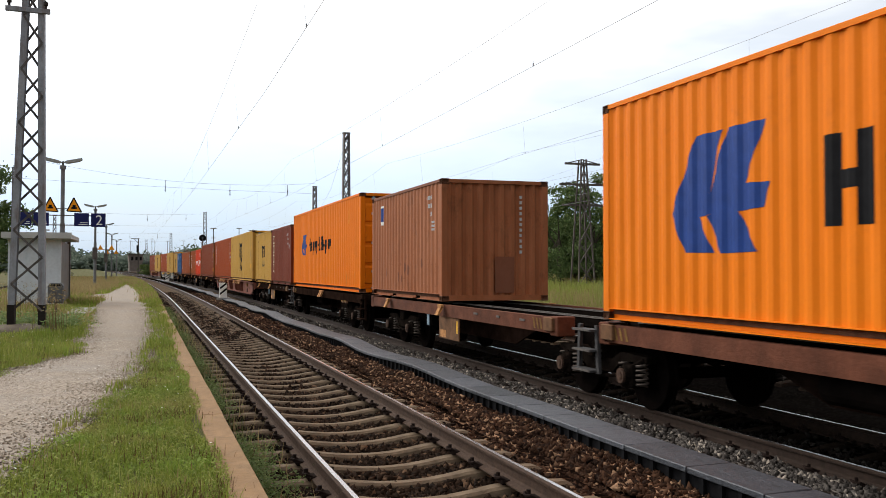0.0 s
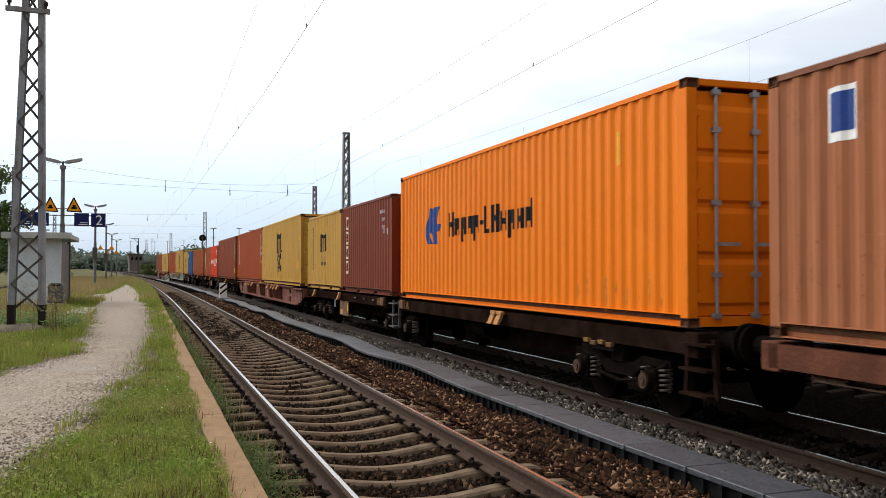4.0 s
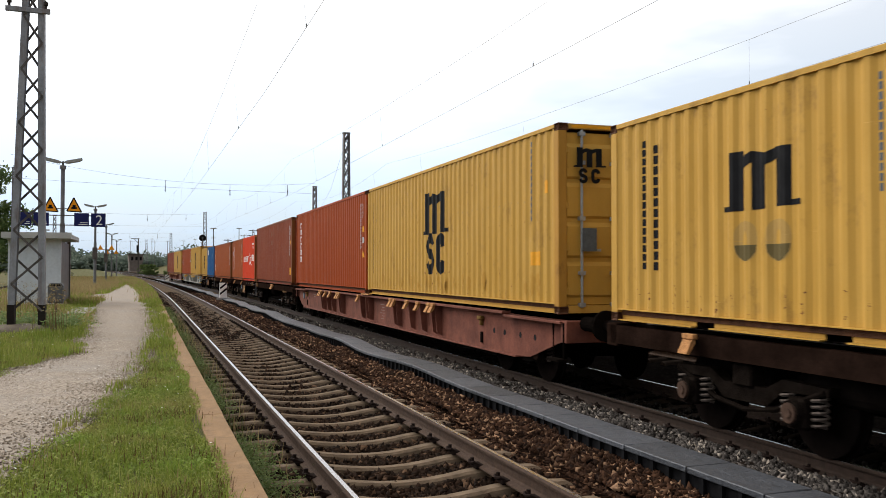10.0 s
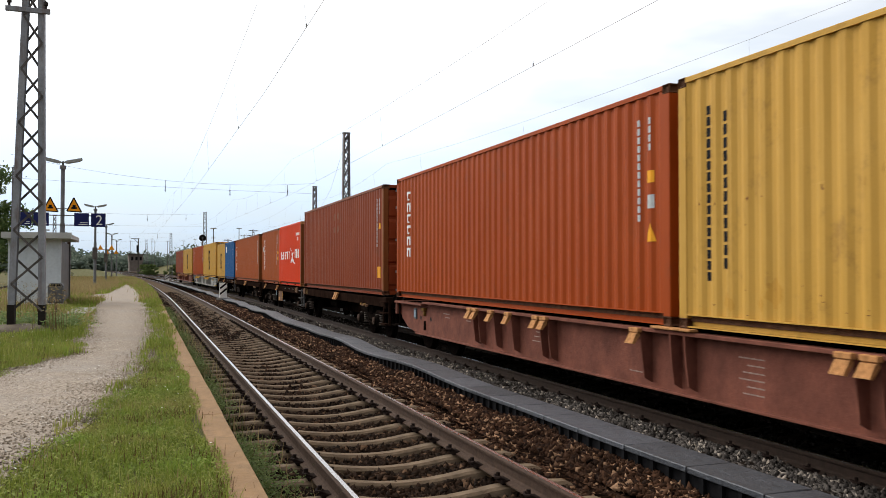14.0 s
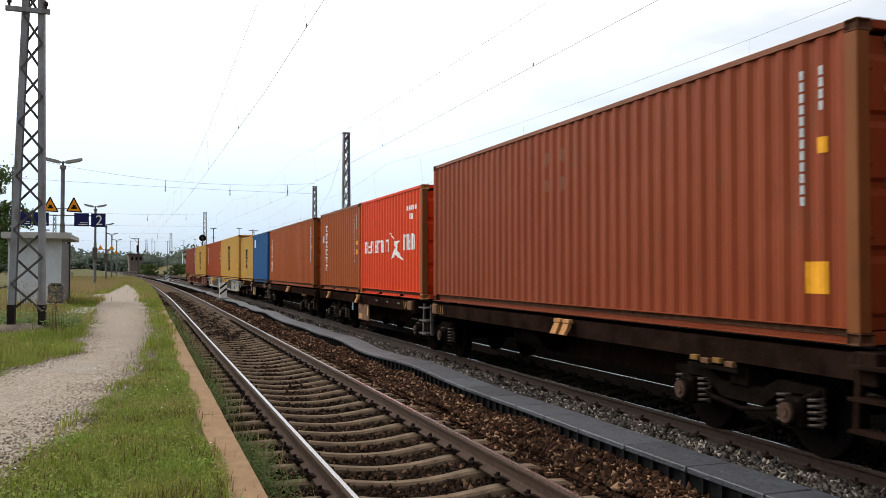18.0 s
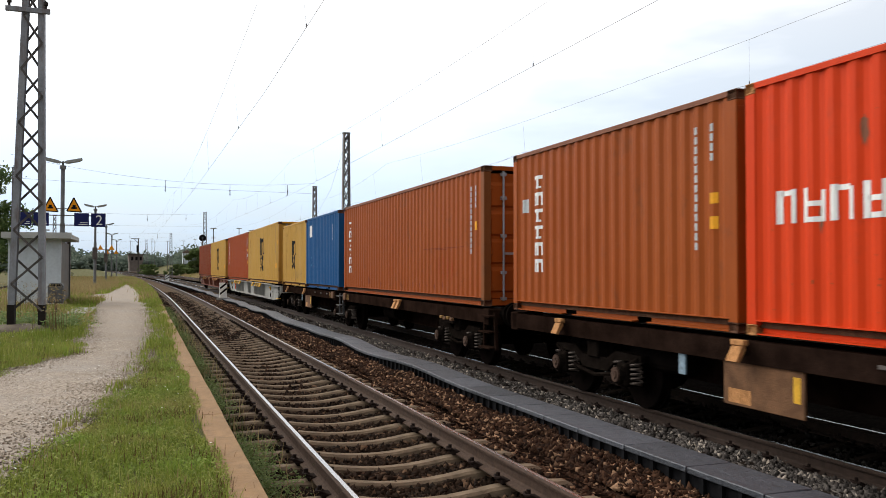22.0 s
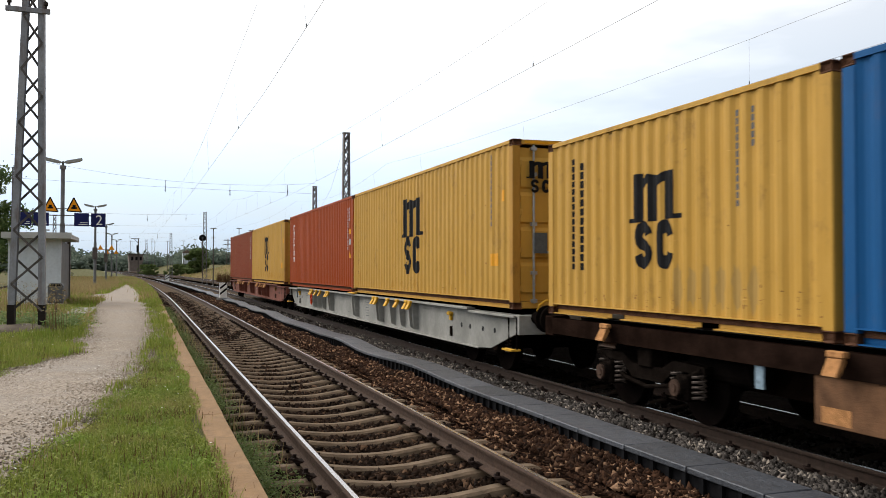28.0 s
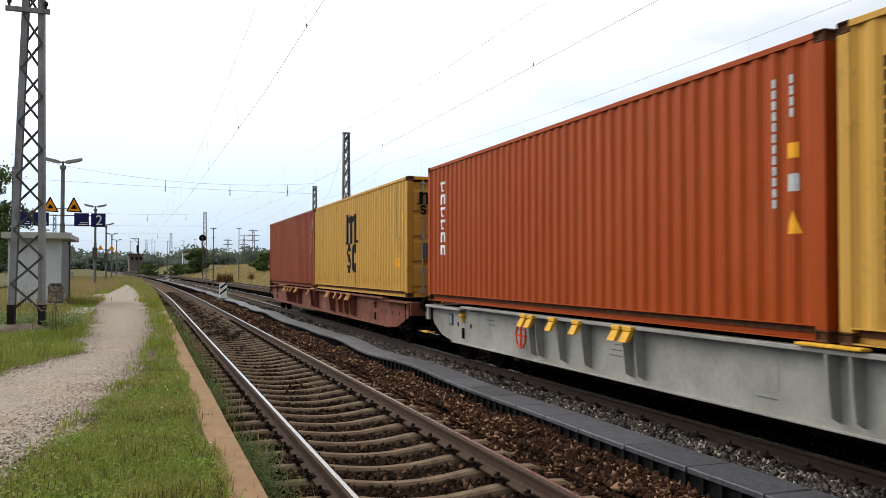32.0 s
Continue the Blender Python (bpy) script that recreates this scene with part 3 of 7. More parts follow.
def marks(c, name, polys, x, material, label):
    """Painted marks on the side, laid over its folds: polygons of (y, z); x says which lies on top."""
    line = FOLDS[c.name]
    lift = 0.0035 + (SIDE - x) * 0.8
    if len(polys) < 60:
        for poly in polys:
            part(name, draped(line, [poly], lift), material, c, label)
        return
    ob = part(name, draped(line, polys, lift), material, c, label)
    if name == "serial_mark":
        ob["kind"] = "stuff"


def rect(y, z, w, h):
    return [(y, z), (y + w, z), (y + w, z + h), (y, z + h)]


def container(L, H, paint, label, doors, castings=None, post=None):
    c = thing("shipping_container", label, "container", "containers on the train")
    W = 1.219
    FOLDS[c.name] = [(y - L / 2, d) for y, d in fold(L)]
    for x, o in ((-W + 0.012, -1), (W - 0.012, 1)):
        part("side_wall", mesh_of(("side_wall", L, H, o), lambda: side_wall(L, H, x, o), paint), None, c)
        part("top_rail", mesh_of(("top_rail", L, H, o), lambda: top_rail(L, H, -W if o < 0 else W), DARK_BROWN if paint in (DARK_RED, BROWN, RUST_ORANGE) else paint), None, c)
        part("bottom_rail", mesh_of(("bottom_rail", L, o), lambda: bottom_rail(L, -W if o < 0 else W), paint), None, c)
        part("rail_flange", mesh_of(("rail_flange", L, o), lambda: rail_flange(L, -W if o < 0 else W), paint), None, c)
        e = L / 2 - 0.15
        for u, w in (((-e, -1.2), (-0.86, 0.86), (1.2, e)) if L < 7 else ((-e, e),)):
            part("rail_foot", mesh_of(("rail_foot", L, o, u), lambda: rail_foot(u, w, -W if o < 0 else W), paint), None, c)
    part("roof", mesh_of(("roof", L, H), lambda: Shape().box(-1.17, 1.17, -L / 2 + 0.1, L / 2 - 0.1, H - 0.05, H - 0.025), paint), None, c)
    part("floor", mesh_of(("floor", L), lambda: Shape().box(-1.15, 1.15, -L / 2 + 0.1, L / 2 - 0.1, 0.08, 0.15), CASTING), None, c)
    for y in (-L / 2, L / 2):
        o = math.copysign(1, y)
        part("end_sill", mesh_of(("end_sill", o, L), lambda: Shape().box(-1.06, 1.06, min(y, y - o * 0.08), max(y, y - o * 0.08), 0.015, 0.13), paint), None, c)
        part("end_header", mesh_of(("end_header", o, L, H), lambda: Shape().box(-1.06, 1.06, min(y, y - o * 0.08), max(y, y - o * 0.08), H - 0.085, H - 0.008), paint), None, c)
        for x in (-W, W):
            i = math.copysign(1, x)
            part("corner_post", mesh_of(("corner_post", o, i, L, H), lambda: Shape().box(min(x, x - i * 0.14), max(x, x - i * 0.14), min(y, y - o * 0.16), max(y, y - o * 0.16), 0.11, H - 0.11, 0.01), post if post and o < 0 else paint), None, c)
            for z in (0, H - 0.118):
                part("corner_casting", mesh_of(("corner_casting",), corner_casting, castings or CASTING), None, c, m=pose(x - i * 0.086, y - o * 0.078, z))
        if doors and o == doors:
            for k in (-1, 1):
                leaf = part("door", mesh_of(("door", H), lambda: door_leaf(H), paint), None, c, m=pose(k * 0.568, y + o * -0.045, 0, 0, 0, 0 if o < 0 else 180))
                for q in range(4):
                    part("door_panel", mesh_of(("door_panel", H), lambda: door_panel(H), paint), None, leaf, m=pose(0, 0, 0.25 + q * (H - 0.5) / 4))
                for dx in (-0.27, 0.27):
                    part("lock_bar", mesh_of(("lock_bar", H), lambda: lock_bar(H), STEEL_GREY), None, leaf, "galvanised lock bar", m=pose(dx, 0, 0))
                for z in (0.35, 1.0, 1.65, H - 0.4):
                    part("hinge", mesh_of(("hinge",), lambda: Shape().box(-0.06, 0.06, -0.04, 0.0, -0.05, 0.05, 0.008), paint), None, leaf, m=pose(k * 0.53 * (1 if o < 0 else -1), 0, z))
        else:
            part("end_wall", mesh_of(("end_wall", o, L, H), lambda: end_wall(L, H, y - o * 0.02, o), paint), None, c)
    return c


SIDE = -1.2195      # the side that faces the platform
HC, STD, L40, L20 = 2.896, 2.591, 12.192, 6.058


def rust_spots(c, L, H, n, seed, low=0.75, line=None):
    """Small rust blisters on the raised ribs, thick near the lower rail."""
    r = random.Random(seed)
    ribs = round((L - 0.32) / 0.278)
    p = (L - 0.32) / ribs
    s = Shape()
    for k in range(n * 2 // 3):
        i = r.randrange(ribs)
        y = -L / 2 + 0.16 + i * p + r.uniform(0.02, 0.22) * p
        z = line + r.gauss(0, 0.015) if line and r.random() < 0.3 else (0.2 + abs(r.gauss(0, 0.3)) * low if r.random() < 0.8 else r.uniform(0.3, H - 0.3))
        w, h = r.uniform(0.005, 0.020), r.uniform(0.003, 0.010) * (3.0 if r.random() < 0.12 else 1)
        a = [r.uniform(0.6, 1.2) for _ in range(7)]
        s.prism([(y + w * a[q] * math.cos(q * 2 * math.pi / 7), z + h * a[q] * math.sin(q * 2 * math.pi / 7)) for q in range(7)], "x", -WALL - 0.0015, -WALL + 0.008)
    part("rust_speckling", s, RUST_SPOT, c, "brown rust blisters")["kind"] = "stuff"


GRIME_ORANGE = plain("grime_on_orange", (0.56, 0.18, 0.02), 0.85, 0.0, 0.4, 8.0)
RUST_SPOT = plain("rust_blister", (0.16, 0.062, 0.022), 0.9, 0.0, 0.5, 12.0)


def serials(c, L, H, y, mat, n=11, top=None, size=0.075, label="white serial bars"):
    """Upright column of small bars where a serial number stands."""
    top = top or H - 0.35
    marks(c, "serial_mark", [rect(y, top - i * size * 1.45, size * (1.0 if mat is BLACK_PAINT else 0.72), size * 1.12) for i in range(n)], SIDE, mat, label)


def flipped(y, polys):
    """Mirrors shapes about y: a box's far end is to the viewer's left."""
    return [[(2 * y - a, b) for a, b in p][::-1] for p in polys]


def blotch(y, z, w, h, seed):
    """An uneven smudge."""
    r = random.Random(seed)
    return [(y + w / 2 * (0.6 + 0.5 * r.random()) * math.cos(q * math.pi / 9), z + h / 2 * (0.6 + 0.5 * r.random()) * math.sin(q * math.pi / 9)) for q in range(18)]


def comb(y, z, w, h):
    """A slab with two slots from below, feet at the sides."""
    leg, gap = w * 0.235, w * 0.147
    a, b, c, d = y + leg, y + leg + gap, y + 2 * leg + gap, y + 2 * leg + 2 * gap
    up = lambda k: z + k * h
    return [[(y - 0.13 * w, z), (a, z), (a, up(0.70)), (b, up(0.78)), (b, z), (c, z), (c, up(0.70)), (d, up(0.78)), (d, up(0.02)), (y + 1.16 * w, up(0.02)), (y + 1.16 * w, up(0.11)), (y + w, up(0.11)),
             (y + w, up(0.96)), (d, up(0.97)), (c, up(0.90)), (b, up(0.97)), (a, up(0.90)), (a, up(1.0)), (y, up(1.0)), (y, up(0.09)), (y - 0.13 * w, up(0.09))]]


def ring(y, z, w, h, t, cut=None):
    """A rounded block with a hole; cut opens it at that angle."""
    n, gap = 22, 0.004 if cut is None else 0.33
    angles = [(cut or 0.0) + gap + (2 * math.pi - 2 * gap) * i / n for i in range(n + 1)]
    f = lambda a, k: (y + w / 2 + (w / 2 - k) * math.copysign(abs(math.cos(a)) ** 0.75, math.cos(a)), z + h / 2 + (h / 2 - k * 0.8) * math.copysign(abs(math.sin(a)) ** 0.75, math.sin(a)))
    return [[f(a, 0) for a in angles] + [f(a, t) for a in reversed(angles)]]


def band(pts, w):
    """A ribbon of width w along points."""
    left, right = [], []
    for i, (y, z) in enumerate(pts):
        a, b = pts[max(i - 1, 0)], pts[min(i + 1, len(pts) - 1)]
        d = math.hypot(b[0] - a[0], b[1] - a[1])
        u, v = -(b[1] - a[1]) / d * w / 2, (b[0] - a[0]) / d * w / 2
        left.append((y + u, z + v))
        right.append((y - u, z - v))
    return [left + right[::-1]]


def arc(y, z, r, q, a, b, n=9):
    return [(y + r * math.cos(radians(a + (b - a) * i / n)), z + q * math.sin(radians(a + (b - a) * i / n))) for i in range(n + 1)]


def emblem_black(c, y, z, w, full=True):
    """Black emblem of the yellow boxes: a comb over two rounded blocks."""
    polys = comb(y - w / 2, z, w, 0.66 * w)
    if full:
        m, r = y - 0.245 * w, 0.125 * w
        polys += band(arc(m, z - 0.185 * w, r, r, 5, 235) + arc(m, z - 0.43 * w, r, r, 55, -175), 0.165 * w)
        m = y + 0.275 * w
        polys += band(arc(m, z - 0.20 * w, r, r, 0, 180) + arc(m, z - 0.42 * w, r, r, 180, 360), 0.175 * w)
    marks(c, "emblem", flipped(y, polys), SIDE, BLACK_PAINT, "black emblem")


TRAIN = []      # (thing, distance of its middle at the start)


def load(c, near, L):
    TRAIN.append((c, near + L / 2))
    return c


def hinge_bar(c, L, H):
    part("end_stripe", Shape().box(-1.0, 1.0, -L / 2 - 0.003, -L / 2, H - 0.07, H - 0.03), AMBER_PAINT, c, "yellow and black warning strip")


# y in a box runs from -L/2 (near end) to L/2 (far end)
def hl_marks(c, y, z, s, text_y, text_z, k):
    """Blue two-part emblem and black name blocks, running from the far end towards the near one."""
    e = lambda pts: [(y - a * s, z + b * s) for a, b in pts]
    marks(c, "emblem", [e([(0, 0.48), (0.30, 0.99), (0.51, 1.34), (1.02, 1.34), (0.86, 1.02), (0.76, 0.66), (0.80, 0.45), (0.70, 0.42), (0.55, 0.42), (0.83, 0.01), (0.27, 0.02)]),
                        e([(0.76, 0.66), (0.90, 0.98), (1.10, 1.35), (1.72, 1.35), (1.38, 0.73), (1.80, 0.71), (1.67, 0.46), (1.28, 0.44), (1.58, 0.01), (0.97, 0.0), (0.72, 0.42), (0.80, 0.45)])], SIDE, NAVY_PAINT, "blue two-part emblem")
    polys, a = [], 0.0
    block = lambda u, w, lo, hi: polys.append([(text_y - u * k, text_z + lo * k), (text_y - (u + w) * k, text_z + lo * k), (text_y - (u + w) * k, text_z + hi * k), (text_y - u * k, text_z + hi * k)])
    # twelve-part row: tall, low, dropped and raised blocks
    for kind in "TadadhLTodob":
        if kind == "T":
            block(a, 0.13, 0, 0.5), block(a + 0.13, 0.12, 0.2, 0.3), block(a + 0.25, 0.12, 0, 0.5)
            a += 0.44
        elif kind == "h":
            block(a, 0.16, 0.17, 0.25)
            a += 0.22
        elif kind == "L":
            block(a, 0.08, 0, 0.5), block(a + 0.08, 0.2, 0, 0.08)
            a += 0.34
        else:
            block(a, 0.10, -0.12 if kind == "d" else 0.02, 0.36), block(a + 0.10, 0.09, 0.13, 0.23 if kind == "o" else 0.36), block(a + 0.19, 0.10, 0.02, 0.5 if kind == "b" else 0.36)
            a += 0.36
    marks(c, "name_block", polys, SIDE, BLACK_PAINT, "black name blocks")


c = load(container(L40, HC, ORANGE, "bright orange corrugated forty-foot container with blue emblem, on the wagon", 0), BOX["or1"], L40)
hl_marks(c, 4.45, 0.85, 1.0, 1.92, 1.07, 1.68)
c = load(container(L20, STD, BROWN, "faded brown twenty-foot container with scuffed plain sides, on a half-empty wagon", 0), BOX["br"], L20)
rust_spots(c, L20, STD, 150, 9, 1.4, 0.8)
marks(c, "sticker", [rect(1.87, 1.83, 0.36, 0.50)], SIDE, WHITE_PAINT, "blue and white square sticker")
marks(c, "sticker", [rect(1.90, 1.92, 0.30, 0.36)], SIDE - 0.004, NAVY_PAINT, "blue and white square sticker")
marks(c, "serial_mark", [rect(-2.30 + 0.10 * i, 2.20 - 0.18 * k, 0.055, 0.09) for k in range(3) for i in range(4 - k)] + [rect(-2.42, 1.52 + 0.08 * k, 0.12, 0.045) for k in range(3)], SIDE, PALE_STICKER, "white serial bars")
marks(c, "scuff", [blotch(0.42, 0.5, 0.09, 0.35, 1), blotch(0.14, 0.45, 0.07, 0.22, 2), blotch(-0.14, 0.72, 0.12, 0.3, 3), blotch(-0.42, 0.66, 0.10, 0.34, 4), blotch(-1.52, 0.8, 0.07, 0.25, 6), blotch(1.53, 0.6, 0.08, 0.3, 7)], SIDE + 0.002, DARK_BROWN, "dark brown scuff")
s = Shape()
for i in range(11):
    s.box(0.545, 0.60, -L20 / 2 - 0.004, -L20 / 2, 2.2 - 0.118 * i, 2.265 - 0.118 * i)
part("serial_mark", s, PALE_STICKER, c, "white serial bars")["kind"] = "stuff"
part("repair_patch", Shape().box(-0.02, 0.42, -L20 / 2 - 0.003, -L20 / 2, 0.18, 0.95), DARK_BROWN, c, "dark repainted patch")
c = load(container(L40, HC, ORANGE, "bright orange corrugated forty-foot container with small blue emblem and rusty doors", -1), BOX["or2"], L40)
hl_marks(c, 4.12, 1.22, 0.585, 2.56, 1.34, 1.0)
marks(c, "sticker", [rect(-L40 / 2 + 1.55, 2.05, 0.14, 0.45)], SIDE, AMBER_PAINT, "yellow sticker")
marks(c, "scuff", [blotch(-L40 / 2 + 0.62 + 0.276 * k, 0.30 + 0.07 * (k * 5 % 3), 0.05 + 0.02 * (k * 7 % 3), 0.22 + 0.13 * (k * 3 % 4), k) for k in (0, 1, 3, 4, 5, 7, 8)], SIDE + 0.003, GRIME_ORANGE, "grey-brown grime streak")
c = load(container(L20, STD, MAROON, "dark maroon twenty-foot container with cream block marks, on the wagon", 0), BOX["gold"], L20)
for i in range(4):
    z = 1.89 - i * 0.447
    marks(c, "name_block", [rect(2.09, z, 0.35, 0.07), rect(2.09, z + 0.32, 0.35, 0.07), rect(2.37, z + 0.07, 0.07, 0.25), rect(2.09, z + 0.07, 0.07, 0.10 if i == 0 else 0.25)], SIDE, CREAM_PAINT, "cream block mark")
marks(c, "serial_mark", [rect(-2.25 + 0.10 * i, 2.15 - 0.2 * k, 0.055, 0.09) for k in range(3) for i in range(5 - k)] + [rect(-2.22, 1.62, 0.12, 0.16), rect(-2.60, 1.58, 0.09, 0.16)], SIDE, PALE_STICKER, "white serial bars")
c = load(container(L20, STD, YELLOW, "weathered yellow twenty-foot container with half-faded black emblem", 0), BOX["y20a"], L20)
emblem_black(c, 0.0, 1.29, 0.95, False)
rust_spots(c, L20, STD, 110, 6, 0.6)
marks(c, "faded_mark", ring(0.05, 0.76, 0.36, 0.42, 0.13) + ring(-0.47, 0.76, 0.36, 0.42, 0.13), SIDE + 0.002, DIRTY_YELLOW, "faded olive emblem remains")
marks(c, "faded_mark", [[(y + 0.17 * math.cos(q), 0.93 + 0.17 * math.sin(q)) for q in (3.14, 3.6, 4.1, 4.5, 4.9, 5.4, 5.8, 6.28)] for y in (-0.29, 0.23)], SIDE, OLIVE_SMEAR, "dark olive remains of the emblem")
serials(c, L20, STD, 1.92, BLACK_PAINT, 12, 2.1, 0.09, "black lettering bars")
serials(c, L20, STD, 2.2, BLACK_PAINT, 15, 2.2, 0.075, "faded lettering bars")
serials(c, L20, STD, -1.62, GUNMETAL, 12, 2.3, 0.06, "faded serial bars")
serials(c, L20, STD, -1.88, GUNMETAL, 5, 2.3, 0.06, "faded serial bars")


def name_blocks(c, y, z, step):
    """Six white blocks one under another, each a small slab with a stem."""
    polys = []
    for i in range(6):
        b = z - i * step
        polys += [rect(y - 0.03, b + 0.15, 0.30, 0.055), rect(y + 0.085, b, 0.07, 0.15)]
        if i in (1, 4, 5):
            polys += [rect(y - 0.03, b, 0.06, 0.15), rect(y + 0.21, b, 0.06, 0.15)]
        else:
            polys.append(rect(y + 0.03, b, 0.18, 0.035))
    marks(c, "name_block", polys, SIDE, WHITE_PAINT, "white name blocks")


def yellow_long(near, label):
    c = load(container(L40, HC, YELLOW, label, -1, None, YELLOW_POST), near, L40)
    rust_spots(c, L40, HC, 110 if "clean" not in label else 40, round(near), 0.75, 1.42)
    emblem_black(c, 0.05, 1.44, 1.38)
    r = random.Random(round(near) + 1)
    n = 10 if "clean" in label else 30
    marks(c, "rust_wash", [blotch(r.uniform(-5.7, 5.7), 0.185 + 0.56 * h + abs(r.gauss(0, 0.05)), r.uniform(0.10, 0.30), h, k + 40) for k in range(n) for h in (r.uniform(0.10, 0.45),)], SIDE + 0.002, RUSTY_YELLOW, "brownish rust wash above the lower rail")
    if "clean" not in label:
        ribs = [y for y, d in FOLDS[c.name] if d == 0.0][::2]
        # flat darker dashes stand for light and shade on dented ribs
        marks(c, "dent", [rect(y + 0.01, 1.78 + 0.012 * math.sin(7 * y), 0.055, 0.018) for y in ribs if -5.2 < y < -1.2], SIDE + 0.001, DIRTY_YELLOW, "dent on a rib, its shading painted as a dash")
        marks(c, "dent", [blotch(y + 0.035, 0.60 + 0.02 * math.sin(5 * y), 0.06, 0.05, round(9 * y)) for y in ribs if -1.2 < y < 0.7], SIDE + 0.001, RUST_SPOT, "rusty dent on a rib")
    serials(c, L40, HC, 5.18, BLACK_PAINT, 12, 2.28, 0.10, "black lettering bars")
    serials(c, L40, HC, 5.50, BLACK_PAINT, 16, 2.4, 0.085, "black lettering bars")
    serials(c, L40, HC, -5.10, GUNMETAL, 12, 2.65, 0.075, "faded serial bars")
    marks(c, "sticker", [rect(-5.40, 0.74, 0.38, 0.22)], SIDE, AMBER_PAINT, "orange label")
    marks(c, "sticker", [rect(-5.68, 1.86, 0.11, 0.20)], SIDE, AMBER_PAINT, "orange label")
    s = Shape()
    y = -L40 / 2 - 0.078
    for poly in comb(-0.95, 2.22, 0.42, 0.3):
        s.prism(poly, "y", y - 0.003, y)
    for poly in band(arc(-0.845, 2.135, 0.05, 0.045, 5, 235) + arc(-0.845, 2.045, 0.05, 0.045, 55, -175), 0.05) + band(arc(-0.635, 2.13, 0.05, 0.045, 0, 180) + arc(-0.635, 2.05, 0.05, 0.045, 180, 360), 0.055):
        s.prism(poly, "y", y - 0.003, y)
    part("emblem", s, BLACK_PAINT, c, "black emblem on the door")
    part("sticker", Shape().box(-0.86, -0.62, y - 0.003, y, 0.95, 1.3), GUNMETAL, c, "grey ventilation plate")
    hinge_bar(c, L40, HC)
    return c


def rust_long(near, paint, label, doors, name, H=HC, orange_tags=False):
    c = load(container(L40, H, paint, label, doors, None, RUST_POST if doors else None), near, L40)
    rust_spots(c, L40, H, 60, round(near), 0.9, 1.2)
    top = H - 0.42
    if name:
        name_blocks(c, 5.04 if H > 2.7 else 5.14, top - 0.17 if H > 2.7 else 1.90, 0.265)
    serials(c, L40, H, -5.40, PALE_STICKER, 12, top, 0.075)
    serials(c, L40, H, -5.66, PALE_STICKER, 4, top, 0.075)
    if orange_tags:
        marks(c, "sticker", [rect(-5.71, 1.75, 0.15, 0.15), [(-5.74, 1.02), (-5.54, 1.02), (-5.64, 1.25)]], SIDE, AMBER_PAINT, "orange warning labels")
        marks(c, "sticker", [rect(-5.71, 1.43, 0.14, 0.17)], SIDE, PALE_STICKER, "pale label")
    return c


yellow_long(BOX["y40a"], "weathered yellow forty-foot container with black emblem, on the brown wagon")
rust_long(BOX["tri40"], RUST_RED, "rust-red forty-foot container with white name blocks", 0, True, HC, True)
c = rust_long(BOX["r40"], DARK_RED, "plain dark red forty-foot container with orange label near the doors", -1, False)
marks(c, "sticker", [rect(-5.70, 0.45, 0.30, 0.30), rect(-5.70, 1.75, 0.12, 0.15)], SIDE, AMBER_PAINT, "orange label")
marks(c, "faded_mark", [blotch(-0.17 + 0.55 * i, 1.97 + 0.42 * k, 0.13, 0.26, i + 2 * k) for i in range(2) for k in range(2)], SIDE + 0.003, DARK_BROWN, "scuffed remains of old marks")
c = load(container(L20, STD, SIGNAL_RED, "bright red twenty-foot container with white emblem and blocks", -1, RUST_TAN, RUST_POST), BOX["hs"], L20)
rust_spots(c, L20, STD, 70, 5, 1.6)
marks(c, "scuff", [blotch(-1.38, 0.62, 0.05, 0.36, 1), blotch(-1.66, 0.85, 0.05, 0.55, 2), blotch(-1.94, 1.0, 0.06, 0.7, 3), blotch(0.58, 1.92, 0.08, 0.5, 4), blotch(1.42, 1.9, 0.10, 0.3, 5), blotch(-0.02, 1.95, 0.04, 0.3, 6), blotch(1.97, 1.15, 0.06, 0.3, 7), blotch(0.3, 0.4, 0.06, 0.2, 8)], SIDE + 0.002, DARK_BROWN, "dark rusty scuff")
marks(c, "emblem", [[(-0.09, 1.60), (-0.32, 1.58), (-0.60, 1.38), (-1.04, 1.38), (-0.86, 1.27), (-0.88, 1.14), (-1.10, 1.05), (-1.44, 0.88), (-0.90, 0.98), (-0.62, 1.05), (-0.33, 0.92), (-0.48, 1.16), (-0.72, 1.21), (-0.62, 1.28), (-0.52, 1.42), (-0.32, 1.52)]], SIDE, WHITE_PAINT, "white bird-like emblem")
for a, z, h, run in ((2.57, 1.12, 0.33, 7), (-1.45, 1.14, 0.38, 3)):
    polys = []
    for i in range(run):
        u = a - i * 0.375 * (1.0 if run > 3 else 0.85)
        polys += [rect(u - 0.08, z, 0.08, h), rect(u - 0.28, z, 0.05, h * (0.9 if i % 3 else 1.0)), rect(u - 0.24, z + h * (0.45 if i % 2 else 0.82), 0.18, 0.05)]
        if i % 2:
            polys.append(rect(u - 0.24, z, 0.18, 0.05))
    marks(c, "name_block", polys, SIDE, WHITE_PAINT, "white name blocks")
marks(c, "serial_mark", [rect(-1.71 - 0.105 * i, 2.07, 0.075, 0.11) for i in range(9)] + [rect(-2.05 - 0.1 * i, 1.86, 0.08, 0.13) for i in range(3)], SIDE, WHITE_PAINT, "white serial bars")
c = load(container(L20, STD, RUST_ORANGE, "rust-orange twenty-foot container with white name blocks", 0), BOX["tri20"], L20)
name_blocks(c, 1.95, 1.96, 0.265)
marks(c, "sticker", [rect(2.45, 1.6, 0.2, 0.22)], SIDE, PALE_STICKER, "pale sticker")
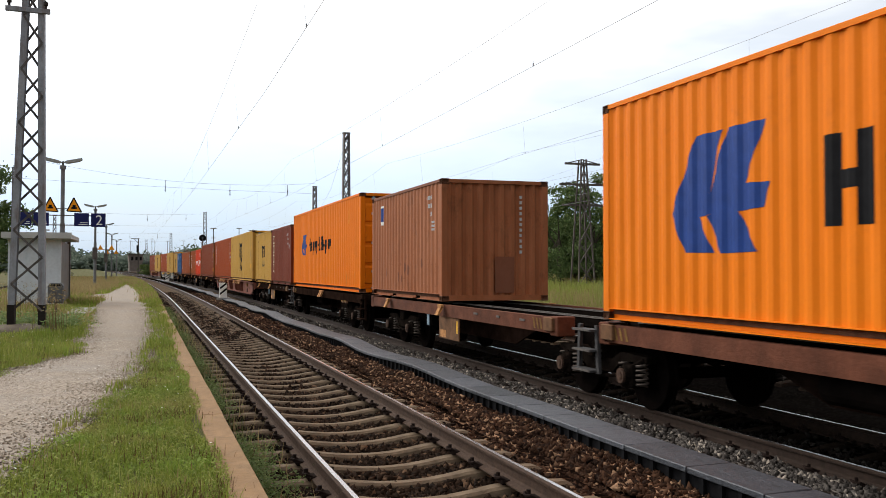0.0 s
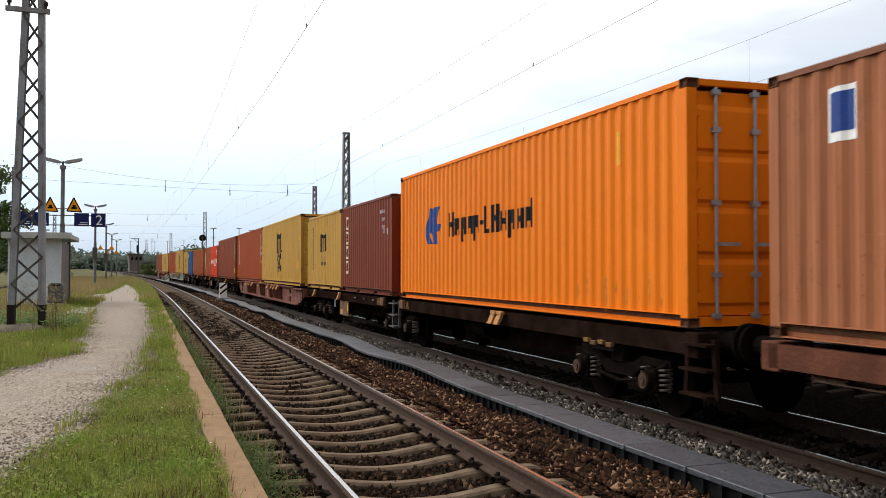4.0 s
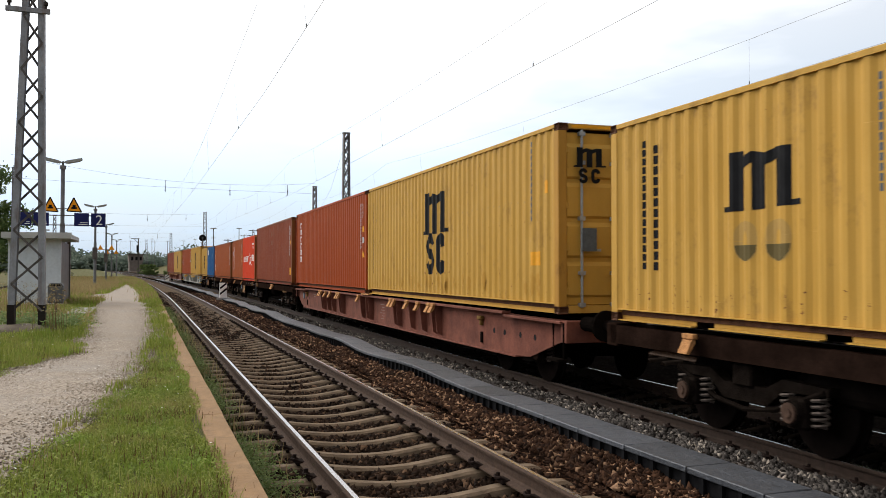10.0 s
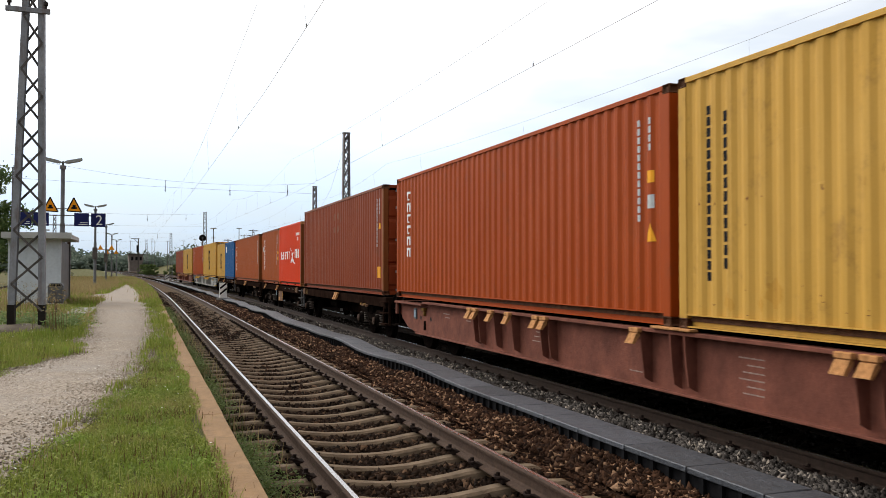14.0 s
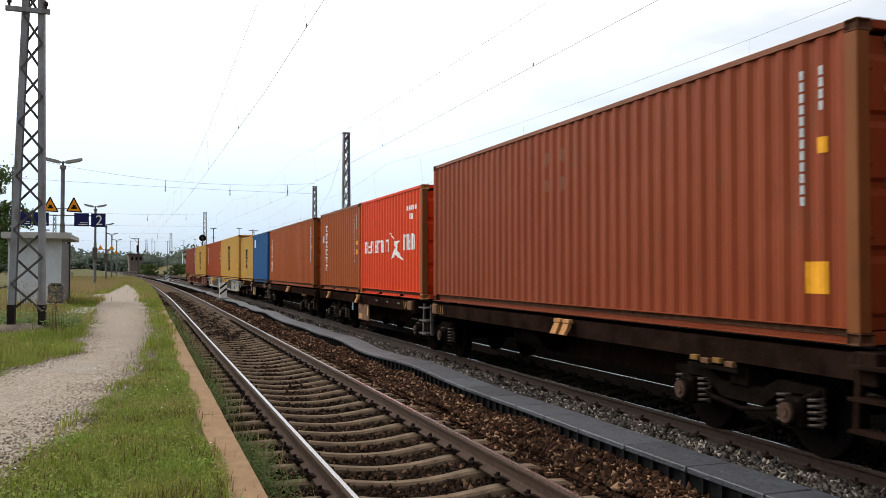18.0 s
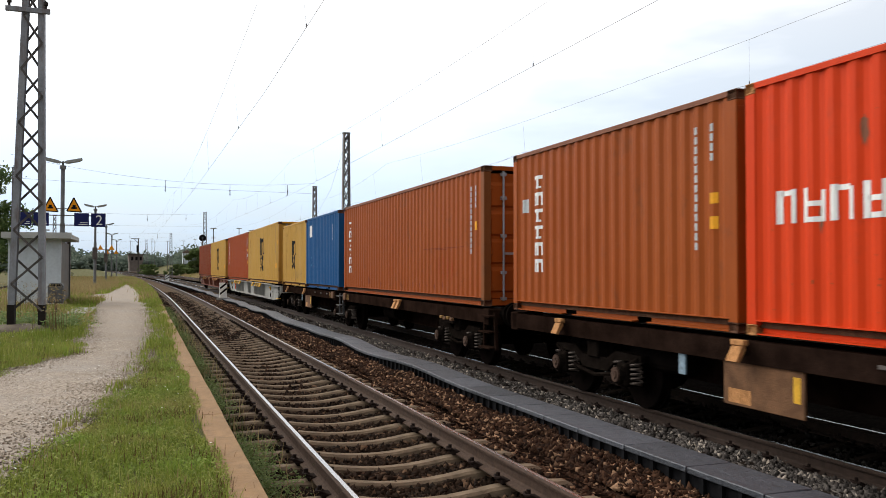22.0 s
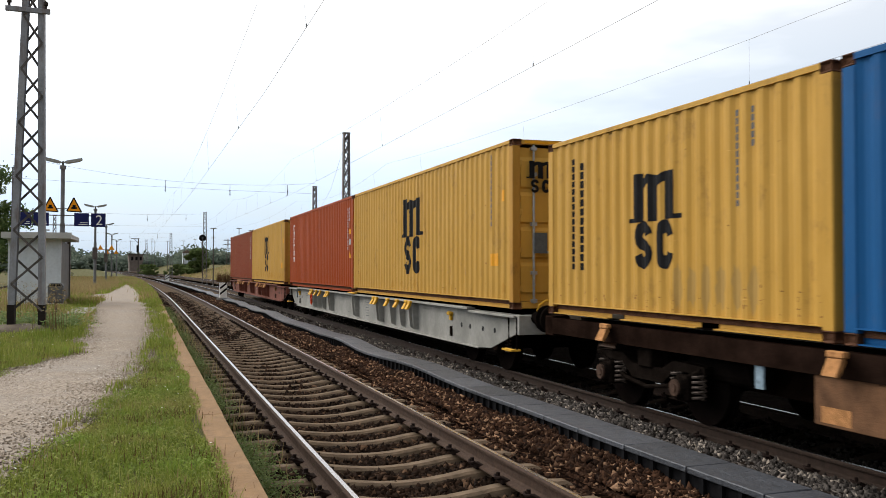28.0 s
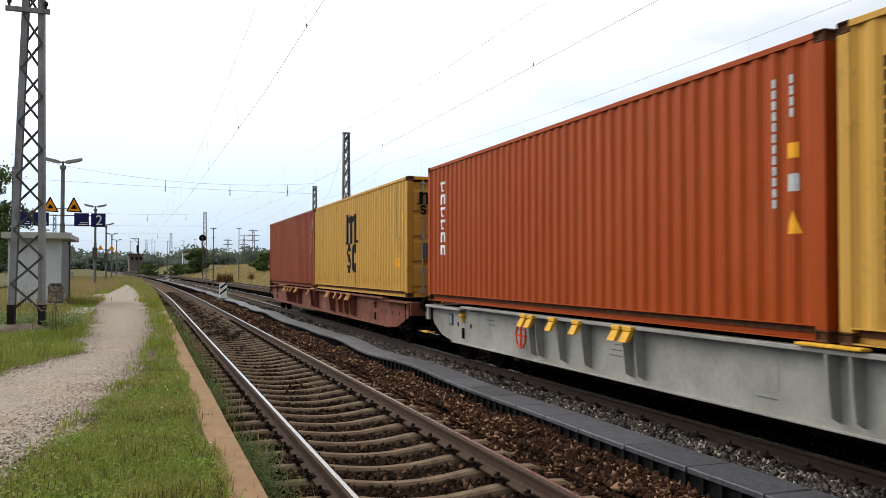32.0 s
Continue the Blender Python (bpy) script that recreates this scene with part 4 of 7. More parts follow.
serials(c, L20, STD, -2.30, PALE_STICKER, 13, 2.2, 0.075)
serials(c, L20, STD, -2.60, PALE_STICKER, 4, 2.2, 0.075)
marks(c, "sticker", [rect(-2.66, 1.4, 0.12, 0.12), rect(-2.66, 1.12, 0.12, 0.14)], SIDE, AMBER_PAINT, "orange labels")
c = rust_long(BOX["r40b"], RUST_ORANGE, "patched rust-orange forty-foot container with white name blocks and doors", -1, True, STD)
marks(c, "scuff", [blotch(-4.22 + 0.278 * k, 0.68 + 0.04 * (k % 2), 0.15, 0.5 + 0.12 * (k % 3), k) for k in range(4)] + [blotch(0.5, 0.7, 0.12, 0.4, 9), blotch(0.78, 0.6, 0.1, 0.5, 10)], SIDE + 0.003, RUST_RED, "redder rubbed patch")
marks(c, "weld_line", [rect(-4.9, 1.115, 2.7, 0.014), rect(-4.2, 1.09, 1.1, 0.012)], SIDE + 0.001, DARK_RED, "dark welded seam")
marks(c, "scuff", [blotch(-3.6 + 0.278 * k, 0.32, 0.16, 0.22, k + 20) for k in range(0, 9, 2)] + [blotch(1.6, 0.3, 0.2, 0.2, 31), blotch(2.9, 0.35, 0.14, 0.3, 32)], SIDE + 0.003, DARK_RED, "dark rubbed patch")
marks(c, "sticker", [rect(-5.68, 1.42, 0.12, 0.16)], SIDE, AMBER_PAINT, "yellow label")
c = load(container(L20, STD, BLUE, "deep blue twenty-foot container with white label", 0), BOX["blue"], L20)
marks(c, "sticker", [rect(1.89, 1.88, 0.45, 0.43)], SIDE, WHITE_PAINT, "white square label")
marks(c, "faded_mark", ring(1.92, 0.80, 0.3, 0.34, 0.06), SIDE + 0.003, GHOST_BLUE, "ghost of an old painted mark")
serials(c, L20, STD, -L20 / 2 + 1.0, PALE_STICKER, 6, 2.1, 0.06)
c = load(container(L20, STD, YELLOW, "weathered yellow twenty-foot container with full black emblem", 0), BOX["y20b"], L20)
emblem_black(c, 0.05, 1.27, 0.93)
rust_spots(c, L20, STD, 110, 8, 0.6)
marks(c, "scuff", [blotch(-1.86 + 0.276 * k, 0.48, 0.17, 0.55 + 0.06 * (k % 2), k) for k in range(6)], SIDE + 0.003, DIRTY_YELLOW, "olive-grey rubbed patch")
serials(c, L20, STD, 1.92, BLACK_PAINT, 12, 2.1, 0.09, "black lettering bars")
serials(c, L20, STD, 2.2, BLACK_PAINT, 15, 2.2, 0.075, "faded lettering bars")
serials(c, L20, STD, -1.62, GUNMETAL, 12, 2.3, 0.06, "faded serial bars")
serials(c, L20, STD, -1.88, GUNMETAL, 5, 2.3, 0.06, "faded serial bars")
yellow_long(BOX["y40b"], "clean yellow forty-foot container with black emblem, on the grey wagon")
rust_long(BOX["r40c"], RUST_RED, "rust-red forty-foot container with white name blocks, on the grey wagon", 0, True, HC, True)
yellow_long(BOX["y40c"], "weathered yellow forty-foot container near the train's tail")
rust_long(BOX["r40d"], DARK_RED, "plain dark red forty-foot container on the last wagon", 0, False)


# ---- wagons; local z is height over the rail ----
RL = Z_LOAD - Z_TRAIN       # load level over the rail


def bogie_side():
    s = Shape()
    for x in (0.0,):
        prof = [(-1.25, 0.64), (-1.25, 0.72), (-0.60, 0.74), (-0.35, 0.62), (0.35, 0.62), (0.60, 0.74), (1.25, 0.72), (1.25, 0.64), (0.62, 0.62), (0.36, 0.44), (-0.36, 0.44), (-0.62, 0.62)]
        s.prism(prof, "x", x - 0.07, x + 0.07)
        s.box(x - 0.11, x + 0.11, -0.16, 0.16, 0.60, 0.84, 0.02)
    return s


def bolster():
    return Shape().box(-0.92, 0.92, -0.22, 0.22, 0.50, 0.80, 0.02)


def axle_box():
    s = Shape().box(-0.12, 0.12, -0.13, 0.13, 0.30, 0.60, 0.03)
    s.rod((-0.18, 0, 0.46), (0.1, 0, 0.46), 0.125, n=14)
    return s


def spring():
    s = Shape()
    pts = [(0.075 * math.cos(k * math.pi / 4), 0.075 * math.sin(k * math.pi / 4), 0.33 + 0.30 * k / 40) for k in range(41)]
    s.line(pts, 0.016, 5)
    return s


def wheelset():
    s = Shape()
    for x in (-0.7535, 0.7535):
        i = math.copysign(1, x)
        a, b = x - i * 0.07, x + i * 0.062
        s.rod((min(a, b), 0, 0), (max(a, b), 0, 0), 0.46, n=32)
        s.rod((x - i * 0.072, 0, 0), (x - i * 0.035, 0, 0), 0.49, n=32)
        s.rod((x + i * 0.06, 0, 0), (x + i * 0.085, 0, 0), 0.12, n=12)
        for k in range(5):
            a = k * 2 * math.pi / 5
            s.box(x + i * 0.062 - 0.004, x + i * 0.062 + 0.004, 0.28 * math.cos(a) - 0.03, 0.28 * math.cos(a) + 0.03, 0.28 * math.sin(a) - 0.03, 0.28 * math.sin(a) + 0.03)
    return s.rod((-0.95, 0, 0), (0.95, 0, 0), 0.08, n=10)


WHEELS = []     # (wheelset, wagon's distance)


def bogie(w, y, out=1.05):
    b = part("bogie", mesh_of(("bogie",), bolster, WAGON_DARK), None, w, "grimy bogie darkened for the shade under the wagon", m=pose(0, y, 0))
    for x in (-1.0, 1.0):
        part("side_frame", mesh_of(("side_frame",), bogie_side, BOGIE_GRIME_SHADE), None, b, m=pose(x * (out - 0.05), 0, 0))
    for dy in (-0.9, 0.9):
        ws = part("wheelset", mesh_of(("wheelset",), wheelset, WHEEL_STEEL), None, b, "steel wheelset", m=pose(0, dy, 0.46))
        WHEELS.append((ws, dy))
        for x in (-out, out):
            part("axle_box", mesh_of(("axle_box",), axle_box, BOGIE_GRIME_SHADE), None, b, m=pose(x, dy, 0, 0, 0, 0 if x < 0 else 180))
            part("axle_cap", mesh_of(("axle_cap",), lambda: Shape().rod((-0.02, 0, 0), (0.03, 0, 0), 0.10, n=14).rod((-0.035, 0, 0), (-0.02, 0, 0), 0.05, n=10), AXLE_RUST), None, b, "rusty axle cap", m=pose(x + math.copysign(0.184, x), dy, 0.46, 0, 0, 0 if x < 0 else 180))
            for e in (-0.22, 0.22):
                part("spring", mesh_of(("spring",), spring, SPRING_STEEL), None, b, "coil spring", m=pose(x, dy + e, 0))
    for x in (-1.07, 1.07):
        part("brake_rod", mesh_of(("brake_rod",), lambda: Shape().line([(0, -1.2, 0.68), (0, -0.5, 0.42), (0, 0.0, 0.36), (0, 0.5, 0.42), (0, 1.2, 0.68)], 0.03, 6), BOGIE_GRIME_SHADE), None, b, m=pose(x * (out + 0.02) / 1.07, 0, 0))
    return b


# bogie and wheel colours are darkened for the shade under the wagons
BOGIE_GRIME_SHADE = plain("bogie_grime_shade", (0.010, 0.0075, 0.006), 0.85, 0.0, 0.6, 5.0, 0.004, 0.0)
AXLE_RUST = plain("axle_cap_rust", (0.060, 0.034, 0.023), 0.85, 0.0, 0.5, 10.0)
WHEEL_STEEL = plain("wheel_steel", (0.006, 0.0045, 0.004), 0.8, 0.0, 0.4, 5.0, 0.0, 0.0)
SPRING_STEEL = plain("spring_steel", (0.085, 0.066, 0.055), 0.7, 0.2, 0.3, 20.0)


def buffers(w, y, o):
    for x in (-0.875, 0.875):
        s = Shape().rod((x, y, 1.03), (x, y + o * 0.42, 1.03), 0.11, n=14).rod((x, y + o * 0.40, 1.03), (x, y + o * 0.62, 1.03), 0.085, n=12)
        s.rod((x, y + o * 0.60, 1.03), (x, y + o * 0.65, 1.03), 0.225, n=20)
        part("buffer", s, WAGON_DARK, w)
    part("coupling_hook", Shape().bar((0, y, 1.0), (0, y + o * 0.45, 0.98), 0.08).bar((0, y + o * 0.4, 0.98), (0, y + o * 0.5, 0.7), 0.06), WAGON_DARK, w)


WAGON_LADDER = plain("ladder_steel", (0.055, 0.052, 0.052), 0.7, 0.0, 0.3, 9.0)


def steps(w, y, worn=True):
    """Shunter's ladder at a wagon end; worn: its rungs are trodden bright."""
    for x in (-1.18, 1.18):
        for dy in (-0.27, 0.27):
            part("ladder_rail", Shape().bar((x, y + dy * 0.9, 1.07), (x, y + dy * 1.1, 0.40), 0.05, 0.07), WAGON_LADDER if worn else WAGON_UMBER, w, "black ladder rail")
        for z in (0.42, 0.70, 0.98):
            part("rung", Shape().box(x - 0.13, x + 0.06, y - 0.27, y + 0.27, z, z + 0.03), WAGON_LADDER if worn else WAGON_UMBER, w)
            if worn:
                part("rung_edge", Shape().box(x - 0.136, x - 0.13, y - 0.25, y + 0.25, z + 0.004, z + 0.032), WAGON_EDGE, w, "worn bright rung edge")


def flap(w, y, mat, name="container_spigot", big=1.0):
    for x in (-1.26, 1.26):
        i = math.copysign(1, x)
        s = Shape().prism([(0, 0.0), (0.05, -0.02), (0.12, -0.17 * big), (0.08, -0.18 * big), (0.0, -0.05)], "y", -0.09, 0.09)
        s.box(-0.02, 0.05, -0.11, 0.11, -0.01, 0.05, 0.008)
        ob = part(name, s, mat, w, "folded-down spigot", m=Matrix.Translation((x, y, RL - 0.10)) @ Matrix.Diagonal((i, 1, 1, 1)))


def shallow_unit(w, a, b, sill, plate_y=None, lead=0.0):
    """One half of an articulated wagon between a and b: two slim sills, cross members, a deep narrow spine."""
    top = RL - 0.06
    for x in (-1.2, 1.2):
        i = math.copysign(1, x)
        prof = [(x, top), (x, top - 0.24), (x - i * 0.12, top - 0.24), (x - i * 0.12, top - 0.20), (x - i * 0.03, top - 0.20), (x - i * 0.03, top - 0.03), (x - i * 0.12, top - 0.03), (x - i * 0.12, top)]
        part("side_sill", Shape().prism(prof, "y", a, b), sill, w)
        part("end_block", Shape().box(min(x, x - i * 0.3), max(x, x - i * 0.3), a - 0.12, a + 0.16, top - 0.28, top + 0.02, 0.015), sill, w)
        part("end_block", Shape().box(min(x, x - i * 0.3), max(x, x - i * 0.3), b - 0.16, b + 0.12, top - 0.28, top + 0.02, 0.015), sill, w)
    n = int((b - a) / 2.0)
    for k in range(n + 1):
        y = a + 0.2 + (b - a - 0.4) * k / n
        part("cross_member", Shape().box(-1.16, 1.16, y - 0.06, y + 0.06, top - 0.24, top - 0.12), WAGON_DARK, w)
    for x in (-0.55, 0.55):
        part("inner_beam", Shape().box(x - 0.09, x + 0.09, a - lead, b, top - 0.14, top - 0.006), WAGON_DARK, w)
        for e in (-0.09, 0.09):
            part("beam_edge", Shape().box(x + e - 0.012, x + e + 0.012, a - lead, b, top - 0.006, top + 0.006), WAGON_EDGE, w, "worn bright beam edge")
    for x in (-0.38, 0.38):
        part("longitudinal", Shape().prism([(a, top - 0.145), (b, top - 0.145), (b, top - 0.3), (b - 2.3, top - 0.32), (b - 3.4, top - 0.68), (a + 3.4, top - 0.68), (a + 2.3, top - 0.32), (a, top - 0.3)], "x", x - 0.02, x + 0.02), WAGON_UMBER, w)
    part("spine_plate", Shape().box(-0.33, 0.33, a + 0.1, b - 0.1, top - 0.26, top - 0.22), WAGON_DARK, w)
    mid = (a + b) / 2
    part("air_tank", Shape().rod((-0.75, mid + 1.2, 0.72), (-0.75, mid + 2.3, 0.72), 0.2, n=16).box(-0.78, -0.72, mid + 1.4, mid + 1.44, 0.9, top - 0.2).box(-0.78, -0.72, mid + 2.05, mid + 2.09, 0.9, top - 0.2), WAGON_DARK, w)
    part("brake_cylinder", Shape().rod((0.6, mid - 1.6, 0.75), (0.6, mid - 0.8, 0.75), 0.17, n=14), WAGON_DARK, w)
    if plate_y is not None:
        for x in (-1.16, 1.16):
            s = Shape().box(x - 0.015, x + 0.015, plate_y - 0.95, plate_y + 0.31, 0.40, 0.90, 0.006)
            p = part("number_board", s, BOARD_TAN, w, "tan steel board with faint marks")
            i = math.copysign(1, x)
            part("board_patch", Shape().box(x + i * 0.015 - 0.002, x + i * 0.015 + 0.002, plate_y - 0.15, plate_y + 0.22, 0.43, 0.58), RUST_TAN, p)
            part("board_patch", Shape().box(x + i * 0.015 - 0.002, x + i * 0.015 + 0.002, plate_y - 0.9, plate_y - 0.8, 0.55, 0.80), FLAP_YELLOW, p)
            part("hanger", Shape().box(x - 0.02, x + 0.02, plate_y - 0.9, plate_y + 0.2, 0.90, top - 0.2), WAGON_DARK, w)
            part("card_holder", Shape().box(x - 0.012, x + 0.012, plate_y + 1.05, plate_y + 1.18, 0.62, 0.90), CARD_BLUE, w, "pale card holder")


def articulated(label, c40, c20a, c20b, sill):
    """c40, c20a, c20b: near ends of the three places, in metres along the train."""
    s0, s1 = c40 - 0.05, c20b + L20 + 0.05
    mid = (s0 + s1) / 2
    w = thing("container_wagon", label, "freight wagon", "wagons of the train")
    TRAIN.append((w, mid))
    joint = c40 + L40
    shallow_unit(w, c40 - 0.05 - mid, joint + 0.05 - mid, sill)
    shallow_unit(w, c20a + 0.80 - mid, s1 - mid, sill, c20b - mid, 1.0)
    for s in (c40 + 1.85, (joint + c20a) / 2, c20b + L20 - 2.6):
        bogie(w, s - mid)
    part("pivot", Shape().box(-0.45, 0.45, joint - 0.3 - mid, c20a + 0.3 - mid, RL - 0.42, RL - 0.12, 0.02).rod((0, (joint + c20a) / 2 - mid, RL - 0.7), (0, (joint + c20a) / 2 - mid, RL - 0.05), 0.2, n=16), WAGON_DARK, w)
    buffers(w, s0 - mid - 0.1, -1)
    buffers(w, s1 - mid + 0.1, 1)
    steps(w, (joint + c20a) / 2 + 0.1 - mid)
    steps(w, s0 - 0.16 - mid, False)
    for s in (c40 + L40 / 2 - 0.5, c40 + L40 / 2 - 0.2, c20b - 0.1, c20b + L20 - 1.9):
        flap(w, s - mid, RUST_TAN)
    for s, o in ((joint + 0.05, -1), (c20a + 0.80, 1)):
        for x in (-1.2, 1.2):
            i = math.copysign(1, x)
            part("end_lug", Shape().box(min(x - i * 0.1, x + i * 0.05), max(x - i * 0.1, x + i * 0.05), min(s - mid, s + o * 0.32 - mid) - 0.02, max(s - mid, s + o * 0.32 - mid) - 0.02, RL - 0.27, RL - 0.06, 0.012), BOARD_TAN, w, "rusty brown lug at the sill's end")
            for k in range(3):
                y = s - mid + o * (0.42 + 0.13 * k)
                part("warning_stripe", Shape().prism([(y, RL - 0.26), (y + 0.05, RL - 0.26), (y + 0.11, RL - 0.09), (y + 0.06, RL - 0.09)], "x", x + i * 0.002, x + i * 0.005), STRIPE_OCHRE, w, "worn ochre warning stripe")
    for x in (-1.22, 1.22):
        for k, dy in enumerate((-0.34, -0.12, 0.10, 0.30)):
            part("brake_lever", Shape().box(x - 0.03, x + 0.03, c40 + 2.1 + dy - mid, c40 + 2.24 + dy - mid, RL - 0.36 + 0.02 * (k % 2), RL - 0.30 + 0.02 * (k % 2), 0.006), STRIPE_OCHRE if k % 2 else BOARD_TAN, w, "yellow brake change-over lever")
        part("lever_plate", Shape().box(x - 0.02, x + 0.02, c40 + 1.7 - mid, c40 + 2.6 - mid, RL - 0.41, RL - 0.365), BOGIE_GRIME_SHADE, w)
    for x in (-1.21, 1.21):
        for k in range(3):
            y = c20a + 1.3 + k * 1.1 - mid
            y += 0.6
            part("data_panel", Shape().box(x - 0.006, x + 0.006, y, y + 0.20 - 0.05 * (k % 2), RL - 0.17, RL - 0.135), WAGON_EDGE, w, "small faded data plate")
    return w


STRIPE_OCHRE = plain("worn_ochre_paint", (0.16, 0.085, 0.022), 0.85, 0.0, 0.5, 12.0)
DATA_PALE = plain("faded_data_paint", (0.24, 0.17, 0.145), 0.8, 0.0, 0.3, 12.0)


def deep(label, ca, cb, paint, tag):
    """Eighty-foot wagon with deep fish-belly side plates, brackets and folded spigots."""
    s0, s1 = ca - 0.1, cb + L40 + 0.1
    mid = (s0 + s1) / 2
    a, b = s0 - mid, s1 - mid
    w = thing("container_wagon", label, "freight wagon", "wagons of the train")
    TRAIN.append((w, mid))
    top = RL - 0.07
    prof = [(a, top - 0.02), (a, top - 0.30), (a + 0.35, top - 0.38), (a + 1.45, top - 0.69), (a + 1.8, top - 0.71), (b - 1.3, top - 0.71), (b - 0.7, top - 0.64), (b - 0.2, top - 0.44), (b, top - 0.28), (b, top - 0.02),
            (b - 2.0, top - 0.02), (b - 2.6, top), (a + 2.6, top), (a + 2.0, top - 0.02)]
    for x in (-1.08, 1.08):
        i = math.copysign(1, x)
        part("side_plate", Shape().prism(prof, "x", x - 0.012, x + 0.012), paint, w)
        part("top_flange", Shape().box(min(x, x + i * 0.17), max(x, x + i * 0.17), a + 2.3, b - 2.3, top - 0.02, top + 0.025, 0.005), paint, w)
        part("top_flange", Shape().box(min(x, x + i * 0.17), max(x, x + i * 0.17), a, a + 2.25, top - 0.07, top - 0.03, 0.005), paint, w)
        part("top_flange", Shape().box(min(x, x + i * 0.17), max(x, x + i * 0.17), b - 2.25, b, top - 0.07, top - 0.03, 0.005), paint, w)
        part("bottom_flange", Shape().box(x - 0.09, x + 0.09, a + 1.9, b - 1.5, top - 0.735, top - 0.705, 0.005), paint, w)
        part("data_panel", Shape().add([], []).box(x + i * 0.012, x + i * 0.016, 0.9, 1.35, top - 0.5, top - 0.16), paint, w)
        for y, n, h in ((-1.45, 6, 0.03), (0.90, 6, 0.03), (3.95, 4, 0.03), (7.3, 2, 0.04), (8.6, 2, 0.04)):
            s = Shape()
            for k in range(n):
                s.box(x + i * 0.012, x + i * 0.0145, y, y + 0.42 - 0.07 * ((k * 2) % 3), top - 0.18 - 0.075 * k - h / 2, top - 0.18 - 0.075 * k)
            ob = part("data_line", s, DATA_PALE if paint is not WAGON_GREY else GUNMETAL, w, "small painted data lines")
            ob["kind"] = "stuff"
        # black discs on the plate stand for the dark inside round holes
        for y in (a + 1.25, a + 1.85, a + 2.55, a + 3.05, b - 2.5, b - 1.75):
            part("inspection_hole", Shape().rod((x - 0.014, y, top - 0.36), (x + 0.014, y, top - 0.36), 0.052, n=16), BLACK_PAINT, w)
        for y in (a + 3.65, b - 2.1):
            part("rope_hook", Shape().box(min(x, x + i * 0.10), max(x, x + i * 0.10), y - 0.10, y + 0.10, top - 0.20, top - 0.12, 0.02).box(min(x, x + i * 0.07), max(x, x + i * 0.07), y - 0.05, y + 0.04, top - 0.30, top - 0.19, 0.015), tag if paint is WAGON_GREY else STRIPE_OCHRE, w, "yellowed rope hook")
            part("hook_stay", Shape().box(min(x, x + i * 0.05), max(x, x + i * 0.05), y - 0.03, y + 0.03, top - 0.62, top - 0.42), BOGIE_GRIME_SHADE, w)
        part("card_holder", Shape().box(min(x, x + i * 0.04), max(x, x + i * 0.04), b - 1.45, b - 1.25, top - 0.40, top - 0.16, 0.005), GUNMETAL, w, "dark card holder")
        part("card", Shape().box(min(x + i * 0.04, x + i * 0.044), max(x + i * 0.04, x + i * 0.044), b - 1.42, b - 1.29, top - 0.36, top - 0.20), CARD_BLUE, w, "pale blue card")
    ys = [-6.3, -6.02, -5.2, -4.3, -3.15, -2.85] + ([] if paint is WAGON_GREY else [0.72]) + [3.45, 3.75, 4.9, 5.7, 6.5, 6.78]
    for y in ys:
        for x in (-1.09, 1.09):
            i = math.copysign(1, x)
            part("bracket", Shape().prism([(x, top - 0.02), (x + i * 0.165, top - 0.02), (x + i * 0.14, top - 0.36), (x + i * 0.11, top - 0.60), (x, top - 0.66)], "y", y - 0.015, y + 0.015), paint, w)
        flap(w, y + 0.08, tag, big=0.85)
    for y in (-0.24, 0.06):
        for x in (-1.09, 1.09):
            i = math.copysign(1, x)
            part("bracket", Shape().prism([(x, top - 0.02), (x + i * 0.165, top - 0.02), (x + i * 0.14, top - 0.36), (x + i * 0.11, top - 0.60), (x, top - 0.66)], "y", y - 0.015, y + 0.015), paint, w)
    for x in (-1.24, 1.24):
        part("container_spigot", Shape().box(x - 0.06, x + 0.06, -0.42, 0.42, RL - 0.035, RL - 0.003, 0.008), tag, w, "folded-down spigot")
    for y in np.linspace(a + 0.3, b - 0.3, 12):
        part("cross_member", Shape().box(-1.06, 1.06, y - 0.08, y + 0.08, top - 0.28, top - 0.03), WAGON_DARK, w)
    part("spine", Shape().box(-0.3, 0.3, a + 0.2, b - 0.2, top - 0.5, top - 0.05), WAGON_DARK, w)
    part("end_beam", Shape().box(-1.2, 1.2, a - 0.12, a + 0.08, top - 0.35, top - 0.02, 0.01), paint, w)
    part("end_beam", Shape().box(-1.2, 1.2, b - 0.08, b + 0.12, top - 0.35, top - 0.02, 0.01), paint, w)
    for y in (a + 2.3, b - 2.3):
        bogie(w, y, 0.83)
    buffers(w, a - 0.12, -1)
    buffers(w, b + 0.12, 1)
    for y in (a + 0.15, b - 0.15):
        for x in (-1.2, 1.2):
            part("grab_rail", Shape().line([(x, y - 0.18, top - 0.05), (x, y - 0.18, 0.50), (x, y + 0.18, 0.50), (x, y + 0.18, top - 0.05)], 0.02, 6), WAGON_DARK, w)
            part("foot_step", Shape().box(x - 0.12, x + 0.06, y - 0.2, y + 0.2, 0.47, 0.50), tag if paint is WAGON_GREY else WAGON_DARK, w)
    if paint is WAGON_GREY:
        for y in (a - 0.05, b + 0.05):
            part("end_handrail", Shape().line([(-0.85, y, top), (-0.80, y, top + 0.14), (-0.68, y, top + 0.22), (0.68, y, top + 0.22), (0.80, y, top + 0.14), (0.85, y, top)], 0.022, 6), FLAP_YELLOW, w, "yellow handrail")
        for x in (-1.2, 1.2):
            s = Shape()
